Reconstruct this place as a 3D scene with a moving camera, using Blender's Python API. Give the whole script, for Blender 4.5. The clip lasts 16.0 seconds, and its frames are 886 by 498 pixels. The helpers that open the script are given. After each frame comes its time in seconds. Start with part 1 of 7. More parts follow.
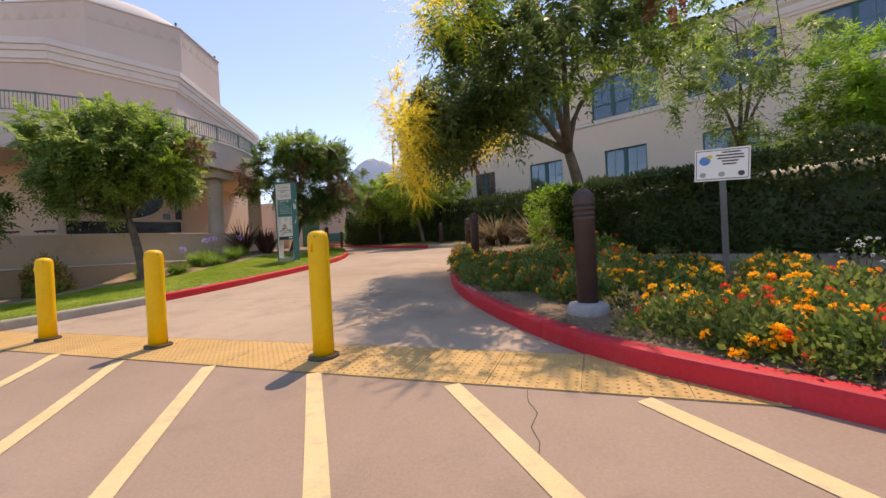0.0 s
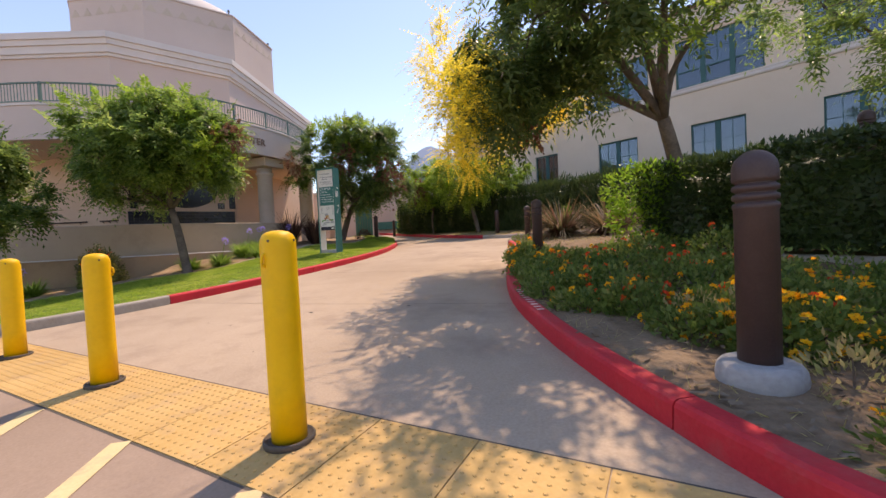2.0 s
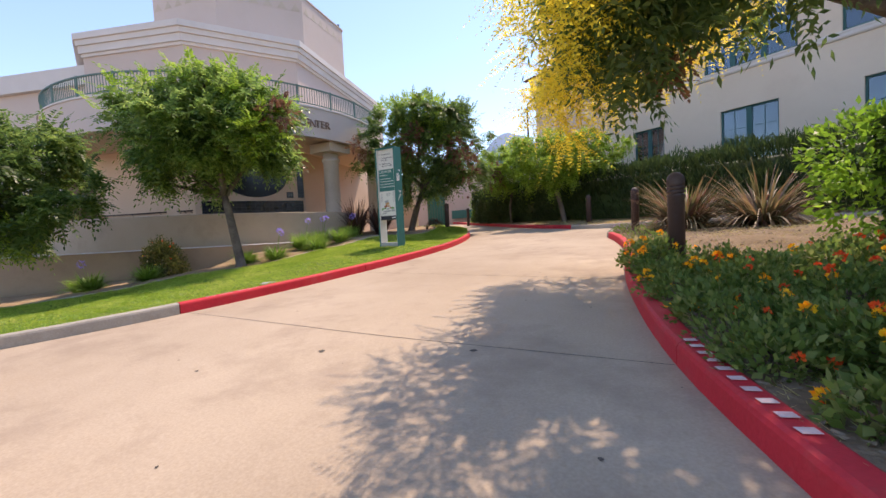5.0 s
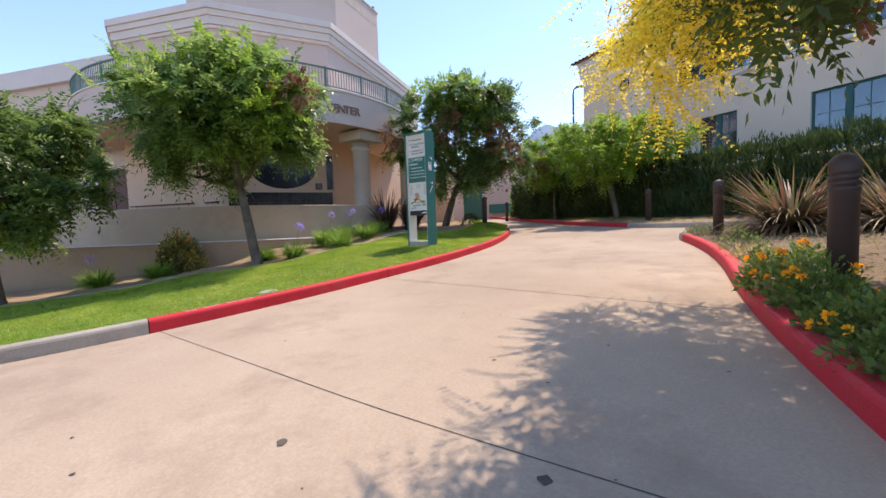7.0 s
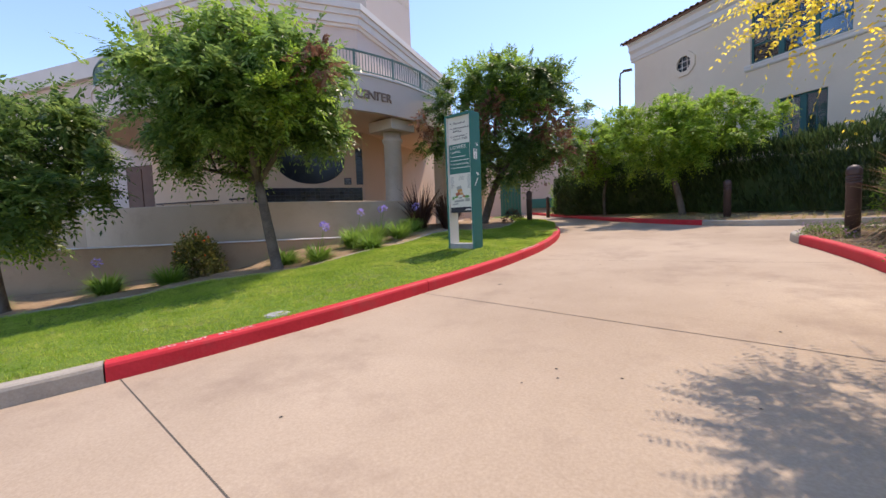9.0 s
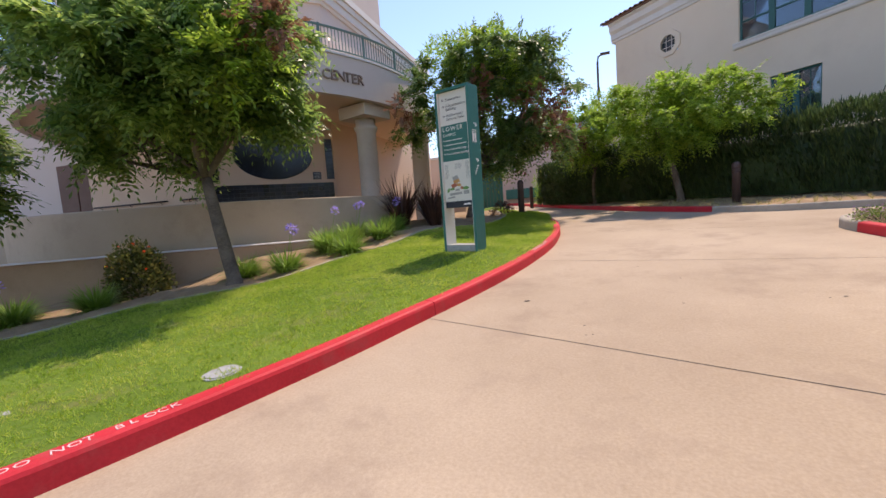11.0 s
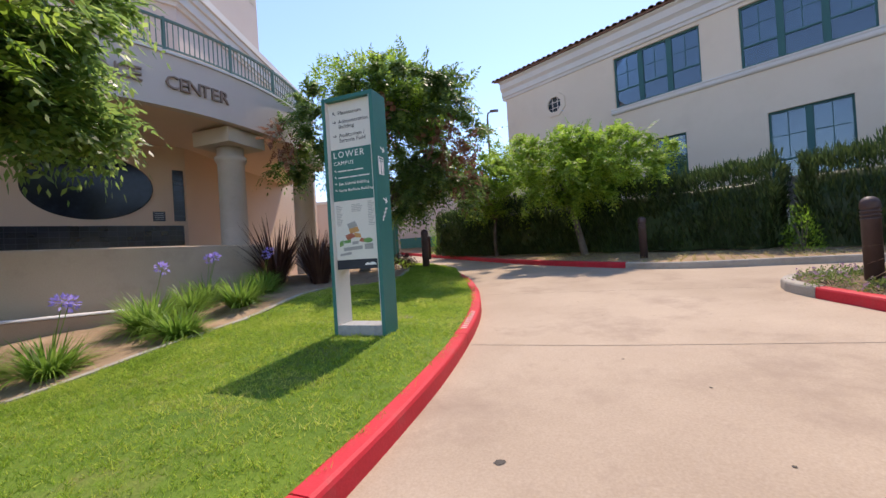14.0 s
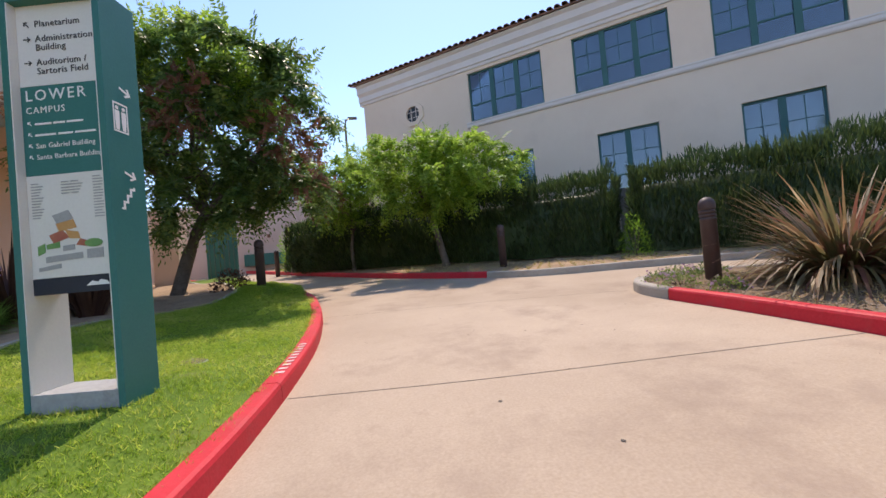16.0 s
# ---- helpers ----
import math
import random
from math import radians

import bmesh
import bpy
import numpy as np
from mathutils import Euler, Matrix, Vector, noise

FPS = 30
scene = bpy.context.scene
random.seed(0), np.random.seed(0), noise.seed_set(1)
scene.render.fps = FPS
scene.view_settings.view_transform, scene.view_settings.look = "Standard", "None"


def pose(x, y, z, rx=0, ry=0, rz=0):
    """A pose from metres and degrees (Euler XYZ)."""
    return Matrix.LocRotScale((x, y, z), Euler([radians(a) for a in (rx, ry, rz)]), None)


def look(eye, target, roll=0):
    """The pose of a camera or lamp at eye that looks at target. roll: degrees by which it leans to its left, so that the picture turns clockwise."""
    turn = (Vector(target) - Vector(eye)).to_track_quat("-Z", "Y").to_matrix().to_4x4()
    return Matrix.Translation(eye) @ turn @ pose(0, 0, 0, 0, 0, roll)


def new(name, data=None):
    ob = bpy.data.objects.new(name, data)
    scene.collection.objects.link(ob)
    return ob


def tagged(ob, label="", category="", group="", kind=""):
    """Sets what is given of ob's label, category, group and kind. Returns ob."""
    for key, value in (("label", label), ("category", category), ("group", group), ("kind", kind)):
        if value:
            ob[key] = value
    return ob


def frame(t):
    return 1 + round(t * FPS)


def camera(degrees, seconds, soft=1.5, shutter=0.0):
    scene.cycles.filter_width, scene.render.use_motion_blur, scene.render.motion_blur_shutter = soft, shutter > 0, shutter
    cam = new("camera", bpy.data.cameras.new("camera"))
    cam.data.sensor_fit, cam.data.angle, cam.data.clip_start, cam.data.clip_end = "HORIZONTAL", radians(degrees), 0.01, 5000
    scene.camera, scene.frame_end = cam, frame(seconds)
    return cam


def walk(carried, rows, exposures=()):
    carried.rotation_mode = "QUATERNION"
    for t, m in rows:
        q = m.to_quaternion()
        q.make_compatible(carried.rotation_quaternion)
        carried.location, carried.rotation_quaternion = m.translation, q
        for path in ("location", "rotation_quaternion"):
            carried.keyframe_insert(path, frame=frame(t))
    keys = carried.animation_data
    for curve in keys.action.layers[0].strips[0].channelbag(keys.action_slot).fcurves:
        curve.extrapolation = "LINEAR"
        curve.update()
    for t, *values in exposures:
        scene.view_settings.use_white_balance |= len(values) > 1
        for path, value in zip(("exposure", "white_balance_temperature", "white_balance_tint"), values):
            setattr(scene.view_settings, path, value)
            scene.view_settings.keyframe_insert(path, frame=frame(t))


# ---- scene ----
cam = camera(95.2, 16.0)
METRES, EYE, TILT, LEAN, TURN = 12.2, 1.2, 0.0, 0.0, 0.0
ROWS = [
    (0.0, 0.0, 0.0, 0.0, -0.02, -0.31, 2.98),
    (0.5, 0.0034, 0.0345, 0.0044, 2.02, -0.44, 2.91),
    (1.0, 0.0027, 0.069, 0.0049, 4.19, -0.73, 2.81),
    (1.5, 0.003, 0.1005, 0.0067, 6.26, -1.21, 2.79),
    (2.0, 0.0048, 0.1333, 0.0102, 8.04, -1.69, 2.86),
    (2.5, 0.0015, 0.1653, 0.0107, 9.38, -1.95, 2.91),
    (3.0, -0.0019, 0.197, 0.0139, 10.54, -1.89, 2.88),
    (3.5, -0.0056, 0.2299, 0.0153, 13.55, -1.88, 2.5),
    (4.0, -0.0132, 0.259, 0.0145, 15.97, -2.34, 2.73),
    (6.5, -0.0598, 0.4038, 0.0216, 22.3, -3.22, 2.1),
    (7.0, -0.0736, 0.4322, 0.0244, 23.86, -3.53, 1.97),
    (7.5, -0.093, 0.4595, 0.0269, 24.41, -4.07, 2.0),
    (8.0, -0.111, 0.4836, 0.0278, 25.44, -4.25, 2.17),
    (8.5, -0.1306, 0.5107, 0.0299, 28.07, -3.8, 2.06),
    (11.0, -0.2342, 0.6256, 0.0393, 24.08, -5.24, 4.07),
    (11.5, -0.2524, 0.6548, 0.0468, 20.71, -3.91, 4.15),
    (12.0, -0.2681, 0.6818, 0.0548, 17.39, -1.18, 3.95),
    (12.5, -0.2857, 0.7083, 0.058, 14.32, 0.32, 4.13),
    (13.0, -0.2967, 0.734, 0.0567, 12.39, 0.47, 4.15),
    (13.5, -0.3043, 0.7618, 0.0577, 10.74, 0.36, 4.01),
    (14.0, -0.3092, 0.7904, 0.0549, 8.47, 0.39, 3.55),
    (14.5, -0.3083, 0.8157, 0.0491, 5.1, 0.32, 3.22),
    (15.0, -0.3009, 0.8435, 0.0448, 1.02, 0.04, 3.19),
    (15.5, -0.2936, 0.872, 0.0422, -4.75, 0.14, 3.58),
    (16.0, -0.2878, 0.903, 0.0454, -10.42, 1.19, 5.04),
]
walk(cam, [(t, pose(0, 0, EYE, TILT, LEAN, TURN) @ pose(METRES * x, METRES * y, METRES * z, 90 + pitch, roll, yaw)) for t, x, y, z, yaw, pitch, roll in ROWS],
     [(0.0, 0.92, 8150, 24), (2.5, 1.12, 8050, 25), (4.0, 1.25, 7850, 23), (6.5, 1.26, 6850, 19), (8.5, 1.14, 6850, 19), (11.0, 1.11, 7300, 20), (12.5, 1.16, 6900, 19), (16.0, 1.15, 6850, 19)])

# ---- light ----
SUN_TO = Vector((0.28, 0.96, 0.0)).normalized()
SUN_EL = radians(61)
world = bpy.data.worlds.new("sky")
scene.world = world
world.use_nodes = True
wn, wl = world.node_tree.nodes, world.node_tree.links
sky = wn.new("ShaderNodeTexSky")
sky.sky_type = "NISHITA"
sky.sun_disc = False
sky.sun_elevation = SUN_EL
sky.sun_rotation = math.atan2(SUN_TO.x, SUN_TO.y)
sky.air_density, sky.dust_density, sky.ozone_density = 1.0, 0.2, 4.5
wn["Background"].inputs["Strength"].default_value = 0.138
wl.new(sky.outputs["Color"], wn["Background"].inputs["Color"])

sun_data = bpy.data.lights.new("sun", "SUN")
sun_data.energy, sun_data.angle, sun_data.color = 2.2, radians(0.53), (1.0, 0.91, 0.77)
sun_ob = new("sun", sun_data)
sd = Vector((SUN_TO.x * math.cos(SUN_EL), SUN_TO.y * math.cos(SUN_EL), math.sin(SUN_EL)))
sun_ob.matrix_world = look(sd * 60, (0, 0, 0))


# ---- materials ----
def nodes_of(name):
    m = bpy.data.materials.new(name)
    m.use_nodes = True
    return m, m.node_tree.nodes, m.node_tree.links, m.node_tree.nodes["Principled BSDF"]


def ramp(n, stops):
    r = n.new("ShaderNodeValToRGB")
    while len(r.color_ramp.elements) > 1:
        r.color_ramp.elements.remove(r.color_ramp.elements[-1])
    for i, (p, c) in enumerate(stops):
        e = r.color_ramp.elements[0] if i == 0 else r.color_ramp.elements.new(p)
        e.position, e.color = p, (*c, 1)
    return r


def surface(name, a, b, big=0.6, fine=30.0, rough=0.85, bump=0.15, dirt=None, dirt_amt=0.5, metal=0.0, spec=0.3, piece=0.0, bump_scale=None):
    """Two tones mixed by large stains and fine grain, with relief; dirt: a third tone in patches."""
    m, n, l, p = nodes_of(name)
    tc = n.new("ShaderNodeTexCoord")
    geo = n.new("ShaderNodeNewGeometry")
    big_n, fine_n = n.new("ShaderNodeTexNoise"), n.new("ShaderNodeTexNoise")
    big_n.inputs["Scale"].default_value, big_n.inputs["Detail"].default_value = big, 6
    big_n.inputs["Roughness"].default_value = 0.62
    fine_n.inputs["Scale"].default_value, fine_n.inputs["Detail"].default_value = fine, 5
    l.new(geo.outputs["Position"], big_n.inputs["Vector"])
    l.new(geo.outputs["Position"], fine_n.inputs["Vector"])
    mix_f = n.new("ShaderNodeMath")
    mix_f.operation = "MULTIPLY_ADD"
    mix_f.inputs[1].default_value, mix_f.inputs[2].default_value = 0.45, 0.0
    l.new(fine_n.outputs["Fac"], mix_f.inputs[0])
    add = n.new("ShaderNodeMath")
    add.operation = "MULTIPLY_ADD"
    add.inputs[1].default_value = 0.75
    l.new(big_n.outputs["Fac"], add.inputs[0])
    l.new(mix_f.outputs[0], add.inputs[2])
    r = ramp(n, [(0.38, a), (0.82, b)])
    l.new(add.outputs[0], r.inputs["Fac"])
    out = r.outputs["Color"]
    if dirt:
        d_n = n.new("ShaderNodeTexNoise")
        d_n.inputs["Scale"].default_value, d_n.inputs["Detail"].default_value, d_n.inputs["Roughness"].default_value = big * 2.3, 9, 0.7
        l.new(geo.outputs["Position"], d_n.inputs["Vector"])
        dr = ramp(n, [(0.52, (0, 0, 0)), (0.72, (dirt_amt,) * 3)])
        l.new(d_n.outputs["Fac"], dr.inputs["Fac"])
        mx = n.new("ShaderNodeMix")
        mx.data_type = "RGBA"
        mx.inputs["B"].default_value = (*dirt, 1)
        l.new(dr.outputs["Color"], mx.inputs["Factor"])
        l.new(out, mx.inputs["A"])
        out = mx.outputs["Result"]
    if piece:
        oi = n.new("ShaderNodeObjectInfo")
        hs = n.new("ShaderNodeHueSaturation")
        mr = n.new("ShaderNodeMapRange")
        mr.inputs["To Min"].default_value, mr.inputs["To Max"].default_value = 1 - piece, 1 + piece
        l.new(oi.outputs["Random"], mr.inputs["Value"])
        l.new(mr.outputs["Result"], hs.inputs["Value"])
        l.new(out, hs.inputs["Color"])
        out = hs.outputs["Color"]
    l.new(out, p.inputs["Base Color"])
    p.inputs["Roughness"].default_value, p.inputs["Metallic"].default_value = rough, metal
    p.inputs["Specular IOR Level"].default_value = spec
    if bump:
        b_n = n.new("ShaderNodeBump")
        b_n.inputs["Strength"].default_value, b_n.inputs["Distance"].default_value = bump, 0.02
        if bump_scale:
            g_n = n.new("ShaderNodeTexNoise")
            g_n.inputs["Scale"].default_value, g_n.inputs["Detail"].default_value = bump_scale, 4
            l.new(geo.outputs["Position"], g_n.inputs["Vector"])
            l.new(g_n.outputs["Fac"], b_n.inputs["Height"])
        else:
            l.new(fine_n.outputs["Fac"], b_n.inputs["Height"])
        l.new(b_n.outputs["Normal"], p.inputs["Normal"])
    return m


def leafy(name, tones, rough=0.5, through_light=0.48, patch=0.8):
    """Leaves: tones vary from leaf to leaf and in large patches; some light passes through the blade."""
    m, n, l, p = nodes_of(name)
    geo = n.new("ShaderNodeNewGeometry")
    big_n = n.new("ShaderNodeTexNoise")
    big_n.inputs["Scale"].default_value, big_n.inputs["Detail"].default_value = patch, 3
    l.new(geo.outputs["Position"], big_n.inputs["Vector"])
    add = n.new("ShaderNodeMath")
    add.operation = "MULTIPLY_ADD"
    add.inputs[1].default_value = 0.55
    half = n.new("ShaderNodeMath")
    half.operation = "MULTIPLY_ADD"
    half.inputs[1].default_value, half.inputs[2].default_value = 0.9, -0.22
    l.new(big_n.outputs["Fac"], half.inputs[0])
    l.new(geo.outputs["Random Per Island"], add.inputs[0])
    l.new(half.outputs[0], add.inputs[2])
    r = ramp(n, [(i / (len(tones) - 1), c) for i, c in enumerate(tones)])
    l.new(add.outputs[0], r.inputs["Fac"])
    l.new(r.outputs["Color"], p.inputs["Base Color"])
    p.inputs["Roughness"].default_value = rough
    p.inputs["Specular IOR Level"].default_value = 0.35
    tr = n.new("ShaderNodeBsdfTranslucent")
    hs = n.new("ShaderNodeHueSaturation")
    hs.inputs["Value"].default_value, hs.inputs["Saturation"].default_value = 2.1, 0.96
    l.new(r.outputs["Color"], hs.inputs["Color"])
    l.new(hs.outputs["Color"], tr.inputs["Color"])
    ms = n.new("ShaderNodeMixShader")
    ms.inputs["Fac"].default_value = through_light
    l.new(p.outputs["BSDF"], ms.inputs[1])
    l.new(tr.outputs["BSDF"], ms.inputs[2])
    l.new(ms.outputs["Shader"], n["Material Output"].inputs["Surface"])
    return m


def glassy(name, tint, rough=0.04):
    m, n, l, p = nodes_of(name)
    p.inputs["Base Color"].default_value = (*tint, 1)
    p.inputs["Roughness"].default_value = rough
    p.inputs["Specular IOR Level"].default_value = 0.9
    geo, w_n, b_n = n.new("ShaderNodeNewGeometry"), n.new("ShaderNodeTexNoise"), n.new("ShaderNodeBump")
    w_n.inputs["Scale"].default_value = 1.2
    b_n.inputs["Strength"].default_value, b_n.inputs["Distance"].default_value = 0.03, 0.05
    l.new(geo.outputs["Position"], w_n.inputs["Vector"])
    l.new(w_n.outputs["Fac"], b_n.inputs["Height"])
    l.new(b_n.outputs["Normal"], p.inputs["Normal"])
    return m


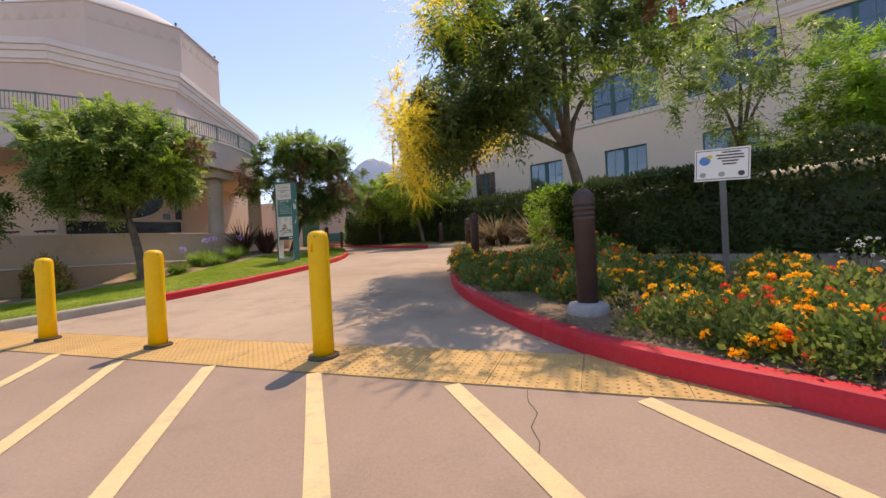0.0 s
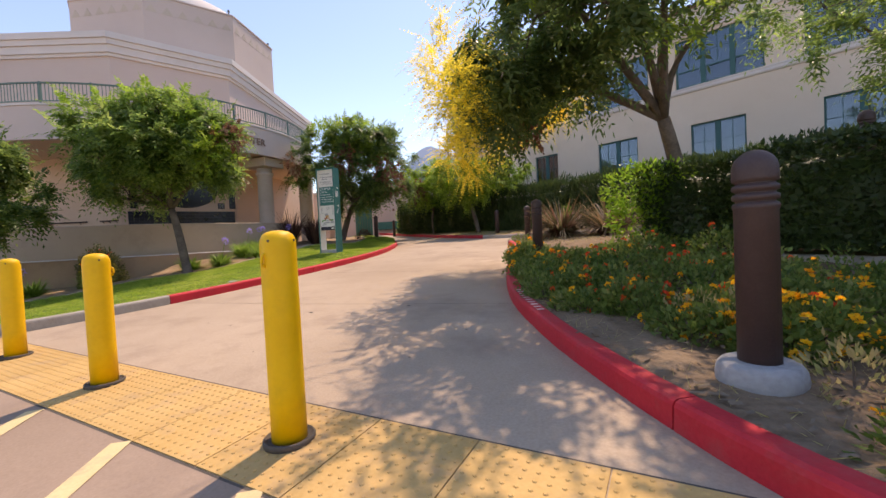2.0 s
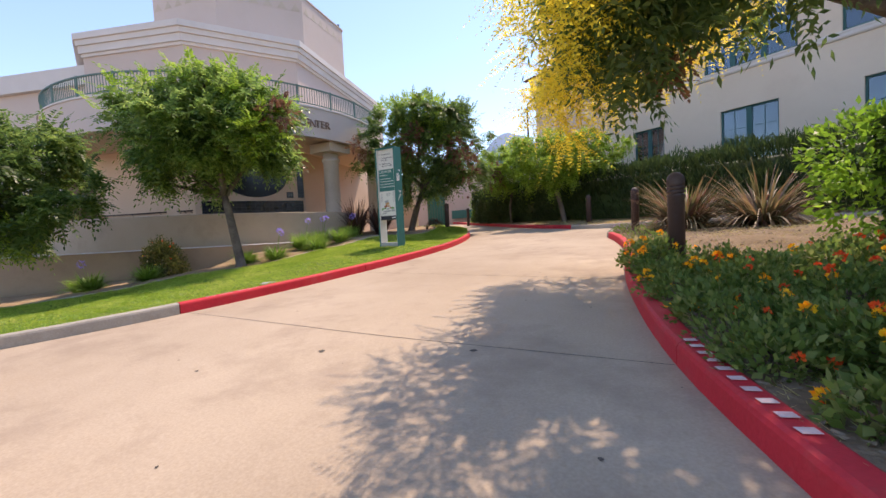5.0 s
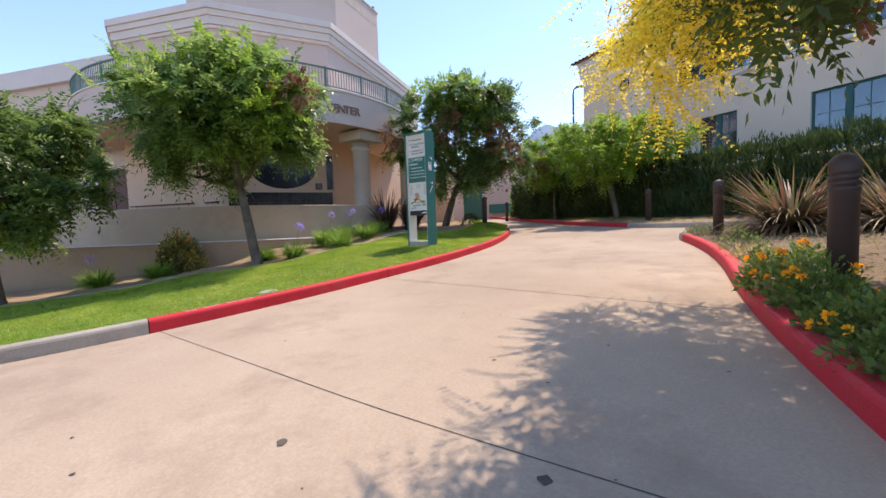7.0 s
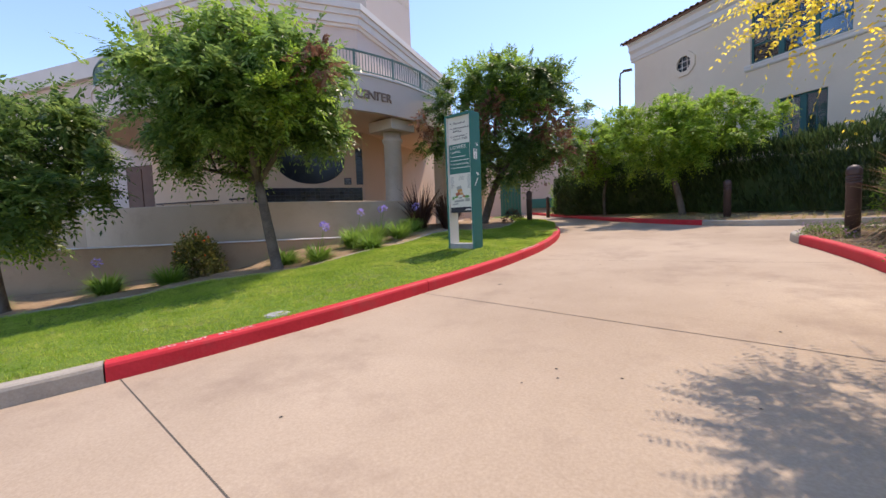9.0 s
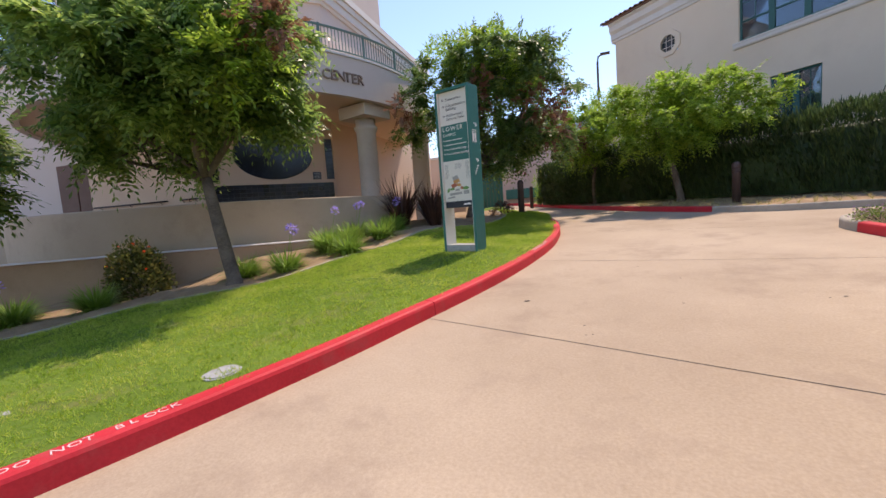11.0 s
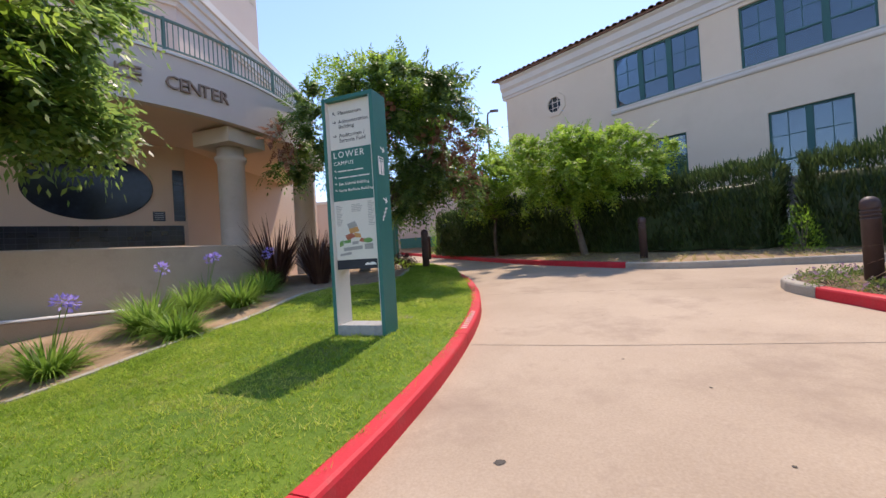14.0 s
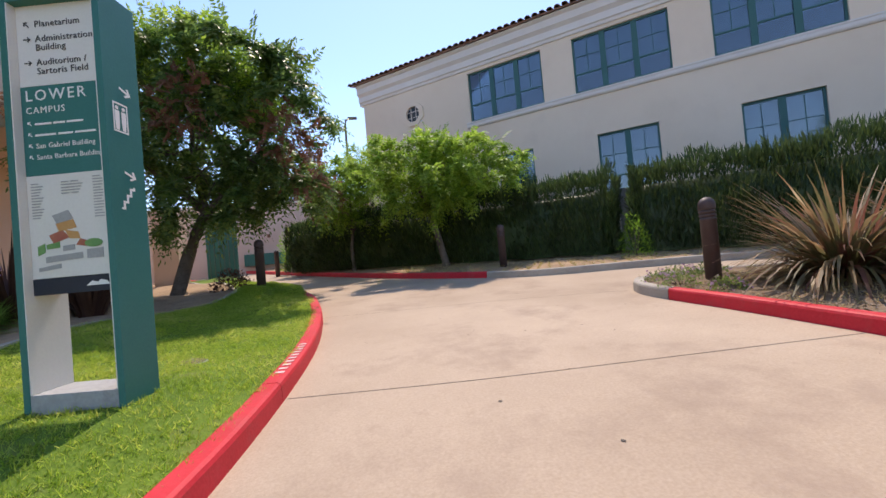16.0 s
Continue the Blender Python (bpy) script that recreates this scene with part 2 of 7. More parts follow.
M = {
    "concrete": surface("concrete_paving", (0.335, 0.25, 0.175), (0.50, 0.392, 0.288), 0.42, 60, 0.9, 0.12, (0.27, 0.195, 0.145), 0.7, bump_scale=120),
    "apron": surface("parking_concrete", (0.275, 0.198, 0.142), (0.395, 0.293, 0.22), 0.35, 60, 0.9, 0.12, (0.19, 0.14, 0.115), 0.45, bump_scale=120),
    "joint": surface("dark_joint", (0.07, 0.06, 0.05), (0.13, 0.11, 0.09), 3, 60, 0.95, 0.1),
    "cream_paint": surface("worn_road_paint", (0.60, 0.46, 0.22), (0.74, 0.58, 0.32), 2.5, 70, 0.8, 0.1, (0.42, 0.33, 0.24), 0.75),
    "tactile": surface("yellow_tactile_tile", (0.50, 0.31, 0.105), (0.62, 0.40, 0.16), 2.0, 40, 0.8, 0.1, (0.42, 0.29, 0.17), 0.7, piece=0.07),
    "yellow": surface("yellow_enamel", (0.78, 0.43, 0.004), (0.87, 0.51, 0.008), 3.0, 25, 0.5, 0.06, (0.45, 0.28, 0.02), 0.22, spec=0.3),
    "red": surface("red_kerb_paint", (0.50, 0.018, 0.028), (0.66, 0.035, 0.05), 1.6, 45, 0.62, 0.12, (0.42, 0.10, 0.09), 0.45),
    "kerb_grey": surface("grey_kerb_concrete", (0.30, 0.26, 0.21), (0.46, 0.41, 0.34), 1.6, 60, 0.9, 0.15, (0.2, 0.17, 0.14), 0.5),
    "soil": surface("dry_soil", (0.22, 0.145, 0.085), (0.44, 0.305, 0.185), 1.3, 22, 0.97, 0.8, (0.13, 0.09, 0.05), 0.6),
    "lawn": surface("lawn_turf", (0.06, 0.12, 0.010), (0.16, 0.235, 0.024), 0.8, 40, 0.95, 0.7, (0.22, 0.17, 0.07), 0.6),
    "bed_soil": surface("mulched_soil", (0.13, 0.088, 0.055), (0.28, 0.197, 0.125), 1.6, 26, 0.97, 0.9, (0.33, 0.25, 0.17), 0.5),
    "stucco_pink": surface("pale_pink_stucco", (0.53, 0.435, 0.38), (0.60, 0.505, 0.45), 0.25, 90, 0.92, 0.2, (0.50, 0.41, 0.35), 0.3),
    "stucco_cream": surface("cream_stucco", (0.65, 0.53, 0.405), (0.73, 0.615, 0.49), 0.25, 90, 0.92, 0.2, (0.52, 0.42, 0.32), 0.25),
    # peach of the gate pier; on the hall it paints bounced sunlight
    "stucco_peach_bounce": surface("peach_and_bounce_lit_stucco", (0.60, 0.43, 0.30), (0.68, 0.50, 0.37), 0.3, 90, 0.92, 0.2),
    "trim_white": surface("off_white_trim", (0.58, 0.545, 0.51), (0.68, 0.64, 0.60), 0.5, 70, 0.85, 0.1, (0.55, 0.51, 0.46), 0.3),
    "wall_tan": surface("tan_site_wall", (0.44, 0.335, 0.235), (0.53, 0.42, 0.31), 0.5, 60, 0.93, 0.25, (0.33, 0.25, 0.18), 0.5),
    "wall_brown": surface("warm_retaining_wall", (0.33, 0.235, 0.16), (0.42, 0.31, 0.22), 0.5, 60, 0.93, 0.25, (0.24, 0.17, 0.12), 0.5),
    "column": surface("cast_stone", (0.44, 0.37, 0.29), (0.58, 0.49, 0.40), 0.8, 120, 0.9, 0.25, (0.38, 0.30, 0.24), 0.4),
    "brown_metal": surface("brown_bollard_paint", (0.050, 0.030, 0.027), (0.075, 0.048, 0.043), 2.5, 80, 0.55, 0.08, (0.12, 0.09, 0.08), 0.25, spec=0.4),
    "teal": surface("teal_paint", (0.022, 0.145, 0.125), (0.035, 0.18, 0.155), 1.5, 60, 0.5, 0.05, spec=0.4),
    "teal_frame": surface("dull_teal_window_paint", (0.026, 0.10, 0.098), (0.04, 0.13, 0.125), 1.5, 60, 0.55, 0.05, (0.06, 0.13, 0.12), 0.3),
    "teal_rail": surface("faded_teal_railing_paint", (0.085, 0.16, 0.14), (0.12, 0.20, 0.175), 1.5, 60, 0.55, 0.05),
    "sign_white": surface("off_white_sign_panel", (0.68, 0.66, 0.60), (0.76, 0.74, 0.68), 1.0, 60, 0.5, 0.03),
    "sign_dark": surface("dark_navy_panel", (0.02, 0.024, 0.035), (0.03, 0.035, 0.05), 1.0, 60, 0.4, 0.02),
    "white_ink": surface("white_lettering", (0.80, 0.79, 0.75), (0.86, 0.85, 0.81), 2, 60, 0.6, 0.0),
    "worn_ink": surface("worn_stencil_paint", (0.64, 0.34, 0.33), (0.78, 0.64, 0.61), 5, 60, 0.7, 0.0),
    "ink": surface("dark_lettering", (0.06, 0.06, 0.06), (0.09, 0.09, 0.085), 2, 60, 0.6, 0.0),
    "ink_grey": surface("grey_map_ink", (0.30, 0.30, 0.29), (0.42, 0.42, 0.40), 2, 60, 0.6, 0.0),
    "map_red": surface("map_red", (0.36, 0.10, 0.07), (0.48, 0.18, 0.10), 9, 60, 0.6, 0.0),
    "map_green": surface("map_green", (0.10, 0.26, 0.08), (0.2, 0.36, 0.12), 9, 60, 0.6, 0.0),
    "map_orange": surface("map_orange", (0.52, 0.26, 0.08), (0.6, 0.34, 0.14), 9, 60, 0.6, 0.0),
    "ink_blue": surface("logo_blue", (0.06, 0.2, 0.5), (0.1, 0.3, 0.62), 9, 60, 0.6, 0.0),
    "ink_yellow": surface("logo_yellow", (0.7, 0.5, 0.05), (0.8, 0.6, 0.1), 9, 60, 0.6, 0.0),
    "black_tile": surface("polished_black_plaque", (0.012, 0.013, 0.02), (0.022, 0.024, 0.036), 2.0, 40, 0.22, 0.03, spec=0.5, piece=0.4),
    "oval_black": surface("dark_mosaic_oval", (0.009, 0.010, 0.017), (0.02, 0.024, 0.04), 1.5, 10, 0.14, 0.02, (0.04, 0.05, 0.07), 0.4),
    "bronze_letter": surface("painted_sign_letters", (0.22, 0.145, 0.11), (0.29, 0.20, 0.155), 2, 60, 0.6, 0.0),
    "door_brown": surface("brown_door_panel", (0.11, 0.055, 0.04), (0.17, 0.09, 0.065), 1.2, 50, 0.6, 0.1),
    "bark": surface("tree_bark", (0.085, 0.066, 0.052), (0.22, 0.175, 0.14), 4.0, 45, 0.95, 0.8, (0.05, 0.04, 0.032), 0.6),
    "clay": surface("clay_roof_tile", (0.13, 0.07, 0.05), (0.24, 0.13, 0.09), 2.0, 40, 0.9, 0.2, piece=0.3),
    "glass": glassy("window_glass", (0.035, 0.055, 0.075)),
    "dark_backing": surface("dark_window_backing", (0.03, 0.04, 0.055), (0.045, 0.058, 0.075), 1.0, 60, 0.6, 0.0),
    "blind": surface("pale_window_blind", (0.10, 0.15, 0.19), (0.14, 0.2, 0.25), 1.0, 60, 0.5, 0.0),
    "grey_metal": surface("galvanised_post", (0.09, 0.10, 0.10), (0.14, 0.15, 0.15), 2, 60, 0.5, 0.05, metal=0.5),
    "footing": surface("concrete_footing", (0.28, 0.28, 0.28), (0.42, 0.42, 0.41), 3, 30, 0.93, 0.4, (0.2, 0.19, 0.18), 0.5),
    "hill": surface("hazy_hillside", (0.15, 0.22, 0.33), (0.20, 0.27, 0.38), 0.02, 0.2, 1.0, 0.0),
    "leaf_tree": leafy("tree_leaves", [(0.040, 0.078, 0.022), (0.092, 0.155, 0.034), (0.165, 0.235, 0.05), (0.31, 0.37, 0.085)], 0.36, 0.58),
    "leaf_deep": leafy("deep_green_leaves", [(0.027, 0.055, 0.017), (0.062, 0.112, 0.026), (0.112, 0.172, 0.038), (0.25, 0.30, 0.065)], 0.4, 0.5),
    "leaf_dark": leafy("dark_tree_leaves", [(0.032, 0.060, 0.024), (0.062, 0.106, 0.033), (0.102, 0.152, 0.042), (0.19, 0.23, 0.065)], 0.42, 0.6),
    "leaf_yellow": leafy("golden_blossom", [(0.22, 0.20, 0.02), (0.44, 0.36, 0.025), (0.66, 0.51, 0.035), (0.78, 0.62, 0.08)], 0.6, 0.6),
    "leaf_rust": leafy("rust_seed_pods", [(0.10, 0.045, 0.025), (0.18, 0.085, 0.05), (0.25, 0.13, 0.085)], 0.7, 0.3),
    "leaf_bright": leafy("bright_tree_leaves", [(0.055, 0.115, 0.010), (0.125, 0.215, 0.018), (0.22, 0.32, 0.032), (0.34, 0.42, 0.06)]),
    # hedge pair: tree shade darkens the first colour, sunlight brightens the second
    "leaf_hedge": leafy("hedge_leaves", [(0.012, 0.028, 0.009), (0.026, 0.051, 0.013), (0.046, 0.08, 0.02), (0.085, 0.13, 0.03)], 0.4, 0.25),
    "leaf_hedge_lit": leafy("lit_and_yellow_green_leaves", [(0.06, 0.14, 0.01), (0.14, 0.26, 0.018), (0.25, 0.39, 0.035)], 0.45, 0.5),
    "leaf_podo": leafy("narrow_hedge_leaves", [(0.017, 0.036, 0.014), (0.034, 0.062, 0.019), (0.06, 0.098, 0.026), (0.10, 0.145, 0.038)], 0.45, 0.3),
    "leaf_lantana": leafy("lantana_leaves", [(0.036, 0.072, 0.014), (0.08, 0.138, 0.026), (0.15, 0.205, 0.045), (0.28, 0.27, 0.11)], 0.5, 0.36, 2.6),
    "leaf_bronze": leafy("bronze_tipped_leaves", [(0.022, 0.034, 0.010), (0.05, 0.066, 0.018), (0.095, 0.105, 0.028), (0.20, 0.15, 0.045)], 0.45, 0.35, 3.0),
    "flower_orange": leafy("orange_florets", [(0.76, 0.24, 0.005), (0.86, 0.38, 0.008), (0.9, 0.52, 0.012), (0.9, 0.6, 0.02)], 0.6, 0.3),
    "flower_red": leafy("red_florets", [(0.60, 0.03, 0.012), (0.75, 0.09, 0.015), (0.8, 0.2, 0.03)], 0.6, 0.3),
    "flower_violet": leafy("violet_florets", [(0.22, 0.16, 0.5), (0.33, 0.25, 0.62), (0.42, 0.34, 0.66)], 0.6, 0.3),
    "flower_mauve": leafy("mauve_florets", [(0.30, 0.17, 0.28), (0.42, 0.28, 0.4)], 0.7, 0.3),
    "strap": leafy("strap_leaves", [(0.085, 0.165, 0.018), (0.15, 0.25, 0.03), (0.24, 0.34, 0.07)], 0.45, 0.35, 2.0),
    "flax_dark": leafy("bronze_flax_leaves", [(0.035, 0.016, 0.014), (0.075, 0.035, 0.025), (0.14, 0.075, 0.045)], 0.45, 0.25, 2.0),
    "flax_tan": leafy("striped_flax_leaves", [(0.07, 0.028, 0.02), (0.15, 0.06, 0.04), (0.10, 0.10, 0.04), (0.24, 0.14, 0.07), (0.50, 0.42, 0.24)], 0.5, 0.3, 2.0),
    "straw": leafy("straw_grass", [(0.24, 0.19, 0.08), (0.38, 0.31, 0.14), (0.28, 0.30, 0.09)], 0.7, 0.35, 1.0),
    "grass": leafy("grass_blades", [(0.058, 0.108, 0.010), (0.145, 0.24, 0.018), (0.24, 0.33, 0.032), (0.40, 0.42, 0.075), (0.60, 0.51, 0.21)], 0.5, 0.5, 1.1),
    "mulch": surface("litter", (0.12, 0.09, 0.065), (0.27, 0.21, 0.15), 4, 30, 0.95, 0.3),
}


# ---- mesh helpers ----
def link(name, verts, faces, material, parent=None, label="", smooth=False):
    me = bpy.data.meshes.new(name)
    me.from_pydata([tuple(v) for v in verts], [], [tuple(f) for f in faces])
    me.materials.append(material)
    if smooth:
        me.polygons.foreach_set("use_smooth", [True] * len(me.polygons))
    me.update()
    ob = new(name, me)
    if parent:
        ob.parent = parent
    if label:
        ob["label"] = label
    return ob


def quads_mesh(name, co, k, material, parent=None, label=""):
    """A mesh of separate k-cornered faces from an (n*k, 3) array."""
    n = len(co) // k
    me = bpy.data.meshes.new(name)
    me.vertices.add(n * k)
    me.vertices.foreach_set("co", np.asarray(co, dtype=np.float32).ravel())
    me.loops.add(n * k)
    me.loops.foreach_set("vertex_index", np.arange(n * k, dtype=np.int32))
    me.polygons.add(n)
    me.polygons.foreach_set("loop_start", np.arange(0, n * k, k, dtype=np.int32))
    me.polygons.foreach_set("loop_total", np.full(n, k, dtype=np.int32))
    me.materials.append(material)
    me.update(calc_edges=True)
    me.validate()
    ob = new(name, me)
    if parent:
        ob.parent = parent
    if label:
        ob["label"] = label
    return ob


def part(name, bm, material, parent=None, label="", smooth=False):
    me = bpy.data.meshes.new(name)
    bmesh.ops.recalc_face_normals(bm, faces=bm.faces)
    bm.to_mesh(me)
    bm.free()
    me.materials.append(material)
    if smooth:
        me.polygons.foreach_set("use_smooth", [True] * len(me.polygons))
    ob = new(name, me)
    if parent:
        ob.parent = parent
    if label:
        ob["label"] = label
    return ob


def thing(name, x, y, z, label, category, rz=0.0, group="", kind=""):
    ob = new(name)
    ob.empty_display_size = 0.1
    ob.matrix_world = pose(x, y, z, 0, 0, rz)
    return tagged(ob, label, category, group, kind)


def box_bm(x0, y0, z0, x1, y1, z1, bevel=0.0, bm=None):
    bm = bm or bmesh.new()
    vs = [bm.verts.new((x, y, z)) for x in (x0, x1) for y in (y0, y1) for z in (z0, z1)]
    fs = [bm.faces.new([vs[i] for i in f]) for f in ((0, 1, 3, 2), (4, 6, 7, 5), (0, 4, 5, 1), (2, 3, 7, 6), (0, 2, 6, 4), (1, 5, 7, 3))]
    if bevel:
        es = list({e for f in fs for e in f.edges})
        bmesh.ops.bevel(bm, geom=es, offset=bevel, segments=2, affect="EDGES", profile=0.6)
    return bm


def lathe_bm(profile, segs=24, cx=0.0, cy=0.0, bm=None):
    """Revolve (radius, z) pairs about the upright through (cx, cy)."""
    bm = bm or bmesh.new()
    rings = []
    for r, z in profile:
        if r < 1e-5:
            rings.append([bm.verts.new((cx, cy, z))])
        else:
            rings.append([bm.verts.new((cx + r * math.cos(2 * math.pi * i / segs), cy + r * math.sin(2 * math.pi * i / segs), z)) for i in range(segs)])
    for a, b in zip(rings, rings[1:]):
        for i in range(segs):
            j = (i + 1) % segs
            if len(a) == 1 and len(b) > 1:
                bm.faces.new((a[0], b[i], b[j]))
            elif len(b) == 1 and len(a) > 1:
                bm.faces.new((a[i], a[j], b[0]))
            elif len(a) > 1:
                bm.faces.new((a[i], a[j], b[j], b[i]))
    for ring in (rings[0], rings[-1]):
        if len(ring) > 1:
            bm.faces.new(ring)
    return bm


def tube_bm(points, radii, segs=8, bm=None):
    bm = bm or bmesh.new()
    pts = [Vector(p) for p in points]
    rings = []
    for i, p in enumerate(pts):
        t = (pts[min(i + 1, len(pts) - 1)] - pts[max(i - 1, 0)]).normalized()
        a = t.cross(Vector((0.31, 0.17, 0.93))).normalized() if abs(t.z) < 0.9 else t.cross(Vector((1, 0.1, 0))).normalized()
        b = t.cross(a)
        rings.append([bm.verts.new(p + (a * math.cos(2 * math.pi * k / segs) + b * math.sin(2 * math.pi * k / segs)) * radii[i]) for k in range(segs)])
    for a, b in zip(rings, rings[1:]):
        for k in range(segs):
            bm.faces.new((a[k], a[(k + 1) % segs], b[(k + 1) % segs], b[k]))
    bm.faces.new(rings[0])
    bm.faces.new(rings[-1])
    return bm


def smooth_line(pts, step=0.25):
    """Catmull-Rom through plan points, resampled."""
    p = [np.array(q, float) for q in pts]
    p = [2 * p[0] - p[1]] + p + [2 * p[-1] - p[-2]]
    out = []
    for i in range(1, len(p) - 2):
        n = max(2, int(np.linalg.norm(p[i + 1] - p[i]) / step))
        for k in range(n):
            t = k / n
            out.append(0.5 * (2 * p[i] + (p[i + 1] - p[i - 1]) * t + (2 * p[i - 1] - 5 * p[i] + 4 * p[i + 1] - p[i + 2]) * t * t + (3 * p[i] - p[i - 1] - 3 * p[i + 1] + p[i + 2]) * t ** 3))
    out.append(p[-2])
    return np.array(out)


def text_mesh(name, body, size, material, parent, m, depth=0.004, label="", spacing=1.0, align="LEFT"):
    cu = bpy.data.curves.new(name, "FONT")
    cu.body, cu.size, cu.extrude, cu.space_character, cu.align_x = body, size, depth / 2, spacing, align
    cu.resolution_u = 2
    tmp = bpy.data.objects.new(name, cu)
    scene.collection.objects.link(tmp)
    me = bpy.data.meshes.new_from_object(tmp.evaluated_get(bpy.context.evaluated_depsgraph_get()))
    bpy.data.objects.remove(tmp)
    bpy.data.curves.remove(cu)
    me.name = name
    me.materials.clear()
    me.materials.append(material)
    me.transform(m)
    ob = new(name, me)
    if parent:
        ob.parent = parent
    if label:
        ob["label"] = label
    return ob


# ---- lie of the land ----
def gz(x, y):
    """Height of the sloping drive."""
    return 0.0865 + 0.0536 * y + 0.0247 * x


def gzc(x, y):
    return gz(min(max(x, -45.0), 45.0), min(max(y, -30.0), 48.0))


# plan of the kerbs (road edge), in walking order
KERB_L = [(-10.5, 2.2), (-8.6, 4.3), (-7.15, 5.9), (-6.2, 7.25), (-5.68, 8.28), (-5.32, 9.25), (-5.03, 10.2), (-4.79, 11.2), (-4.56, 12.2), (-4.36, 13.3), (-4.22, 14.6), (-4.17, 15.8), (-4.22, 16.9), (-4.36, 18.2), (-4.75, 20.2), (-5.5, 22.4), (-6.9, 25.2), (-9.0, 28.6), (-12.5, 33.5)]
KERB_R = [(4.2, -0.8), (3.1, 0.45), (2.36, 1.4), (1.84, 2.12), (1.44, 2.62), (1.09, 3.2), (0.86, 3.74), (0.66, 4.35), (0.47, 5.05), (0.335, 5.7), (0.215, 6.4), (0.15, 7.1), (0.125, 8.0), (0.145, 9.3), (0.24, 10.6), (0.40, 12.2), (0.45, 13.6), (0.40, 14.9), (0.32, 15.75), (0.33, 16.35), (0.62, 16.85), (1.2, 17.02), (2.4, 16.75), (4.4, 15.7), (8.5, 12.9), (14.0, 9.0)]
KERB_F = [(-11.5, 38.5), (-9.2, 34.4), (-6.4, 29.3), (-4.1, 25.2), (-2.9, 23.25), (-1.7, 21.6), (-0.75, 20.45), (-0.02, 19.78), (1.0, 19.3), (2.2, 18.95), (4.5, 18.0), (9.0, 15.2), (14.5, 11.4)]
LINE_L, LINE_R, LINE_F = (smooth_line(k) for k in (KERB_L, KERB_R, KERB_F))


def normals(line):
    t = np.gradient(line, axis=0)
    t /= np.linalg.norm(t, axis=1)[:, None]
    return np.stack([-t[:, 1], t[:, 0]], axis=1)


def idw(x, y, ctrl):
    num = den = 0.0
    for cx, cy, v in ctrl:
        w = 1.0 / ((x - cx) ** 2 + (y - cy) ** 2 + 0.05) ** 1.6
        num += w * v
        den += w
    return num / den


LAWN_CTRL = [(x, y, 0.135) for x, y in KERB_L] + [(-6.7, 14.4, 0.34), (-5.9, 11.95, 0.26), (-5.4, 14.1, 0.28), (-9.5, 12.8, 0.09), (-12.8, 13.0, -0.17), (-15, 10, -0.3), (-10, 19.5, 0.55), (-7.4, 9.4, 0.12), (-10, 9, -0.1), (-8, 17, 0.46), (-6, 20.8, 0.42), (-8, 24, 0.42), (-14, 7, -0.35), (-18, 6, -0.4), (-8.8, 14.6, 0.3), (-10.5, 15.5, 0.3), (-9, 28, 0.4), (-12, 22, 0.5)]
BED_CTRL = [(x, y, 0.135) for x, y in KERB_R] + [(1.4, 3.95, 0.15), (3.2, 4.4, 0.16), (3.3, 8.2, 0.2), (4.9, 4.6, 0.2), (1.6, 7.0, 0.22), (0.9, 9.7, 0.27), (2.2, 11.5, 0.34), (2.0, 14, 0.24), (5, 12, 0.4), (8, 8, 0.5), (1.0, 15.7, 0.2)]


def lawn_z(x, y):
    return gz(x, y) + idw(x, y, LAWN_CTRL)


def bed_z(x, y):
    return gz(x, y) + idw(x, y, BED_CTRL)


def far_z(x, y):
    return gz(x, y) + 0.14


# the ground: one sheet out to the horizon
def ground_sheet():
    xs = [-3000, -900, -300, -120, -60, -45, -30, -20, -15, -10, -8.5, -7.9, -5, 0, 5, 10, 15, 20, 30, 45, 60, 120, 300, 900, 3000]
    ys = [-3000, -900, -300, -120, -60, -30, -20, -10, -5, 0, 5, 6.4, 7.2, 10, 15, 20, 25, 30, 36, 42, 48, 60, 120, 300, 900, 3000]
    v = [(x, y, gzc(x, y) - (0.8 if x <= -8.5 and 7 < y < 30 else 0.0)) for y in ys for x in xs]
    w = len(xs)
    f = [(j * w + i, j * w + i + 1, (j + 1) * w + i + 1, (j + 1) * w + i) for j in range(len(ys) - 1) for i in range(w - 1)]
    return tagged(link("ground", v, f, M["concrete"]), "tan concrete drive, lightly stained, rising gently", "road", kind="structure")


ground = ground_sheet()


def strip_on(name, pts, width, material, zf, lift, parent, label="", step=0.4):
    """A flat ribbon that follows the ground."""
    line = smooth_line(pts, step)
    nn = normals(line)
    v, f = [], []
    for (x, y), (nx, ny) in zip(line, nn):
        for s in (-0.5, 0.5):
            px, py = x + nx * width * s, y + ny * width * s
            v.append((px, py, zf(px, py) + lift))
    for i in range(len(line) - 1):
        f.append((2 * i, 2 * i + 1, 2 * i + 3, 2 * i + 2))
    return link(name, v, f, material, parent, label)


JOINTS = [[(-5.78, 8.13), (-3.67, 7.60), (-2.15, 7.22), (-0.6, 6.9), (0.17, 6.74)], [(-4.76, 11.34), (-3.28, 10.86), (-2.31, 10.53), (0.17, 9.72)],
          [(-4.22, 14.4), (-2.78, 14.12), (-1.36, 13.92), (0.43, 13.68)], [(-4.3, 17.9), (-1.5, 17.3), (0.4, 16.7)]]
for j in JOINTS:
    strip_on("joint", j, 0.009, M["joint"], gz, 0.002, ground, "dark expansion joint")
CRACKS = [[(0.50, 2.62), (0.47, 2.45), (0.49, 2.3), (0.42, 2.15), (0.43, 2.0), (0.38, 1.85)]]
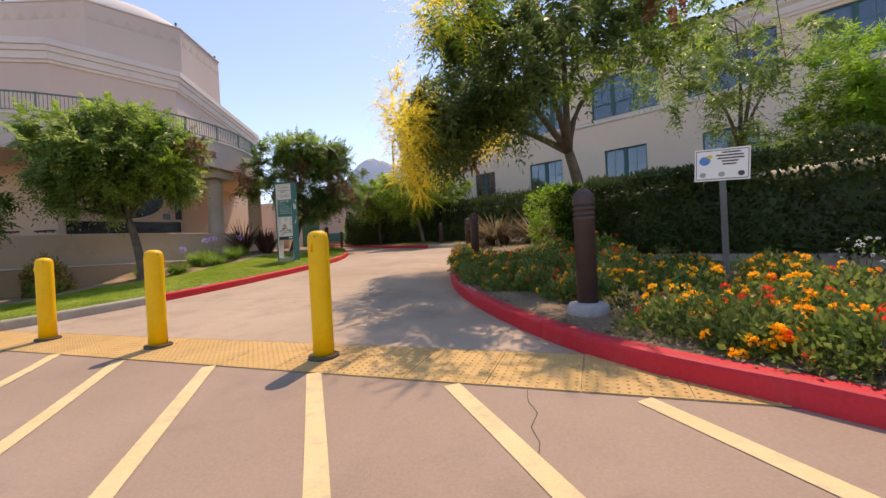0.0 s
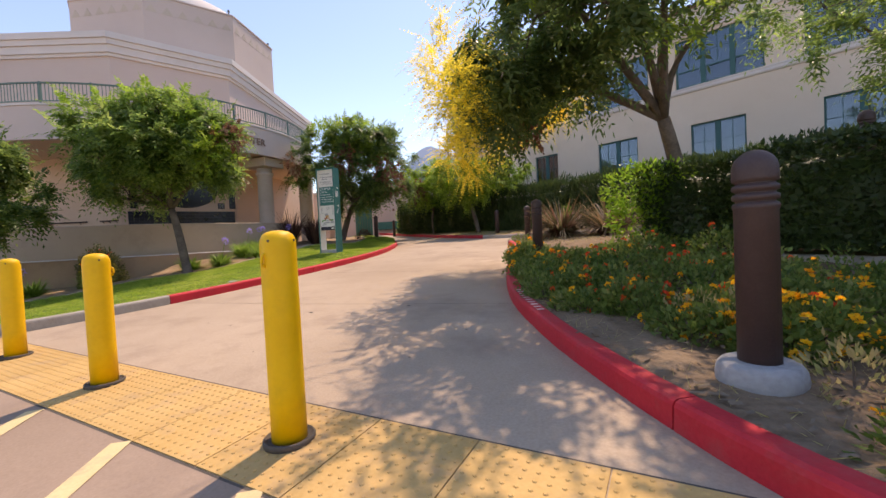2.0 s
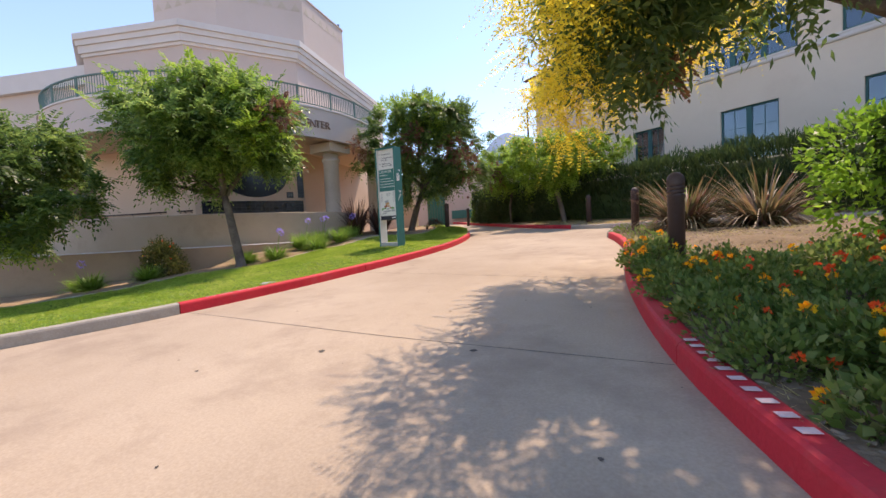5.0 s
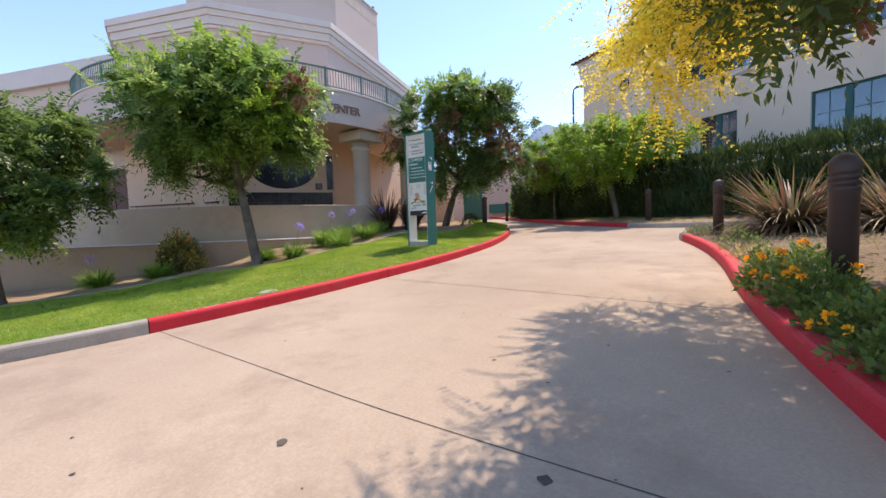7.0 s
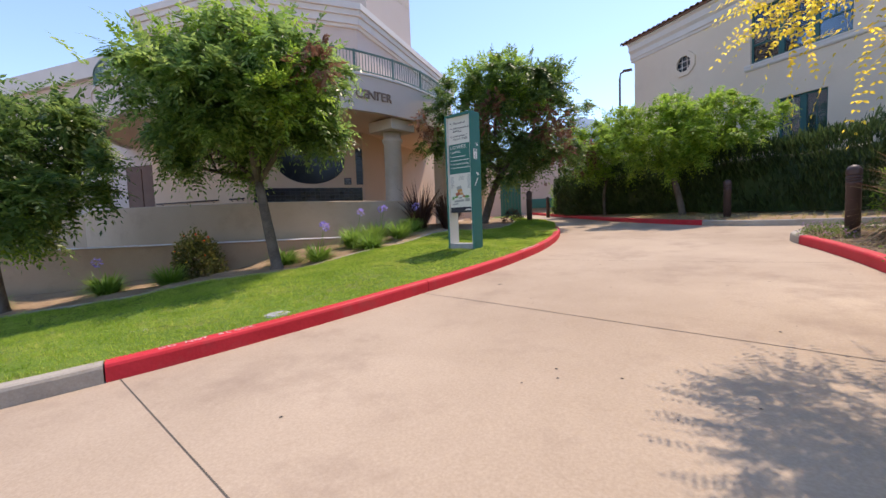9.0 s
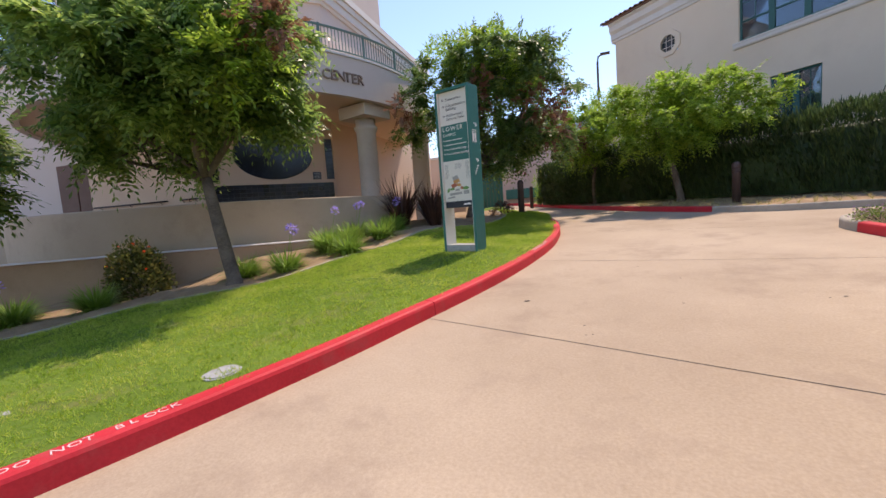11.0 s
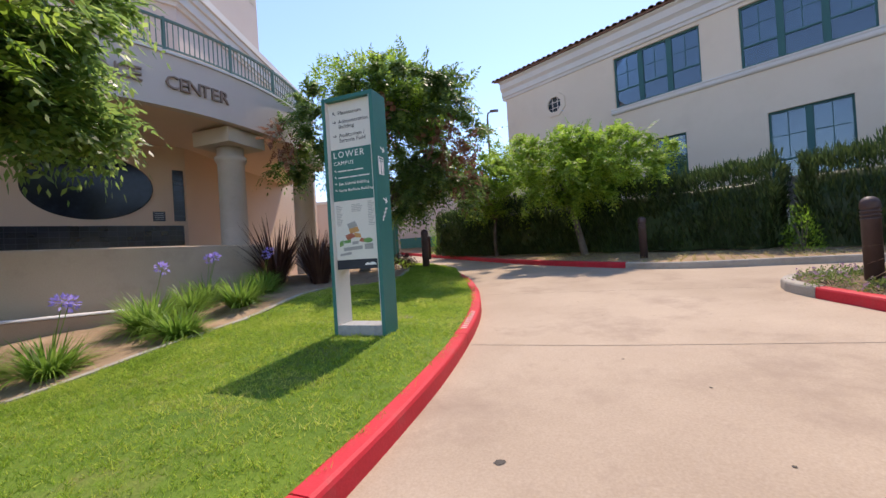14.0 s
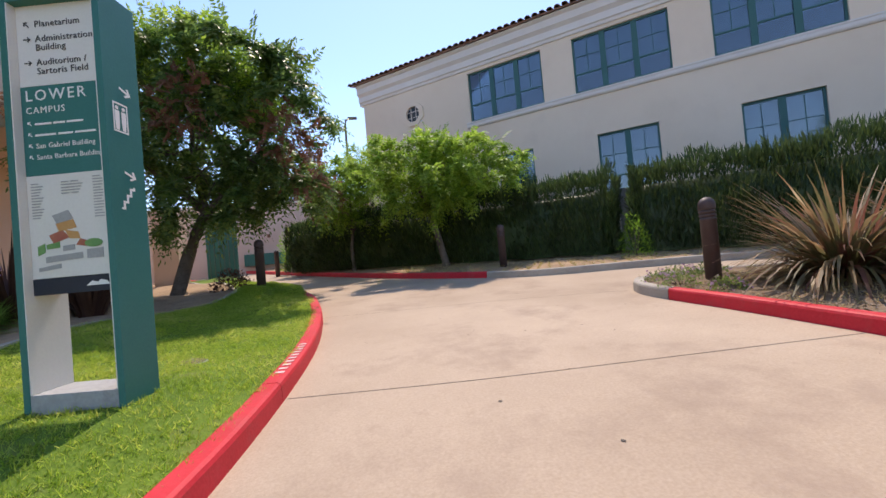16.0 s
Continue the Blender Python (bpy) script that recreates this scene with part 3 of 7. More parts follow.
for c in CRACKS:
    strip_on("crack", c, 0.005, M["joint"], gz, 0.005, ground, "hairline crack", 0.1)

# small marks on the drive: droppings, oil spots and leaf bits
rng = random.Random(4)
bm = bmesh.new()
for k in range(70):
    if k < 3:
        x, y, r = ((-2.53, 6.79), (-1.2, 6.9), (-3.87, 12.0))[k] + (0.035,)
    else:
        x, y, r = rng.uniform(-4.0, 0.2), rng.uniform(3.9, 19), rng.uniform(0.006, 0.016)
    n = 9
    vs = [bm.verts.new((x + r * rng.uniform(0.6, 1.2) * math.cos(a), y + r * rng.uniform(0.6, 1.2) * math.sin(a), gz(x, y) + 0.003)) for a in np.linspace(0, 2 * math.pi, n, endpoint=False)]
    bm.faces.new(vs)
tagged(part("spots", bm, M["joint"], ground, "small dark spots on the concrete"), kind="stuff")

# the parking apron in front of the tactile strip, a darker pour
bm = bmesh.new()
gA = [bm.verts.new((x, y, gzc(x, y) + 0.0025)) for x, y in ((-30, 14.28), (-8.4, 6.04), (1.9, 2.11), (3.2, 0.5), (5, -1.8), (20, -20), (-20, -25), (-40, -10))]
bm.faces.new(gA)
bmesh.ops.triangulate(bm, faces=bm.faces[:])
tagged(part("parking_apron", bm, M["apron"]), "darker pinkish concrete parking apron", "pavement", kind="structure")

# parking stripes in front of the tactile strip
stripes = [((-5.45, 4.92), (-5.15, 4.0), (-4.7, 2.4)), ((-4.38, 4.52), (-3.98, 3.58), (-3.55, 2.3)), ((-3.30, 4.05), (-2.66, 2.37), (-2.15, 0.8)), ((-2.16, 3.64), (-1.60, 1.82), (-1.1, 0.2)), ((-1.09, 3.25), (-0.59, 1.71), (-0.1, 0.1)), ((0.01, 2.80), (0.45, 1.57), (1.0, -0.1)), ((1.13, 2.36), (1.47, 1.48), (2.1, -0.2))]
for s in stripes:
    strip_on("parking_stripe", s, 0.115, M["cream_paint"], gz, 0.007, ground, "worn cream road stripe")


def kerb(name, line, side, material, label, w=0.175, h=0.155):
    """Sweep a kerb's rounded profile along a plan line; side +1 lies to the left of the line."""
    prof = [(0.0, -0.10), (0.008, h - 0.035), (0.018, h - 0.012), (0.04, h), (w - 0.03, h), (w - 0.008, h - 0.012), (w, h - 0.03), (w, -0.10)]
    nn = normals(line) * side
    v, f = [], []
    for (x, y), (nx, ny) in zip(line, nn):
        g = gz(x, y)
        wob = 0.004 * noise.noise(Vector((x * 2.1, y * 2.1, 0)))
        v += [(x + nx * o, y + ny * o, g + z + (wob if z > 0 else 0)) for o, z in prof]
    k = len(prof)
    for i in range(len(line) - 1):
        f += [(i * k + j, i * k + j + 1, (i + 1) * k + j + 1, (i + 1) * k + j) for j in range(k - 1)]
    f += [tuple(range(k)), tuple(range((len(line) - 1) * k, len(line) * k))]
    bm = bmesh.new()
    vs = [bm.verts.new(p) for p in v]
    for q in f:
        bm.faces.new([vs[i] for i in q])
    return tagged(part(name, bm, material, None, ""), label, "kerb", kind="structure")


def cut(line, a, b):
    """The part of a line between the samples nearest to two plan points."""
    i = int(np.argmin(np.linalg.norm(line - np.array(a), axis=1)))
    j = int(np.argmin(np.linalg.norm(line - np.array(b), axis=1)))
    return line[i:j + 1]


def gap_line(line, g=0.006):
    """Shorten both ends a little, for an open joint."""
    line = line.copy()
    for e, o in ((0, 1), (-1, -2)):
        d = line[o] - line[e]
        line[e] = line[e] + d / np.linalg.norm(d) * g
    return line


for a, b, mat_name in (((-10.5, 2.2), (-5.76, 8.12), "kerb_grey"), ((-5.76, 8.12), (-4.75, 11.36), "red"), ((-4.75, 11.36), (-4.23, 14.4), "red"), ((-4.23, 14.4), (-4.36, 18.2), "red"), ((-4.36, 18.2), (-12.5, 33.5), "red")):
    kerb("kerb_left", gap_line(cut(LINE_L, a, b)), 1, M[mat_name], "red-painted concrete kerb beside the lawn" if mat_name == "red" else "bare grey concrete kerb beside the lawn")
for a, b, mat_name in (((4.2, -0.8), (0.87, 3.73), "red"), ((0.87, 3.73), (0.18, 6.75), "red"), ((0.18, 6.75), (0.2, 10.0), "red"), ((0.2, 10.0), (0.32, 15.75), "red"), ((0.32, 15.75), (2.4, 16.75), "kerb_grey"), ((2.4, 16.75), (14.0, 9.0), "kerb_grey")):
    kerb("kerb_right", gap_line(cut(LINE_R, a, b)), -1, M[mat_name], "red-painted concrete kerb of the flower bed" if mat_name == "red" else "bare grey concrete kerb of the flower bed")
for a, b, mat_name in (((-11.5, 38.5), (-4.1, 25.2), "red"), ((-4.1, 25.2), (-0.75, 20.45), "red"), ((-0.75, 20.45), (14.5, 11.4), "kerb_grey")):
    kerb("kerb_far", gap_line(cut(LINE_F, a, b)), 1, M[mat_name], "red-painted concrete kerb below the hedge" if mat_name == "red" else "bare grey concrete kerb below the hedge")


def ruled(name, inner, outer, zf, material, label, category, rows=18, jitter=0.0):
    """A sheet between two plan lines, resampled to the same count."""
    n = 260

    def even(line):
        d = np.r_[0, np.cumsum(np.linalg.norm(np.diff(line, axis=0), axis=1))]
        t = np.linspace(0, d[-1], n)
        return np.stack([np.interp(t, d, line[:, 0]), np.interp(t, d, line[:, 1])], axis=1)

    a, b = even(np.asarray(inner, float)), even(np.asarray(outer, float))
    v, f = [], []
    for i in range(n):
        for k in range(rows + 1):
            x, y = a[i] + (b[i] - a[i]) * (k / rows)
            z = zf(x, y)
            if 0 < k < rows and jitter:
                z += jitter * noise.noise(Vector((x * 1.7, y * 1.7, 3.0))) + jitter * 0.6 * noise.noise(Vector((x * 5, y * 5, 9.0)))
            v.append((x, y, z))
    w = rows + 1
    for i in range(n - 1):
        for k in range(rows):
            f.append((i * w + k, i * w + k + 1, (i + 1) * w + k + 1, (i + 1) * w + k))
    bm = bmesh.new()
    vs = [bm.verts.new(p) for p in v]
    for q in f:
        bm.faces.new([vs[i] for i in q])
    ob = part(name, bm, material, None, "", True)
    return tagged(ob, label, category, kind="structure")


MOW = smooth_line([(-22, 4.2), (-17, 6.0), (-13.2, 8.0), (-11.0, 10.1), (-9.75, 11.5), (-8.85, 12.35), (-8.12, 13.3), (-7.8, 14.65), (-7.6, 16.1), (-7.2, 17.8), (-6.4, 19.7), (-6.6, 21.6), (-8.2, 24.5), (-10.2, 27.6), (-13.5, 33.0)])
WALL_FOOT = smooth_line([(-24, 7.5), (-19.5, 9.2), (-16.7, 10.95), (-13.7, 13.25), (-10.75, 15.6), (-10.0, 17.2), (-9.95, 18.7), (-9.9, 20.5), (-10.2, 23.0), (-11.0, 26.0), (-14.5, 33.5)])
inner_l = LINE_L + normals(LINE_L) * 0.10
lawn = ruled("lawn", inner_l, MOW, lawn_z, M["lawn"], "mown green lawn with dry patches", "lawn", 22, 0.02)
ruled("planting_bed_left", MOW, WALL_FOOT, lawn_z, M["soil"], "bare sandy planting bed below the tan wall", "soil bed", 10, 0.05)
mow = smooth_line([tuple(p) for p in MOW[::4]], 0.3)
nn = normals(mow)
v, f = [], []
for (x, y), (nx, ny) in zip(mow, nn):
    z = lawn_z(x, y)
    v += [(x - nx * 0.05, y - ny * 0.05, z - 0.05), (x - nx * 0.05, y - ny * 0.05, z + 0.022), (x + nx * 0.05, y + ny * 0.05, z + 0.022), (x + nx * 0.05, y + ny * 0.05, z - 0.05)]
for i in range(len(mow) - 1):
    f += [(4 * i + j, 4 * i + j + 1, 4 * i + j + 5, 4 * i + j + 4) for j in range(3)]
tagged(link("mow_strip", v, f, M["kerb_grey"]), "narrow concrete edging between lawn and bed", "edging", kind="structure")

inner_r = LINE_R - normals(LINE_R) * 0.09
HEDGE_BACK = smooth_line([(13, 0.5), (11, 3.0), (9.5, 5.5), (8.2, 8.0), (6.5, 10.8), (5.2, 12.5), (4.0, 13.8), (3.0, 14.8), (2.2, 15.4), (2.6, 15.6), (6, 13.4), (11, 10)])
ruled("planting_bed_right", inner_r, HEDGE_BACK, bed_z, M["bed_soil"], "dry soil bed with litter inside the red kerb", "soil bed", 26, 0.05)
inner_f = LINE_F + normals(LINE_F) * 0.10
BACK_F = smooth_line([(-6, 41), (-3.5, 37.0), (-0.6, 33), (2.0, 29.8), (3.4, 27.4), (5.0, 26.0), (8.4, 23.1), (13.5, 18.8), (20.0, 13.2)])
ruled("planting_bed_far", inner_f, BACK_F, far_z, M["soil"], "dry grassy bed between kerb and hedge", "soil bed", 14, 0.05)


# ---- office building beside the drive ----
BX, BY, BROT = 3.7, 27.05, math.degrees(math.atan2(-0.648, 0.762))
office = thing("office_building", BX, BY, 1.0, "two-storey cream stucco building with teal windows and a clay tile roof", "building", BROT)
OZ = 1.0


def pierced(name, s0, s1, z0, z1, y0, y1, holes, material, parent, label=""):
    """An upright wall along x with rectangular openings that go through it."""
    xs = sorted({s0, s1, *[h[i] for h in holes for i in (0, 1)]})
    zs = sorted({z0, z1, *[h[i] for h in holes for i in (2, 3)]})
    solid = lambda i, j: not any(h[0] - 1e-6 <= xs[i] and xs[i + 1] <= h[1] + 1e-6 and h[2] - 1e-6 <= zs[j] and zs[j + 1] <= h[3] + 1e-6 for h in holes)
    bm, cache = bmesh.new(), {}

    def vert(x, y, z):
        k = (round(x, 4), round(y, 4), round(z, 4))
        if k not in cache:
            cache[k] = bm.verts.new(k)
        return cache[k]

    nx, nz = len(xs) - 1, len(zs) - 1
    for i in range(nx):
        for j in range(nz):
            if not solid(i, j):
                continue
            a, b, c, d = xs[i], xs[i + 1], zs[j], zs[j + 1]
            for y in (y0, y1):
                bm.faces.new([vert(a, y, c), vert(b, y, c), vert(b, y, d), vert(a, y, d)])
            for di, dj, e in ((-1, 0, ((a, c), (a, d))), (1, 0, ((b, c), (b, d))), (0, -1, ((a, c), (b, c))), (0, 1, ((a, d), (b, d)))):
                ii, jj = i + di, j + dj
                if not (0 <= ii < nx and 0 <= jj < nz) or not solid(ii, jj):
                    (p, q), (r, s) = e
                    bm.faces.new([vert(p, y0, q), vert(r, y0, s), vert(r, y1, s), vert(p, y1, q)])
    return part(name, bm, material, parent, label)


UP = [(-2.72 + 4.67 * k, 0.69 + 4.67 * k, 7.82 - OZ, 10.05 - OZ) for k in range(5)]
LOW = [(-1.60, 0.03, 3.55 - OZ, 6.05 - OZ)] + [(2.60 + 4.6 * k, 4.75 + 4.6 * k, 3.55 - OZ, 6.02 - OZ) for k in range(4)]
ROUND = (-6.28, -5.36, 8.52 - OZ, 9.40 - OZ)
pierced("wall", -8.9, 22.0, -0.4, 10.2 - OZ, 0.0, 0.35, UP + LOW + [ROUND], M["stucco_cream"], office)
part("side_wall", box_bm(-8.9, 0.352, -0.4, -8.55, 14.0, 10.2 - OZ), M["stucco_cream"], office)
part("end_wall", box_bm(21.65, 0.352, -0.4, 22.0, 14.0, 10.2 - OZ), M["stucco_cream"], office)
part("back_wall", box_bm(-8.54, 13.65, -0.4, 21.64, 14.0, 10.2 - OZ), M["stucco_cream"], office)
part("upper_floor", box_bm(-8.54, 0.36, 6.4 - OZ, 21.64, 13.64, 6.8 - OZ), M["stucco_cream"], office)
# near-black wall: the unlit room's darkness is put into its colour
part("inner_wall", box_bm(-8.54, 3.5, -0.4, 21.64, 3.6, 6.39 - OZ), M["dark_backing"], office)


def sweep_x(name, prof, x0, x1, material, parent, label=""):
    """A moulding along x: prof in (y, z)."""
    bm = bmesh.new()
    a = [bm.verts.new((x0, y, z)) for y, z in prof]
    b = [bm.verts.new((x1, y, z)) for y, z in prof]
    k = len(prof)
    for i in range(k):
        bm.faces.new((a[i], a[(i + 1) % k], b[(i + 1) % k], b[i]))
    bm.faces.new(a)
    bm.faces.new(b)
    return part(name, bm, material, parent, label)


zc = 10.2 - OZ
sweep_x("cornice", [(0.3, zc + 0.002), (-0.05, zc + 0.002), (-0.07, zc + 0.12), (-0.12, zc + 0.16), (-0.12, zc + 0.42), (-0.2, zc + 0.52), (-0.24, zc + 0.56), (-0.24, zc + 0.84), (-0.34, zc + 0.92), (-0.34, zc + 0.98), (0.3, zc + 0.98)], -9.1, 22.2, M["trim_white"], office, "off-white stepped cornice")
sweep_x("sill_course", [(-0.002, 7.52 - OZ), (-0.06, 7.54 - OZ), (-0.09, 7.60 - OZ), (-0.09, 7.70 - OZ), (-0.11, 7.73 - OZ), (-0.11, 7.78 - OZ), (-0.002, 7.80 - OZ)], -2.9, 22.0, M["trim_white"], office, "off-white sill course")
roof = part("roof", box_bm(-9.35, -0.45, 0, 22.3, 14.5, 0.06), M["clay"], office, "low clay tile roof")
for vtx in roof.data.vertices:
    vtx.co.z += zc + 0.985 + max(0.0, (vtx.co.y + 0.45)) * 0.30


def glass_pane_mat():
    m, n, l, p = nodes_of("clear_window_pane")
    tr, gl, fr, ms = n.new("ShaderNodeBsdfTransparent"), n.new("ShaderNodeBsdfGlossy"), n.new("ShaderNodeFresnel"), n.new("ShaderNodeMixShader")
    tr.inputs["Color"].default_value = (0.62, 0.72, 0.76, 1)
    gl.inputs["Roughness"].default_value = 0.02
    gl.inputs["Color"].default_value = (0.9, 0.95, 1.0, 1)
    fr.inputs["IOR"].default_value = 1.9
    l.new(fr.outputs["Fac"], ms.inputs["Fac"])
    l.new(tr.outputs["BSDF"], ms.inputs[1])
    l.new(gl.outputs["BSDF"], ms.inputs[2])
    l.new(ms.outputs["Shader"], n["Material Output"].inputs["Surface"])
    return m


M["pane"] = glass_pane_mat()


def office_window(s0, s1, z0, z1, lights, rail, muntins):
    """Teal window: outer frame, mullions, a cross rail, muntins and one pane to each light, with a blind behind."""
    win = thing("window", 0, 0, 0, "", "")
    win.parent = office
    win["label"] = "teal-framed window with pale blinds"
    fr = bmesh.new()
    t = 0.07
    for q in ((s0, s1, z0, z0 + t), (s0, s1, z1 - t, z1), (s0, s0 + t, z0 + t, z1 - t), (s1 - t, s1, z0 + t, z1 - t)):
        box_bm(q[0], 0.10, q[2], q[1], 0.19, q[3], 0, fr)
    part("window_frame", fr, M["teal_frame"], win)
    w = (s1 - s0) / lights
    for k in range(1, lights):
        c = s0 + w * k
        part("mullion", box_bm(c - 0.10, 0.085, z0 + t + 0.002, c + 0.10, 0.185, z1 - t - 0.002), M["teal_frame"], win)
    for k in range(lights):
        a = s0 + w * k + (t if k == 0 else 0.10)
        b = s0 + w * (k + 1) - (t if k == lights - 1 else 0.10)
        part("cross_rail", box_bm(a + 0.001, 0.11, rail - 0.03, b - 0.001, 0.18, rail + 0.03), M["teal_frame"], win)
        for zz0, zz1 in ((z0 + t, rail - 0.03), (rail + 0.03, z1 - t)):
            pane = part("pane", box_bm(a, 0.142, zz0, b, 0.150, zz1), M["pane"], win)
            pane.visible_shadow = False
        for i in range(1, muntins[0]):
            c = a + (b - a) * i / muntins[0]
            part("muntin", box_bm(c - 0.012, 0.125, rail + 0.031, c + 0.012, 0.141, z1 - t - 0.001), M["teal_frame"], win)
        for i in range(1, muntins[1]):
            c = rail + 0.03 + (z1 - t - rail - 0.03) * i / muntins[1]
            part("muntin", box_bm(a + 0.001, 0.127, c - 0.012, b - 0.001, 0.139, c + 0.012), M["teal_frame"], win)
    part("blind", box_bm(s0 + 0.02, 0.24, rail, s1 - 0.02, 0.25, z1 - 0.02), M["blind"], win, "pale lowered blind")
    # near-black sheet behind the panes below the cross rail
    part("dark_sheet", box_bm(s0 + 0.02, 0.26, z0 + 0.02, s1 - 0.02, 0.27, rail - 0.002), M["dark_backing"], win)


for s0, s1, z0, z1 in UP:
    office_window(s0, s1, z0, z1, 3, 8.58 - OZ, (2, 2))
for s0, s1, z0, z1 in LOW:
    office_window(s0, s1, z0, z1, 2, 4.32 - OZ, (2, 2))

# eight-sided window with a round grille
oct_c, oct_z = -5.82, 8.96 - OZ
owin = thing("octagonal_window", 0, 0, 0, "", "")
owin.parent = office
owin["label"] = "small round grilled window in an eight-sided surround"
bm = bmesh.new()
ring_o = [(0.66 * math.cos(a), 0.62 * math.sin(a)) for a in np.linspace(math.pi / 8, 2 * math.pi + math.pi / 8, 9)[:-1]]
ring_i = [(0.40 * math.cos(a), 0.40 * math.sin(a)) for a in np.linspace(math.pi / 8, 2 * math.pi + math.pi / 8, 9)[:-1]]
vo = [[bm.verts.new((oct_c + x, y, oct_z + z)) for x, z in r] for y in (-0.07, -0.003) for r in (ring_o, ring_i)]
for i in range(8):
    j = (i + 1) % 8
    for a, b in ((vo[0], vo[1]), (vo[2], vo[3]), (vo[0], vo[2]), (vo[1], vo[3])):
        bm.faces.new((a[i], a[j], b[j], b[i]))
part("surround", bm, M["stucco_cream"], owin)
bm = bmesh.new()
vv = [bm.verts.new((oct_c + 0.41 * math.cos(a), 0.08, oct_z + 0.41 * math.sin(a))) for a in np.linspace(0, 2 * math.pi, 28, endpoint=False)]
bm.faces.new(vv)
bmesh.ops.solidify(bm, geom=bm.faces[:], thickness=0.01)
part("pane", bm, M["glass"], owin)
bm = bmesh.new()
for k in (-0.14, 0.14):
    box_bm(oct_c + k - 0.015, 0.03, oct_z - 0.4, oct_c + k + 0.015, 0.05, oct_z + 0.4, 0, bm)
    box_bm(oct_c - 0.4, 0.032, oct_z + k - 0.015, oct_c + 0.4, 0.048, oct_z + k + 0.015, 0, bm)
part("grille", bm, M["trim_white"], owin)

# ---- domed hall with a round balcony ----
HX, HY, HZ = -17.5, 21.0, 0.9
hall = thing("science_hall", HX, HY, HZ, "pale pink stucco hall with round balcony and eight-sided tower", "building")


def poly_prism(name, pts, z0, z1, material, parent, label="", cap=True):
    bm = bmesh.new()
    a = [bm.verts.new((x - HX, y - HY, z0 - HZ)) for x, y in pts]
    b = [bm.verts.new((x - HX, y - HY, z1 - HZ)) for x, y in pts]
    for i in range(len(pts)):
        j = (i + 1) % len(pts)
        bm.faces.new((a[i], a[j], b[j], b[i]))
    if cap:
        bm.faces.new(a)
        bm.faces.new(b)
    return part(name, bm, material, parent, label)


def offset_poly(pts, d):
    """Grow a counter-clockwise plan outline by d."""
    p = [Vector(q) for q in pts]
    out = []
    n = len(p)
    for i in range(n):
        e0, e1 = (p[i] - p[i - 1]).normalized(), (p[(i + 1) % n] - p[i]).normalized()
        n0, n1 = Vector((e0.y, -e0.x)), Vector((e1.y, -e1.x))
        k = (n0 + n1) / (1 + n0.dot(n1))
        out.append(tuple(p[i] + k * d))
    return out


CORN = [(-21.2, 15.95), (-16.05, 16.85), (-12.85, 20.55), (-14.15, 32.2), (-20.0, 37.0), (-31.0, 37.0), (-31.0, 22.0)]
WALL = offset_poly(CORN, -0.3)
poly_prism("wall", WALL, 5.6, 9.95, M["stucco_pink"], hall)
# separate lower wall, its peach colour imitates sun bounced under the balcony
poly_prism("lower_wall", WALL, 0.5, 5.598, M["stucco_peach_bounce"], hall, "stucco under the balcony with bounced sunlight put into its colour")
for d0, z0, z1 in ((-0.22, 9.80, 9.93), (-0.14, 9.935, 10.25), (-0.06, 10.255, 10.48), (0.02, 10.485, 10.75)):
    poly_prism("cornice", offset_poly(CORN, d0), z0, z1, M["trim_white"], hall, "off-white stepped cornice")
# lower wing
wing = [(-46, 13.0), (-21.6, 16.9), (-22.0, 22), (-46, 22)]
poly_prism("wing_wall", wing, 0.0, 8.9, M["stucco_pink"], hall)
poly_prism("wing_cornice", offset_poly(wing, 0.25), 8.9, 9.75, M["trim_white"], hall, "off-white cornice of the wing")
# tower
tc_x, tc_y, ap = -18.35, 23.75, 4.72
TOWER = [(tc_x + ap / math.cos(math.pi / 8) * math.cos(a), tc_y + ap / math.cos(math.pi / 8) * math.sin(a)) for a in [math.pi / 8 + math.pi / 4 * k + radians(1.5) for k in range(8)]]
poly_prism("tower", TOWER, 10.76, 13.65, M["stucco_pink"], hall)
poly_prism("tower_cap", offset_poly(TOWER, 0.05), 13.652, 13.72, M["stucco_pink"], hall)
dome = lathe_bm([(4.1, 13.73 - HZ)] + [(4.1 * math.cos(a), 13.73 - HZ + 2.0 * math.sin(a)) for a in np.linspace(0.15, math.pi / 2 - 0.05, 8)] + [(0, 15.73 - HZ)], 40, tc_x - HX, tc_y - HY)
part("dome", dome, M["trim_white"], hall, "white planetarium dome", True)
for i in range(8):
    a, b = Vector(TOWER[i]), Vector(TOWER[(i + 1) % 8])
    e = (b - a).normalized()
    o = Vector((e.y, -e.x))
    if o.y > 0.75:
        continue
    for k in range(6):
        c = a + (b - a) * (k + 0.5) / 6 + o * 0.012
        bm = bmesh.new()
        tri = [bm.verts.new((c.x + e.x * dx + o.x * dy - HX, c.y + e.y * dx + o.y * dy - HY, z - HZ)) for dy in (-0.008, 0.0) for dx, z in ((-0.23, 12.86), (0.23, 12.86), (0, 13.24))]
        bm.faces.new(tri[:3])
        bm.faces.new(tri[3:])
        for q in range(3):
            r = (q + 1) % 3
            bm.faces.new((tri[q], tri[r], tri[3 + r], tri[3 + q]))
        part("triangle_inset", bm, M["column"], hall, "darker triangular inset")
    bm = lathe_bm([(0.03, 13.72 - HZ), (0.03, 13.9 - HZ), (0.07, 13.92 - HZ), (0.05, 14.02 - HZ), (0, 14.04 - HZ)], 8, a.x - HX + o.x * -0.2, a.y - HY + o.y * -0.2)
    part("finial", bm, M["grey_metal"], hall)


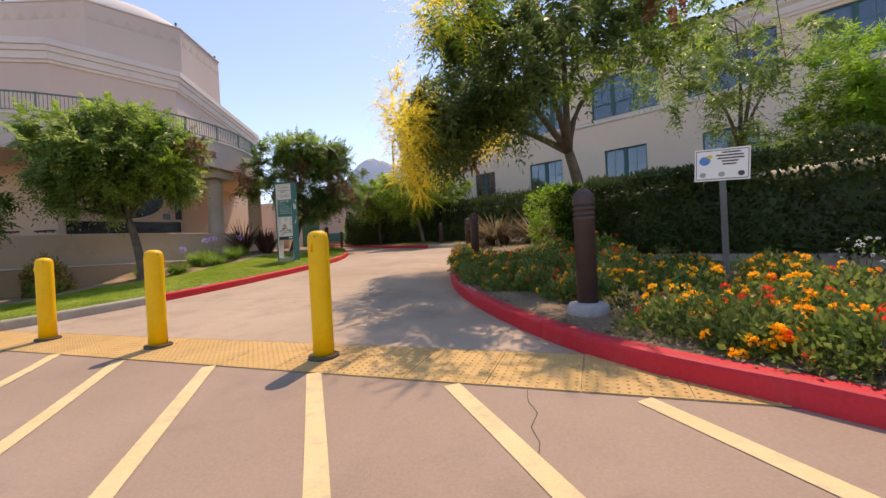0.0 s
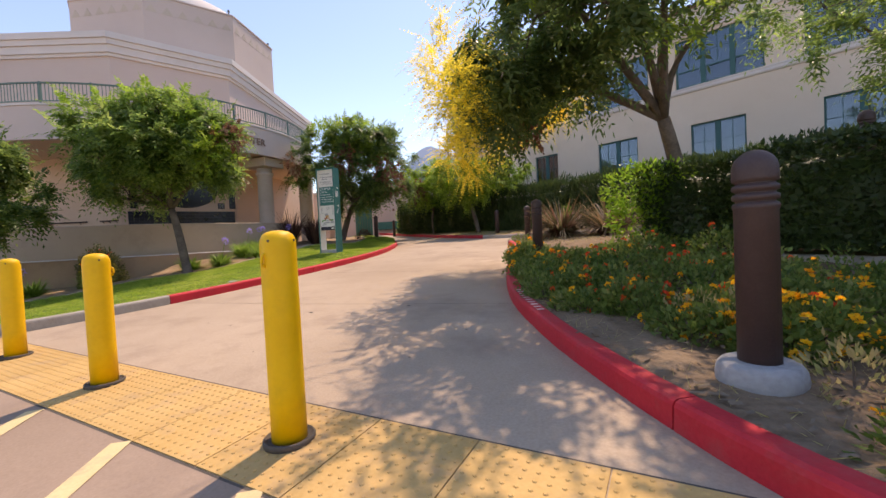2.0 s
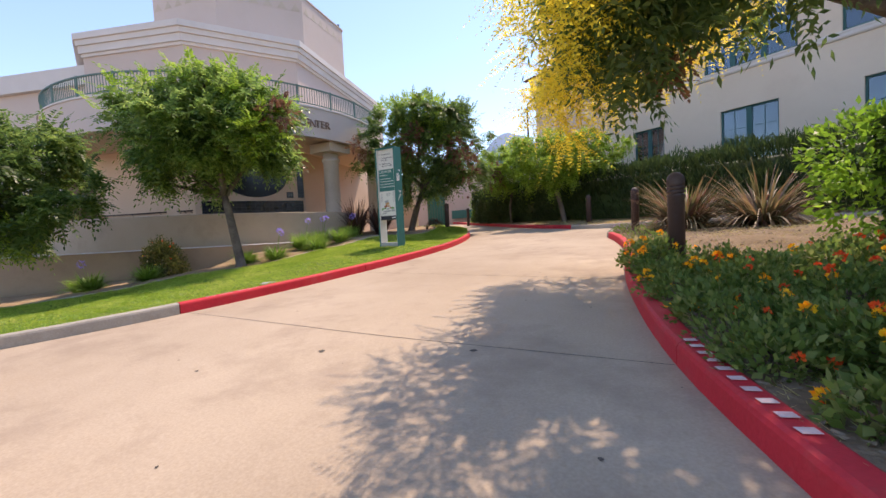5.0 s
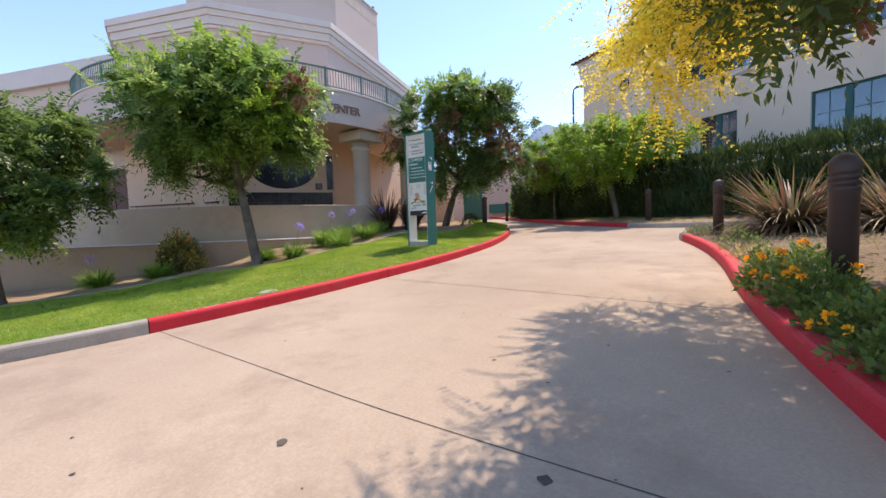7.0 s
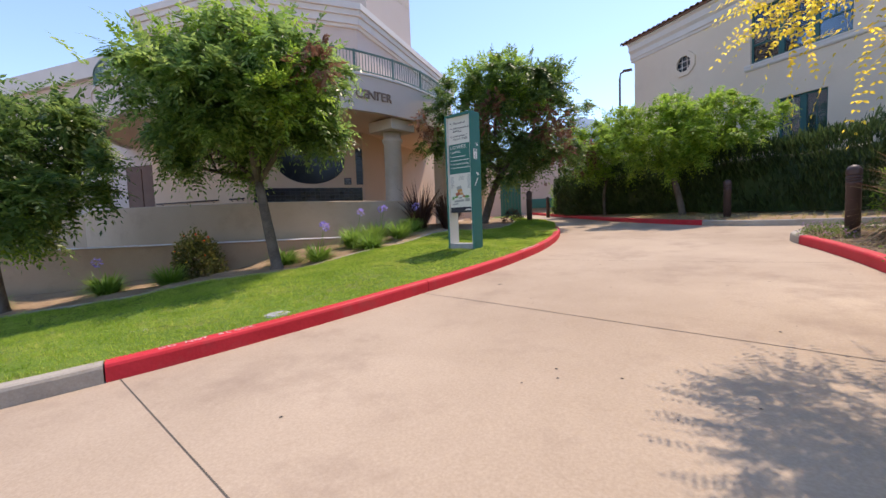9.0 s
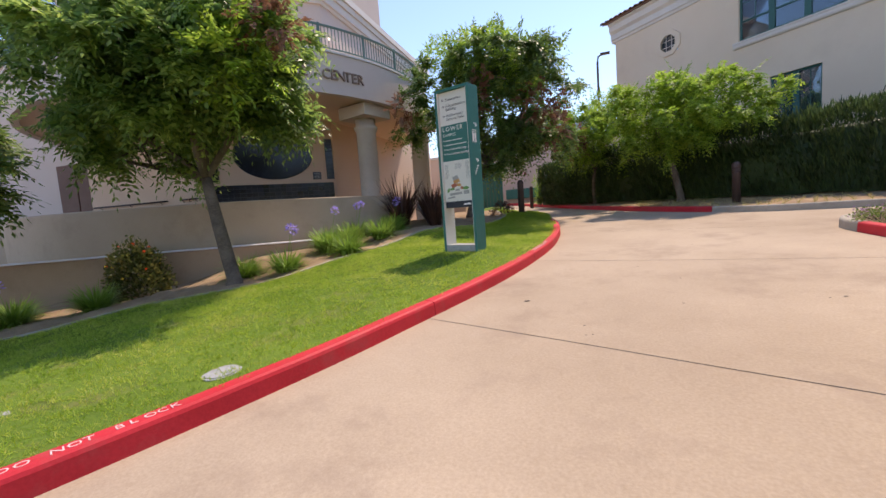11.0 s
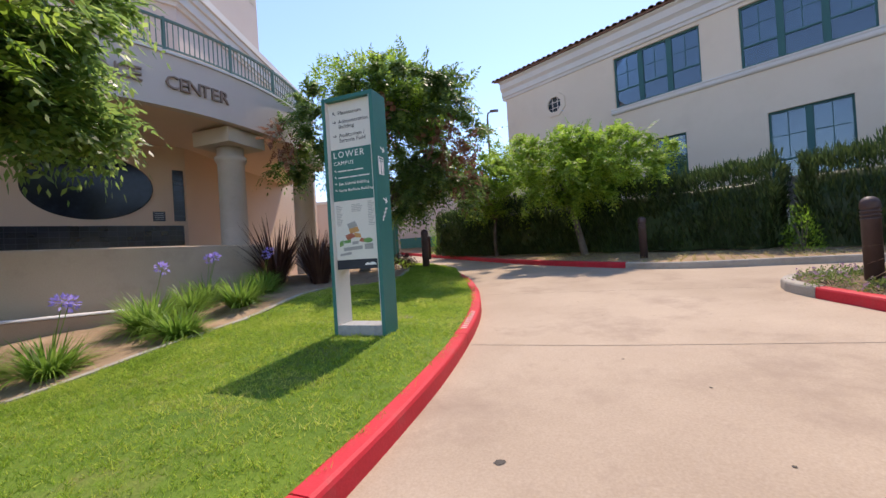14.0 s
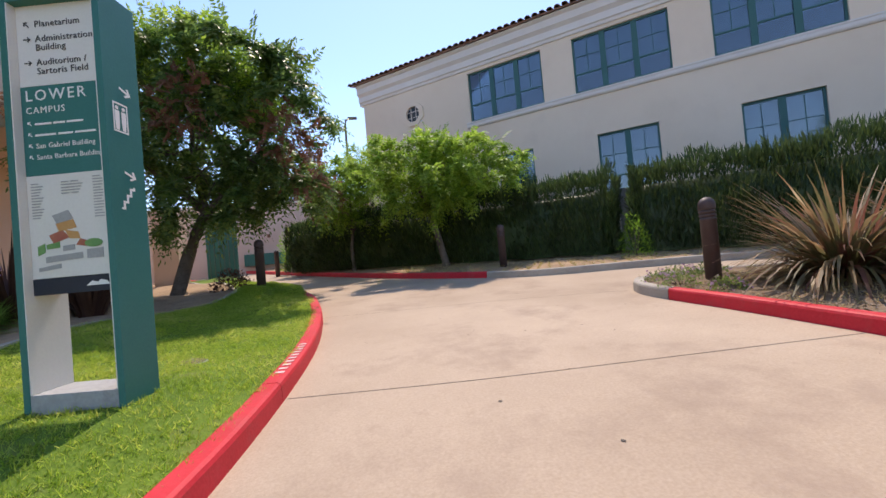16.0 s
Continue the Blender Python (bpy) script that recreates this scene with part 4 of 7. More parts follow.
# round balcony: slab, fascia, railing
def arc_solid(name, r0, r1, z0, z1, a0, a1, material, parent, label="", n=72):
    bm = bmesh.new()
    rows = []
    for i in range(n + 1):
        a = radians(a0 + (a1 - a0) * i / n)
        rows.append([bm.verts.new((r * math.cos(a), r * math.sin(a), z - HZ)) for r, z in ((r0, z0), (r1, z0), (r1, z1), (r0, z1))])
    for p, q in zip(rows, rows[1:]):
        for k in range(4):
            bm.faces.new((p[k], p[(k + 1) % 4], q[(k + 1) % 4], q[k]))
    bm.faces.new(rows[0])
    bm.faces.new(rows[-1])
    ob = part(name, bm, material, parent, label)
    return ob


# soffit takes the same painted warm bounce
arc_solid("balcony_slab", 2.5, 7.30, 5.50, 5.85, -150, 85, M["stucco_peach_bounce"], hall, "balcony soffit with peach bounced sunlight put into its colour")
arc_solid("fascia", 7.302, 7.52, 5.42, 6.60, -150, 85, M["stucco_pink"], hall, "curved pale stucco fascia")
arc_solid("fascia_cap", 7.27, 7.56, 6.602, 6.66, -150, 85, M["trim_white"], hall)
railing = thing("balcony_railing", HX, HY, 6.66, "teal metal balcony railing with upright bars", "railing")
for nm, r0, r1, z0, z1 in (("top_rail", 7.39, 7.45, 7.38, 7.43), ("bottom_rail", 7.40, 7.44, 6.76, 6.79)):
    ob = arc_solid(nm, r0, r1, z0, z1, -150, 60, M["teal_rail"], railing)
    ob.location.z = HZ - 6.66
bar = None
for k in range(-150 * 8, 60 * 8, 7):
    a = radians(k / 8)
    if bar is None:
        bar = box_bm(-0.009, -0.009, 0.13, 0.009, 0.009, 0.72)
        bar = part("bar", bar, M["teal_rail"], railing)
        ob = bar
    else:
        ob = new("bar", bar.data)
        ob.parent = railing
    ob.matrix_local = pose(7.42 * math.cos(a), 7.42 * math.sin(a), 0, 0, 0, math.degrees(a))
post = None
for k in range(18):
    a = radians(-147.2 + 12 * k)
    if post is None:
        post = part("post", box_bm(-0.028, -0.028, 0.0, 0.028, 0.028, 0.80, 0.004), M["teal_rail"], railing)
        ob = post
    else:
        ob = new("post", post.data)
        ob.parent = railing
    ob.matrix_local = pose(7.42 * math.cos(a), 7.42 * math.sin(a), 0, 0, 0, math.degrees(a))

# columns with square capitals
for cx_, cy_ in ((-10.98, 19.75), (-10.45, 22.75)):
    rot = math.degrees(math.atan2(cy_ - HY, cx_ - HX))
    colm = thing("column", cx_, cy_, 1.0, "round cast-stone column with a square capital", "column", rot, "colonnade under the balcony")
    part("shaft", lathe_bm([(0.40, 0), (0.40, 0.12), (0.36, 0.18), (0.35, 0.3), (0.335, 3.6), (0.36, 3.63), (0.40, 3.70), (0.40, 3.78), (0.34, 3.8), (0.34, 4.03)], 28), M["column"], colm, "", True)
    part("capital", box_bm(-0.62, -0.62, 4.032, 0.62, 0.62, 4.42, 0.02), M["column"], colm)

# plaques on the sheltered wall
ew = (Vector(CORN[2]) - Vector(CORN[1])).normalized()
ow = Vector((ew.y, -ew.x))
p0 = Vector(CORN[1]) - ow * 0.3
plq_rot = math.degrees(math.atan2(ew.y, ew.x))


def wall_thing(name, s, z, label, category, group=""):
    q = p0 + ew * s + ow * 0.004
    return thing(name, q.x, q.y, z, label, category, plq_rot, group)


strip = wall_thing("donor_wall_panel", 2.5, 2.3, "long low panel of glossy black plaques", "plaque")
part("backing", box_bm(-2.15, -0.02, 0.25, 2.15, 0.0, 0.84), M["sign_dark"], strip)
tile_me = None
for i in range(22):
    for j in range(4):
        if tile_me is None:
            first = part("plaque_tile", box_bm(-0.092, -0.012, -0.066, 0.092, -0.001, 0.066), M["black_tile"], strip)
            tile_me, ob = first.data, first
        else:
            ob = new("plaque_tile", tile_me)
            ob.parent = strip
        ob.location = (-2.15 + 0.195 * (i + 0.5), -0.021, 0.25 + 0.147 * (j + 0.5))
oval = wall_thing("oval_mural", 2.58, 4.2, "large dark oval mosaic mural on the wall", "mural")
bm = bmesh.new()
front = [bm.verts.new((1.33 * math.cos(a), -0.05, 0.86 * math.sin(a))) for a in np.linspace(0, 2 * math.pi, 64, endpoint=False)]
back = [bm.verts.new((1.36 * math.cos(a), 0.0, 0.89 * math.sin(a))) for a in np.linspace(0, 2 * math.pi, 64, endpoint=False)]
bm.faces.new(front)
bm.faces.new(back)
for i in range(64):
    bm.faces.new((front[i], front[(i + 1) % 64], back[(i + 1) % 64], back[i]))
part("mural_face", bm, M["oval_black"], oval)
for s in (0.58, 4.56):
    vp = wall_thing("plaque_column", s, 3.27, "tall narrow column of black name plaques", "plaque", "plaque columns")
    part("backing", box_bm(-0.14, -0.02, 0, 0.14, 0, 1.53), M["sign_dark"], vp)
    for k in range(10):
        part("plaque_tile", box_bm(-0.115, -0.032, 0.02 + 0.15 * k, 0.115, -0.0205, 0.15 + 0.15 * k), M["black_tile"], vp)
sp = wall_thing("small_plaque", 4.05, 3.27, "small square bronze plaque with lines of writing", "plaque")
part("plate", box_bm(-0.15, -0.025, 0, 0.15, 0, 0.28, 0.004), M["black_tile"], sp)
for k in range(4):
    part("line_of_writing", box_bm(-0.11, -0.028, 0.05 + 0.055 * k, 0.11, -0.0255, 0.065 + 0.055 * k), M["ink_grey"], sp)
# brown double door and bench ledges on the facet beyond
e2 = (Vector(CORN[1]) - Vector(CORN[0])).normalized()
o2 = Vector((e2.y, -e2.x))
q2 = Vector(CORN[0]) - o2 * 0.3
dpos = Vector((-22.75, 16.70))
door = thing("door_1", dpos.x, dpos.y, 1.0, "brown panelled double door under the balcony", "door", math.degrees(math.atan2(e2.y, e2.x)), kind="structure")
part("door_frame", box_bm(-1.05, -0.06, 0, 1.05, 0, 3.6, 0.01), M["door_brown"], door)
for sx in (-0.95, 0.03):
    part("leaf", box_bm(sx, -0.10, 0.02, sx + 0.92, -0.061, 3.45, 0.008), M["door_brown"], door)

for s0, s1 in ((0.35, 3.7), (4.35, 5.0)):
    c = q2 + e2 * s0
    rail = thing("handrail", c.x, c.y, 2.74, "dark metal handrail fixed to the stucco wall", "handrail", math.degrees(math.atan2(e2.y, e2.x)), "wall handrails")
    part("rail", tube_bm([(-0.05, -0.09, 0), ((s1 - s0) / 2, -0.09, 0), (s1 - s0 + 0.05, -0.09, 0)], [0.028] * 3, 8), M["brown_metal"], rail, "", True)
    for k in range(3):
        u = (s1 - s0) * (0.08 + 0.42 * k)
        part("bracket", tube_bm([(u, 0.02, -0.08), (u, -0.06, -0.07), (u, -0.09, -0.02)], [0.012] * 3, 6), M["brown_metal"], rail, "", True)

# raised letters on the fascia
for word, a0, a1 in (("SCIENCE", -43.0, -30.8), ("CENTER", -27.6, -16.9)):
    lets = thing("fascia_lettering", HX, HY, 5.83, "raised bronze-brown capital letters on the fascia", "lettering", 0, "building name")
    for i, ch in enumerate(word):
        a = radians(a0 + (a1 - a0) * (i + 0.5) / len(word))
        m = Matrix.Translation((7.55 * math.cos(a), 7.55 * math.sin(a), 0)) @ pose(0, 0, 0, 90, 0, math.degrees(a) + 90)
        text_mesh("letter", ch, 0.42, M["bronze_letter"], lets, m, 0.05, "", 1.0, "CENTER")

# curved terrace wall and the lower retaining wall
def wall_line(name, line, z_top, w, depth, label, material):
    nn = normals(line)
    prof = [(-w / 2, -depth), (-w / 2, -0.02), (-w / 2 + 0.02, 0.0), (w / 2 - 0.02, 0.0), (w / 2, -0.02), (w / 2, -depth)]
    bm, rows = bmesh.new(), []
    for (x, y), (nx, ny) in zip(line, nn):
        rows.append([bm.verts.new((x + nx * o, y + ny * o, z_top + z)) for o, z in prof])
    for p, q in zip(rows, rows[1:]):
        for k in range(len(prof)):
            bm.faces.new((p[k], p[(k + 1) % len(prof)], q[(k + 1) % len(prof)], q[k]))
    bm.faces.new(rows[0])
    bm.faces.new(rows[-1])
    return tagged(part(name, bm, material), label, "wall", kind="structure")


arcA = np.array([(HX + 7.95 * math.cos(radians(a)), HY + 7.95 * math.sin(radians(a))) for a in np.linspace(-118, -14, 60)])
arcA = np.concatenate([np.array([(-34.0, 10.2), (-28.0, 11.6)]), arcA])
wall_line("wall_terrace", arcA, 2.33, 0.22, 1.9, "smooth tan curved terrace wall", M["wall_tan"])
lineB = smooth_line([(-24, 6.4), (-20, 8.6), (-16.7, 11.0), (-13.7, 13.35), (-10.7, 15.7), (-10.1, 16.4)], 0.5)
wall_line("wall_lower", lineB, 1.17, 0.2, 1.6, "low warm tan retaining wall", M["wall_brown"])
# added pale strip: sunlight on the wall's top, put into its colour
lit_topB = wall_line("wall_lower_lit_top", lineB, 1.205, 0.24, 0.034, "added thin pale strip imitating the low retaining wall's sunlit top", M["trim_white"])
terr = [(-34, 10.3)] + [tuple(p) for p in arcA[2:]] + [(-10.0, 24.5), (-13.5, 30), (-34, 30)]
bm = bmesh.new()
bm.faces.new([bm.verts.new((x, y, 1.12)) for x, y in terr])
bmesh.ops.triangulate(bm, faces=bm.faces[:])
tagged(part("terrace_floor", bm, M["concrete"]), "pale concrete terrace under the balcony", "floor", kind="structure")
shelf = np.array([(HX + 7.9 * math.cos(radians(a)), HY + 7.9 * math.sin(radians(a))) for a in np.linspace(-110, -20, 120)])
ruled("planting_bed_terrace", smooth_line([tuple(p) for p in lineB[::3]], 0.4), shelf[::1], lambda x, y: 0.86, M["soil"], "narrow raised bed between the two tan walls", "soil bed", 4, 0.02)

# ---- far end of the drive ----
far_wall = thing("far_building", -12.0, 37.5, 1.7, "low pale pink building with a dark green band", "building", -6)
part("wall", box_bm(-6, 0, -0.5, 12, 6, 4.2), M["stucco_pink"], far_wall)
part("coping", box_bm(-6.1, -0.1, 4.202, 12.1, 6.1, 4.4), M["trim_white"], far_wall)
part("green_band", box_bm(1.2, -0.25, 0.55, 8.5, -0.003, 1.25), M["teal"], far_wall, "low dark green band")
part("wall_lamp", box_bm(2.6, -0.12, 2.2, 2.75, -0.003, 2.4, 0.01), M["clay"], far_wall)
pier = thing("gate_pier", -11.1, 28.6, 1.5, "tan stucco gate pier", "pier")
part("shaft", box_bm(-0.45, -0.45, -0.3, 0.45, 0.45, 3.0, 0.02), M["stucco_peach_bounce"], pier)
gate = thing("arched_gate", -9.9, 30.6, 1.6, "teal arched metal gate", "gate", -12)
bm = bmesh.new()
outl = [(-0.7, -0.2), (0.7, -0.2), (0.7, 2.0)] + [(0.7 * math.cos(a), 2.0 + 0.7 * math.sin(a)) for a in np.linspace(0.2, math.pi - 0.2, 9)] + [(-0.7, 2.0)]
ff = [bm.verts.new((x, -0.03, z)) for x, z in outl]
bb = [bm.verts.new((x, 0.03, z)) for x, z in outl]
bm.faces.new(ff)
bm.faces.new(bb)
for i in range(len(outl)):
    j = (i + 1) % len(outl)
    bm.faces.new((ff[i], ff[j], bb[j], bb[i]))
part("leaf", bm, M["teal"], gate)
for k in range(6):
    part("gate_bar", box_bm(-0.55 + 0.22 * k - 0.015, -0.055, 0.1, -0.55 + 0.22 * k + 0.015, -0.032, 2.1), M["teal_rail"], gate)

# hazy mountain, far away; the blue haze is put into its colour
bm = bmesh.new()
rows = []
for i in range(60):
    u = i / 59
    ang = radians(26 - 40 * u)
    h = 90 + 125 * math.exp(-((u - 0.44) / 0.17) ** 2) + 60 * math.exp(-((u - 0.75) / 0.15) ** 2) + 22 * noise.noise(Vector((u * 9, 0, 0))) + 9 * noise.noise(Vector((u * 30, 1, 0)))
    rows.append([bm.verts.new((-math.sin(ang) * d, math.cos(ang) * d, z)) for d, z in ((820, -5), (900, h * 0.55), (980, h), (1150, -5))])
for p, q in zip(rows, rows[1:]):
    for k in range(3):
        bm.faces.new((p[k], p[k + 1], q[k + 1], q[k]))
tagged(part("backdrop_mountain", bm, M["hill"], None, "", True), "hazy blue mountain on the skyline", "mountain", kind="structure")


# ---- foliage tools ----
def unit(a):
    return a / np.maximum(np.linalg.norm(a, axis=-1, keepdims=True), 1e-9)


def leaf_quads(pos, axis, side, length, width):
    """Pointed leaves: base, side, tip, side; all arrays (n, 3) but length and width (n,)."""
    length, width = np.asarray(length)[:, None], np.asarray(width)[:, None]
    up = np.cross(axis, side)
    mid = pos + axis * length * 0.42 + up * length * 0.06
    co = np.stack([pos, mid + side * width * 0.5, pos + axis * length, mid - side * width * 0.5], axis=1)
    return co.reshape(-1, 3)


def fronds(rg, pos, direc, length, pairs, leaf_len, leaf_w, droop=0.5):
    """Feathered leaves: a drooping rachis with pairs of leaflets and a tip leaflet."""
    n = len(pos)
    direc = unit(direc)
    side = unit(np.cross(direc, np.array([0, 0, 1.0])) + rg.normal(0, 0.25, (n, 3)))
    ln = length * rg.uniform(0.7, 1.25, n)
    out = []
    for i in range(pairs + 1):
        t = (i + 0.6) / (pairs + 0.6)
        p = pos + direc * (ln * t)[:, None] + np.array([0, 0, -1.0]) * (droop * ln * t * t)[:, None]
        tang = unit(direc + np.array([0, 0, -1.0]) * (2 * droop * t))
        k = leaf_len * (1.0 - 0.35 * t) * rg.uniform(0.75, 1.2, n)
        if i == pairs:
            out.append(leaf_quads(p, tang, side, k * 1.1, k * leaf_w / leaf_len))
        else:
            for s in (-1, 1):
                ax = unit(tang * 0.55 + side * s + rg.normal(0, 0.18, (n, 3)) - np.array([0, 0, 0.2]))
                out.append(leaf_quads(p, ax, unit(np.cross(ax, np.cross(tang, side)) + rg.normal(0, 0.2, (n, 3))), k, k * leaf_w / leaf_len))
    return np.concatenate(out)


def shell_points(rg, blobs, n, inner=0.72, gap=0.0, seed=0.0):
    """Points on the skins of overlapping ellipsoids, with gaps by noise. Returns places and outward ways."""
    w = np.array([b[3] * b[4] + b[4] * b[5] + b[3] * b[5] for b in blobs])
    pick = rg.choice(len(blobs), n, p=w / w.sum())
    b = np.array(blobs)[pick]
    d = unit(rg.normal(0, 1, (n, 3)))
    r = rg.uniform(inner, 1.06, n)[:, None]
    pos = b[:, :3] + d * b[:, 3:6] * r
    if gap:
        keep = np.array([noise.noise(Vector((p[0] * 1.8 + seed, p[1] * 1.8, p[2] * 1.8))) > -0.5 + gap for p in pos])
        pos, d = pos[keep], d[keep]
    return pos, unit(d / b[:len(d), 3:6] if not gap else d)


def crown_blobs(rg, c, r, count, size=(0.24, 0.44)):
    """Lumps that fill an ellipsoid unevenly."""
    out = [(c[0], c[1], c[2], r[0] * 0.55, r[1] * 0.55, r[2] * 0.55)]
    for i in range(count):
        g = (i + 0.5) / count
        d = np.array([math.cos(i * 2.39996) * math.sqrt(1 - (1 - 2 * g) ** 2), math.sin(i * 2.39996) * math.sqrt(1 - (1 - 2 * g) ** 2), 1 - 2 * g]) + rg.normal(0, 0.22, 3)
        d = unit(d)
        k = rg.uniform(0.5, 0.98)
        s = rg.uniform(*size)
        out.append((c[0] + d[0] * r[0] * k, c[1] + d[1] * r[1] * k, c[2] + d[2] * r[2] * k, r[0] * s, r[1] * s, r[2] * s * 0.9))
    return out


def limb_path(a, b, rg, bend=0.12, n=7):
    a, b = np.array(a, float), np.array(b, float)
    off = rg.normal(0, bend, 3) * np.linalg.norm(b - a)
    return [tuple(a + (b - a) * t + off * math.sin(math.pi * t) * 0.5 + np.array([0, 0, 0.10 * np.linalg.norm(b - a)]) * math.sin(math.pi * t)) for t in np.linspace(0, 1, n)]


def tree(name, base, fork, crown_c, crown_r, label, leaf_mat, seed, n_fronds, limbs, lumps=16, frond_len=0.34, leaf_len=0.11, leaf_w=0.042, pairs=4, trunk_r=0.12, extra=(), gap=0.12, blobs=None, droop=0.55, group="", twig_count=26, inner=0.72, per_tuft=16, more=()):
    """Tapered trunk, limbs and twigs, and a crown of feathered leaves in uneven lumps. extra: (part, material, blobs, count, label)."""
    rg = np.random.default_rng(seed)
    bx, by, bz = base
    L = lambda p: (p[0] - bx, p[1] - by, p[2] - bz)
    t = thing(name, bx, by, bz, label, "tree", 0, group)
    fk = L(fk_ := fork)
    path = [(0, 0, -0.25), (0.0, 0.0, 0.05)] + limb_path((0.0, 0, 0.1), fk, rg, 0.05, 6)
    rad = [trunk_r * 1.5, trunk_r * 1.3] + [trunk_r * (1.08 - 0.3 * i / 5) for i in range(6)]
    part("trunk", tube_bm(path, rad, 12), M["bark"], t, "", True)
    blobs = (blobs or crown_blobs(rg, crown_c, crown_r, lumps)) + list(more)
    ends = []
    for e in limbs:
        p = limb_path(fk, L(e), rg, 0.16, 8)
        part("limb", tube_bm(p, [trunk_r * (0.62 - 0.5 * i / 7) for i in range(8)], 8), M["bark"], t, "", True)
        ends.append(p)
    bm = bmesh.new()
    for _ in range(twig_count):
        p = ends[rg.integers(len(ends))]
        s = p[rg.integers(3, 8)]
        b = blobs[rg.integers(len(blobs))]
        e = L((b[0] + rg.normal(0, 0.3) * b[3], b[1] + rg.normal(0, 0.3) * b[4], b[2] + rg.normal(0, 0.3) * b[5]))
        tube_bm(limb_path(s, e, rg, 0.15, 5), [trunk_r * k for k in (0.16, 0.13, 0.10, 0.07, 0.03)], 5, bm)
    tagged(part("branchwork", bm, M["bark"], t), kind="stuff")
    tufts, d = shell_points(rg, blobs, int(n_fronds / per_tuft), inner, gap, seed * 3.1)
    pos, d = np.repeat(tufts, per_tuft, axis=0), np.repeat(d, per_tuft, axis=0)
    pos = pos + rg.normal(0, 0.045, pos.shape)
    way = unit(d * 0.4 + rg.normal(0, 0.6, d.shape) + np.array([0, 0, 0.22]))
    co = fronds(rg, pos - np.array(base), way, frond_len, pairs, leaf_len, leaf_w, droop)
    top = [b for b in blobs if b[2] > crown_c[2] - 0.2 * crown_r[2]]
    pos, d = shell_points(rg, top, max(40, n_fronds // 28), 1.0)
    way = unit(d * 0.7 + rg.normal(0, 0.3, d.shape) + np.array([0, 0, 0.45]))
    co = np.concatenate([co, fronds(rg, pos - np.array(base), way, frond_len * 1.35, pairs + 2, leaf_len, leaf_w, droop * 0.4)])
    quads_mesh("crown", co, 4, leaf_mat, t)
    for pname, mat_, bl, count, plabel, fl, ll, lw in extra:
        pos, d = shell_points(rg, bl, count, 0.35, 0.4 if pname == "blossom" else 0.0, seed)
        way = unit(d * 0.7 + rg.normal(0, 0.5, d.shape) + np.array([0, 0, 0.2]))
        tagged(quads_mesh(pname, fronds(rg, pos - np.array(base), way, fl, 10 if pname == "blossom" else pairs, ll, lw, 0.3), 4, mat_, t, plabel), kind="stuff")
    return t


# golden rain trees and others along the drive
tree("lawn_tree", (-9.5, 12.8, lawn_z(-9.5, 12.8)), (-9.85, 12.75, 2.6), (-9.6, 12.5, 4.3), (2.05, 2.0, 1.15), "spreading green tree with dense feathery leaves on the lawn", M["leaf_tree"], 3, 6200,
     [(-11.4, 11.6, 3.7), (-10.2, 13.6, 5.0), (-8.0, 12.0, 4.3), (-9.2, 11.6, 5.4), (-11.2, 13.2, 4.4), (-8.6, 13.6, 4.7), (-11.9, 12.2, 3.15)], 22, 0.46, 0.17, 0.07, 6, 0.115,
     # brighter leaves on top and right paint the crown's sunlit tips
     [("lit_and_yellowing_shoots", M["leaf_bright"], [(-9.5, 12.3, 5.65, 1.3, 1.2, 0.25), (-7.7, 11.9, 4.0, 0.5, 0.7, 0.6), (-10.8, 11.5, 5.2, 1.0, 0.9, 0.5), (-8.3, 12.2, 4.9, 0.8, 0.8, 0.5)], 520, "pale outer leaves with sunlight put into their colour", 0.4, 0.14, 0.055),
      ("seed_pod", M["leaf_rust"], [(-7.2, 12.0, 4.4, 0.4, 0.4, 0.4)], 60, "rust-pink seed pods", 0.2, 0.08, 0.06)], gap=0.2, droop=0.55, more=[(-9.5, 12.4, 5.15, 1.15, 1.1, 0.5), (-10.4, 12.3, 4.95, 0.9, 0.9, 0.45), (-8.7, 12.5, 5.0, 0.8, 0.8, 0.4), (-10.7, 11.9, 3.35, 0.8, 0.8, 0.5), (-11.3, 12.1, 3.9, 0.7, 0.7, 0.5), (-10.4, 12.9, 3.2, 0.6, 0.6, 0.4)])
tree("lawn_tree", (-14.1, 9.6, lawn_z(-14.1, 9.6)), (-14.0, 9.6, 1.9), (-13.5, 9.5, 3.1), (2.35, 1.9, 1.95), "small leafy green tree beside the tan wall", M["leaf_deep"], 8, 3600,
     [(-14.9, 9.0, 3.2), (-12.8, 9.8, 3.2), (-13.8, 8.8, 4.0)], 15, 0.46, 0.17, 0.07, 6, 0.09, [("lit_and_yellowing_shoots", M["leaf_bright"], [(-12.7, 9.4, 1.7, 0.7, 0.6, 0.4)], 120, "yellowing low shoots", 0.4, 0.14, 0.055)], gap=0.26, droop=0.4)
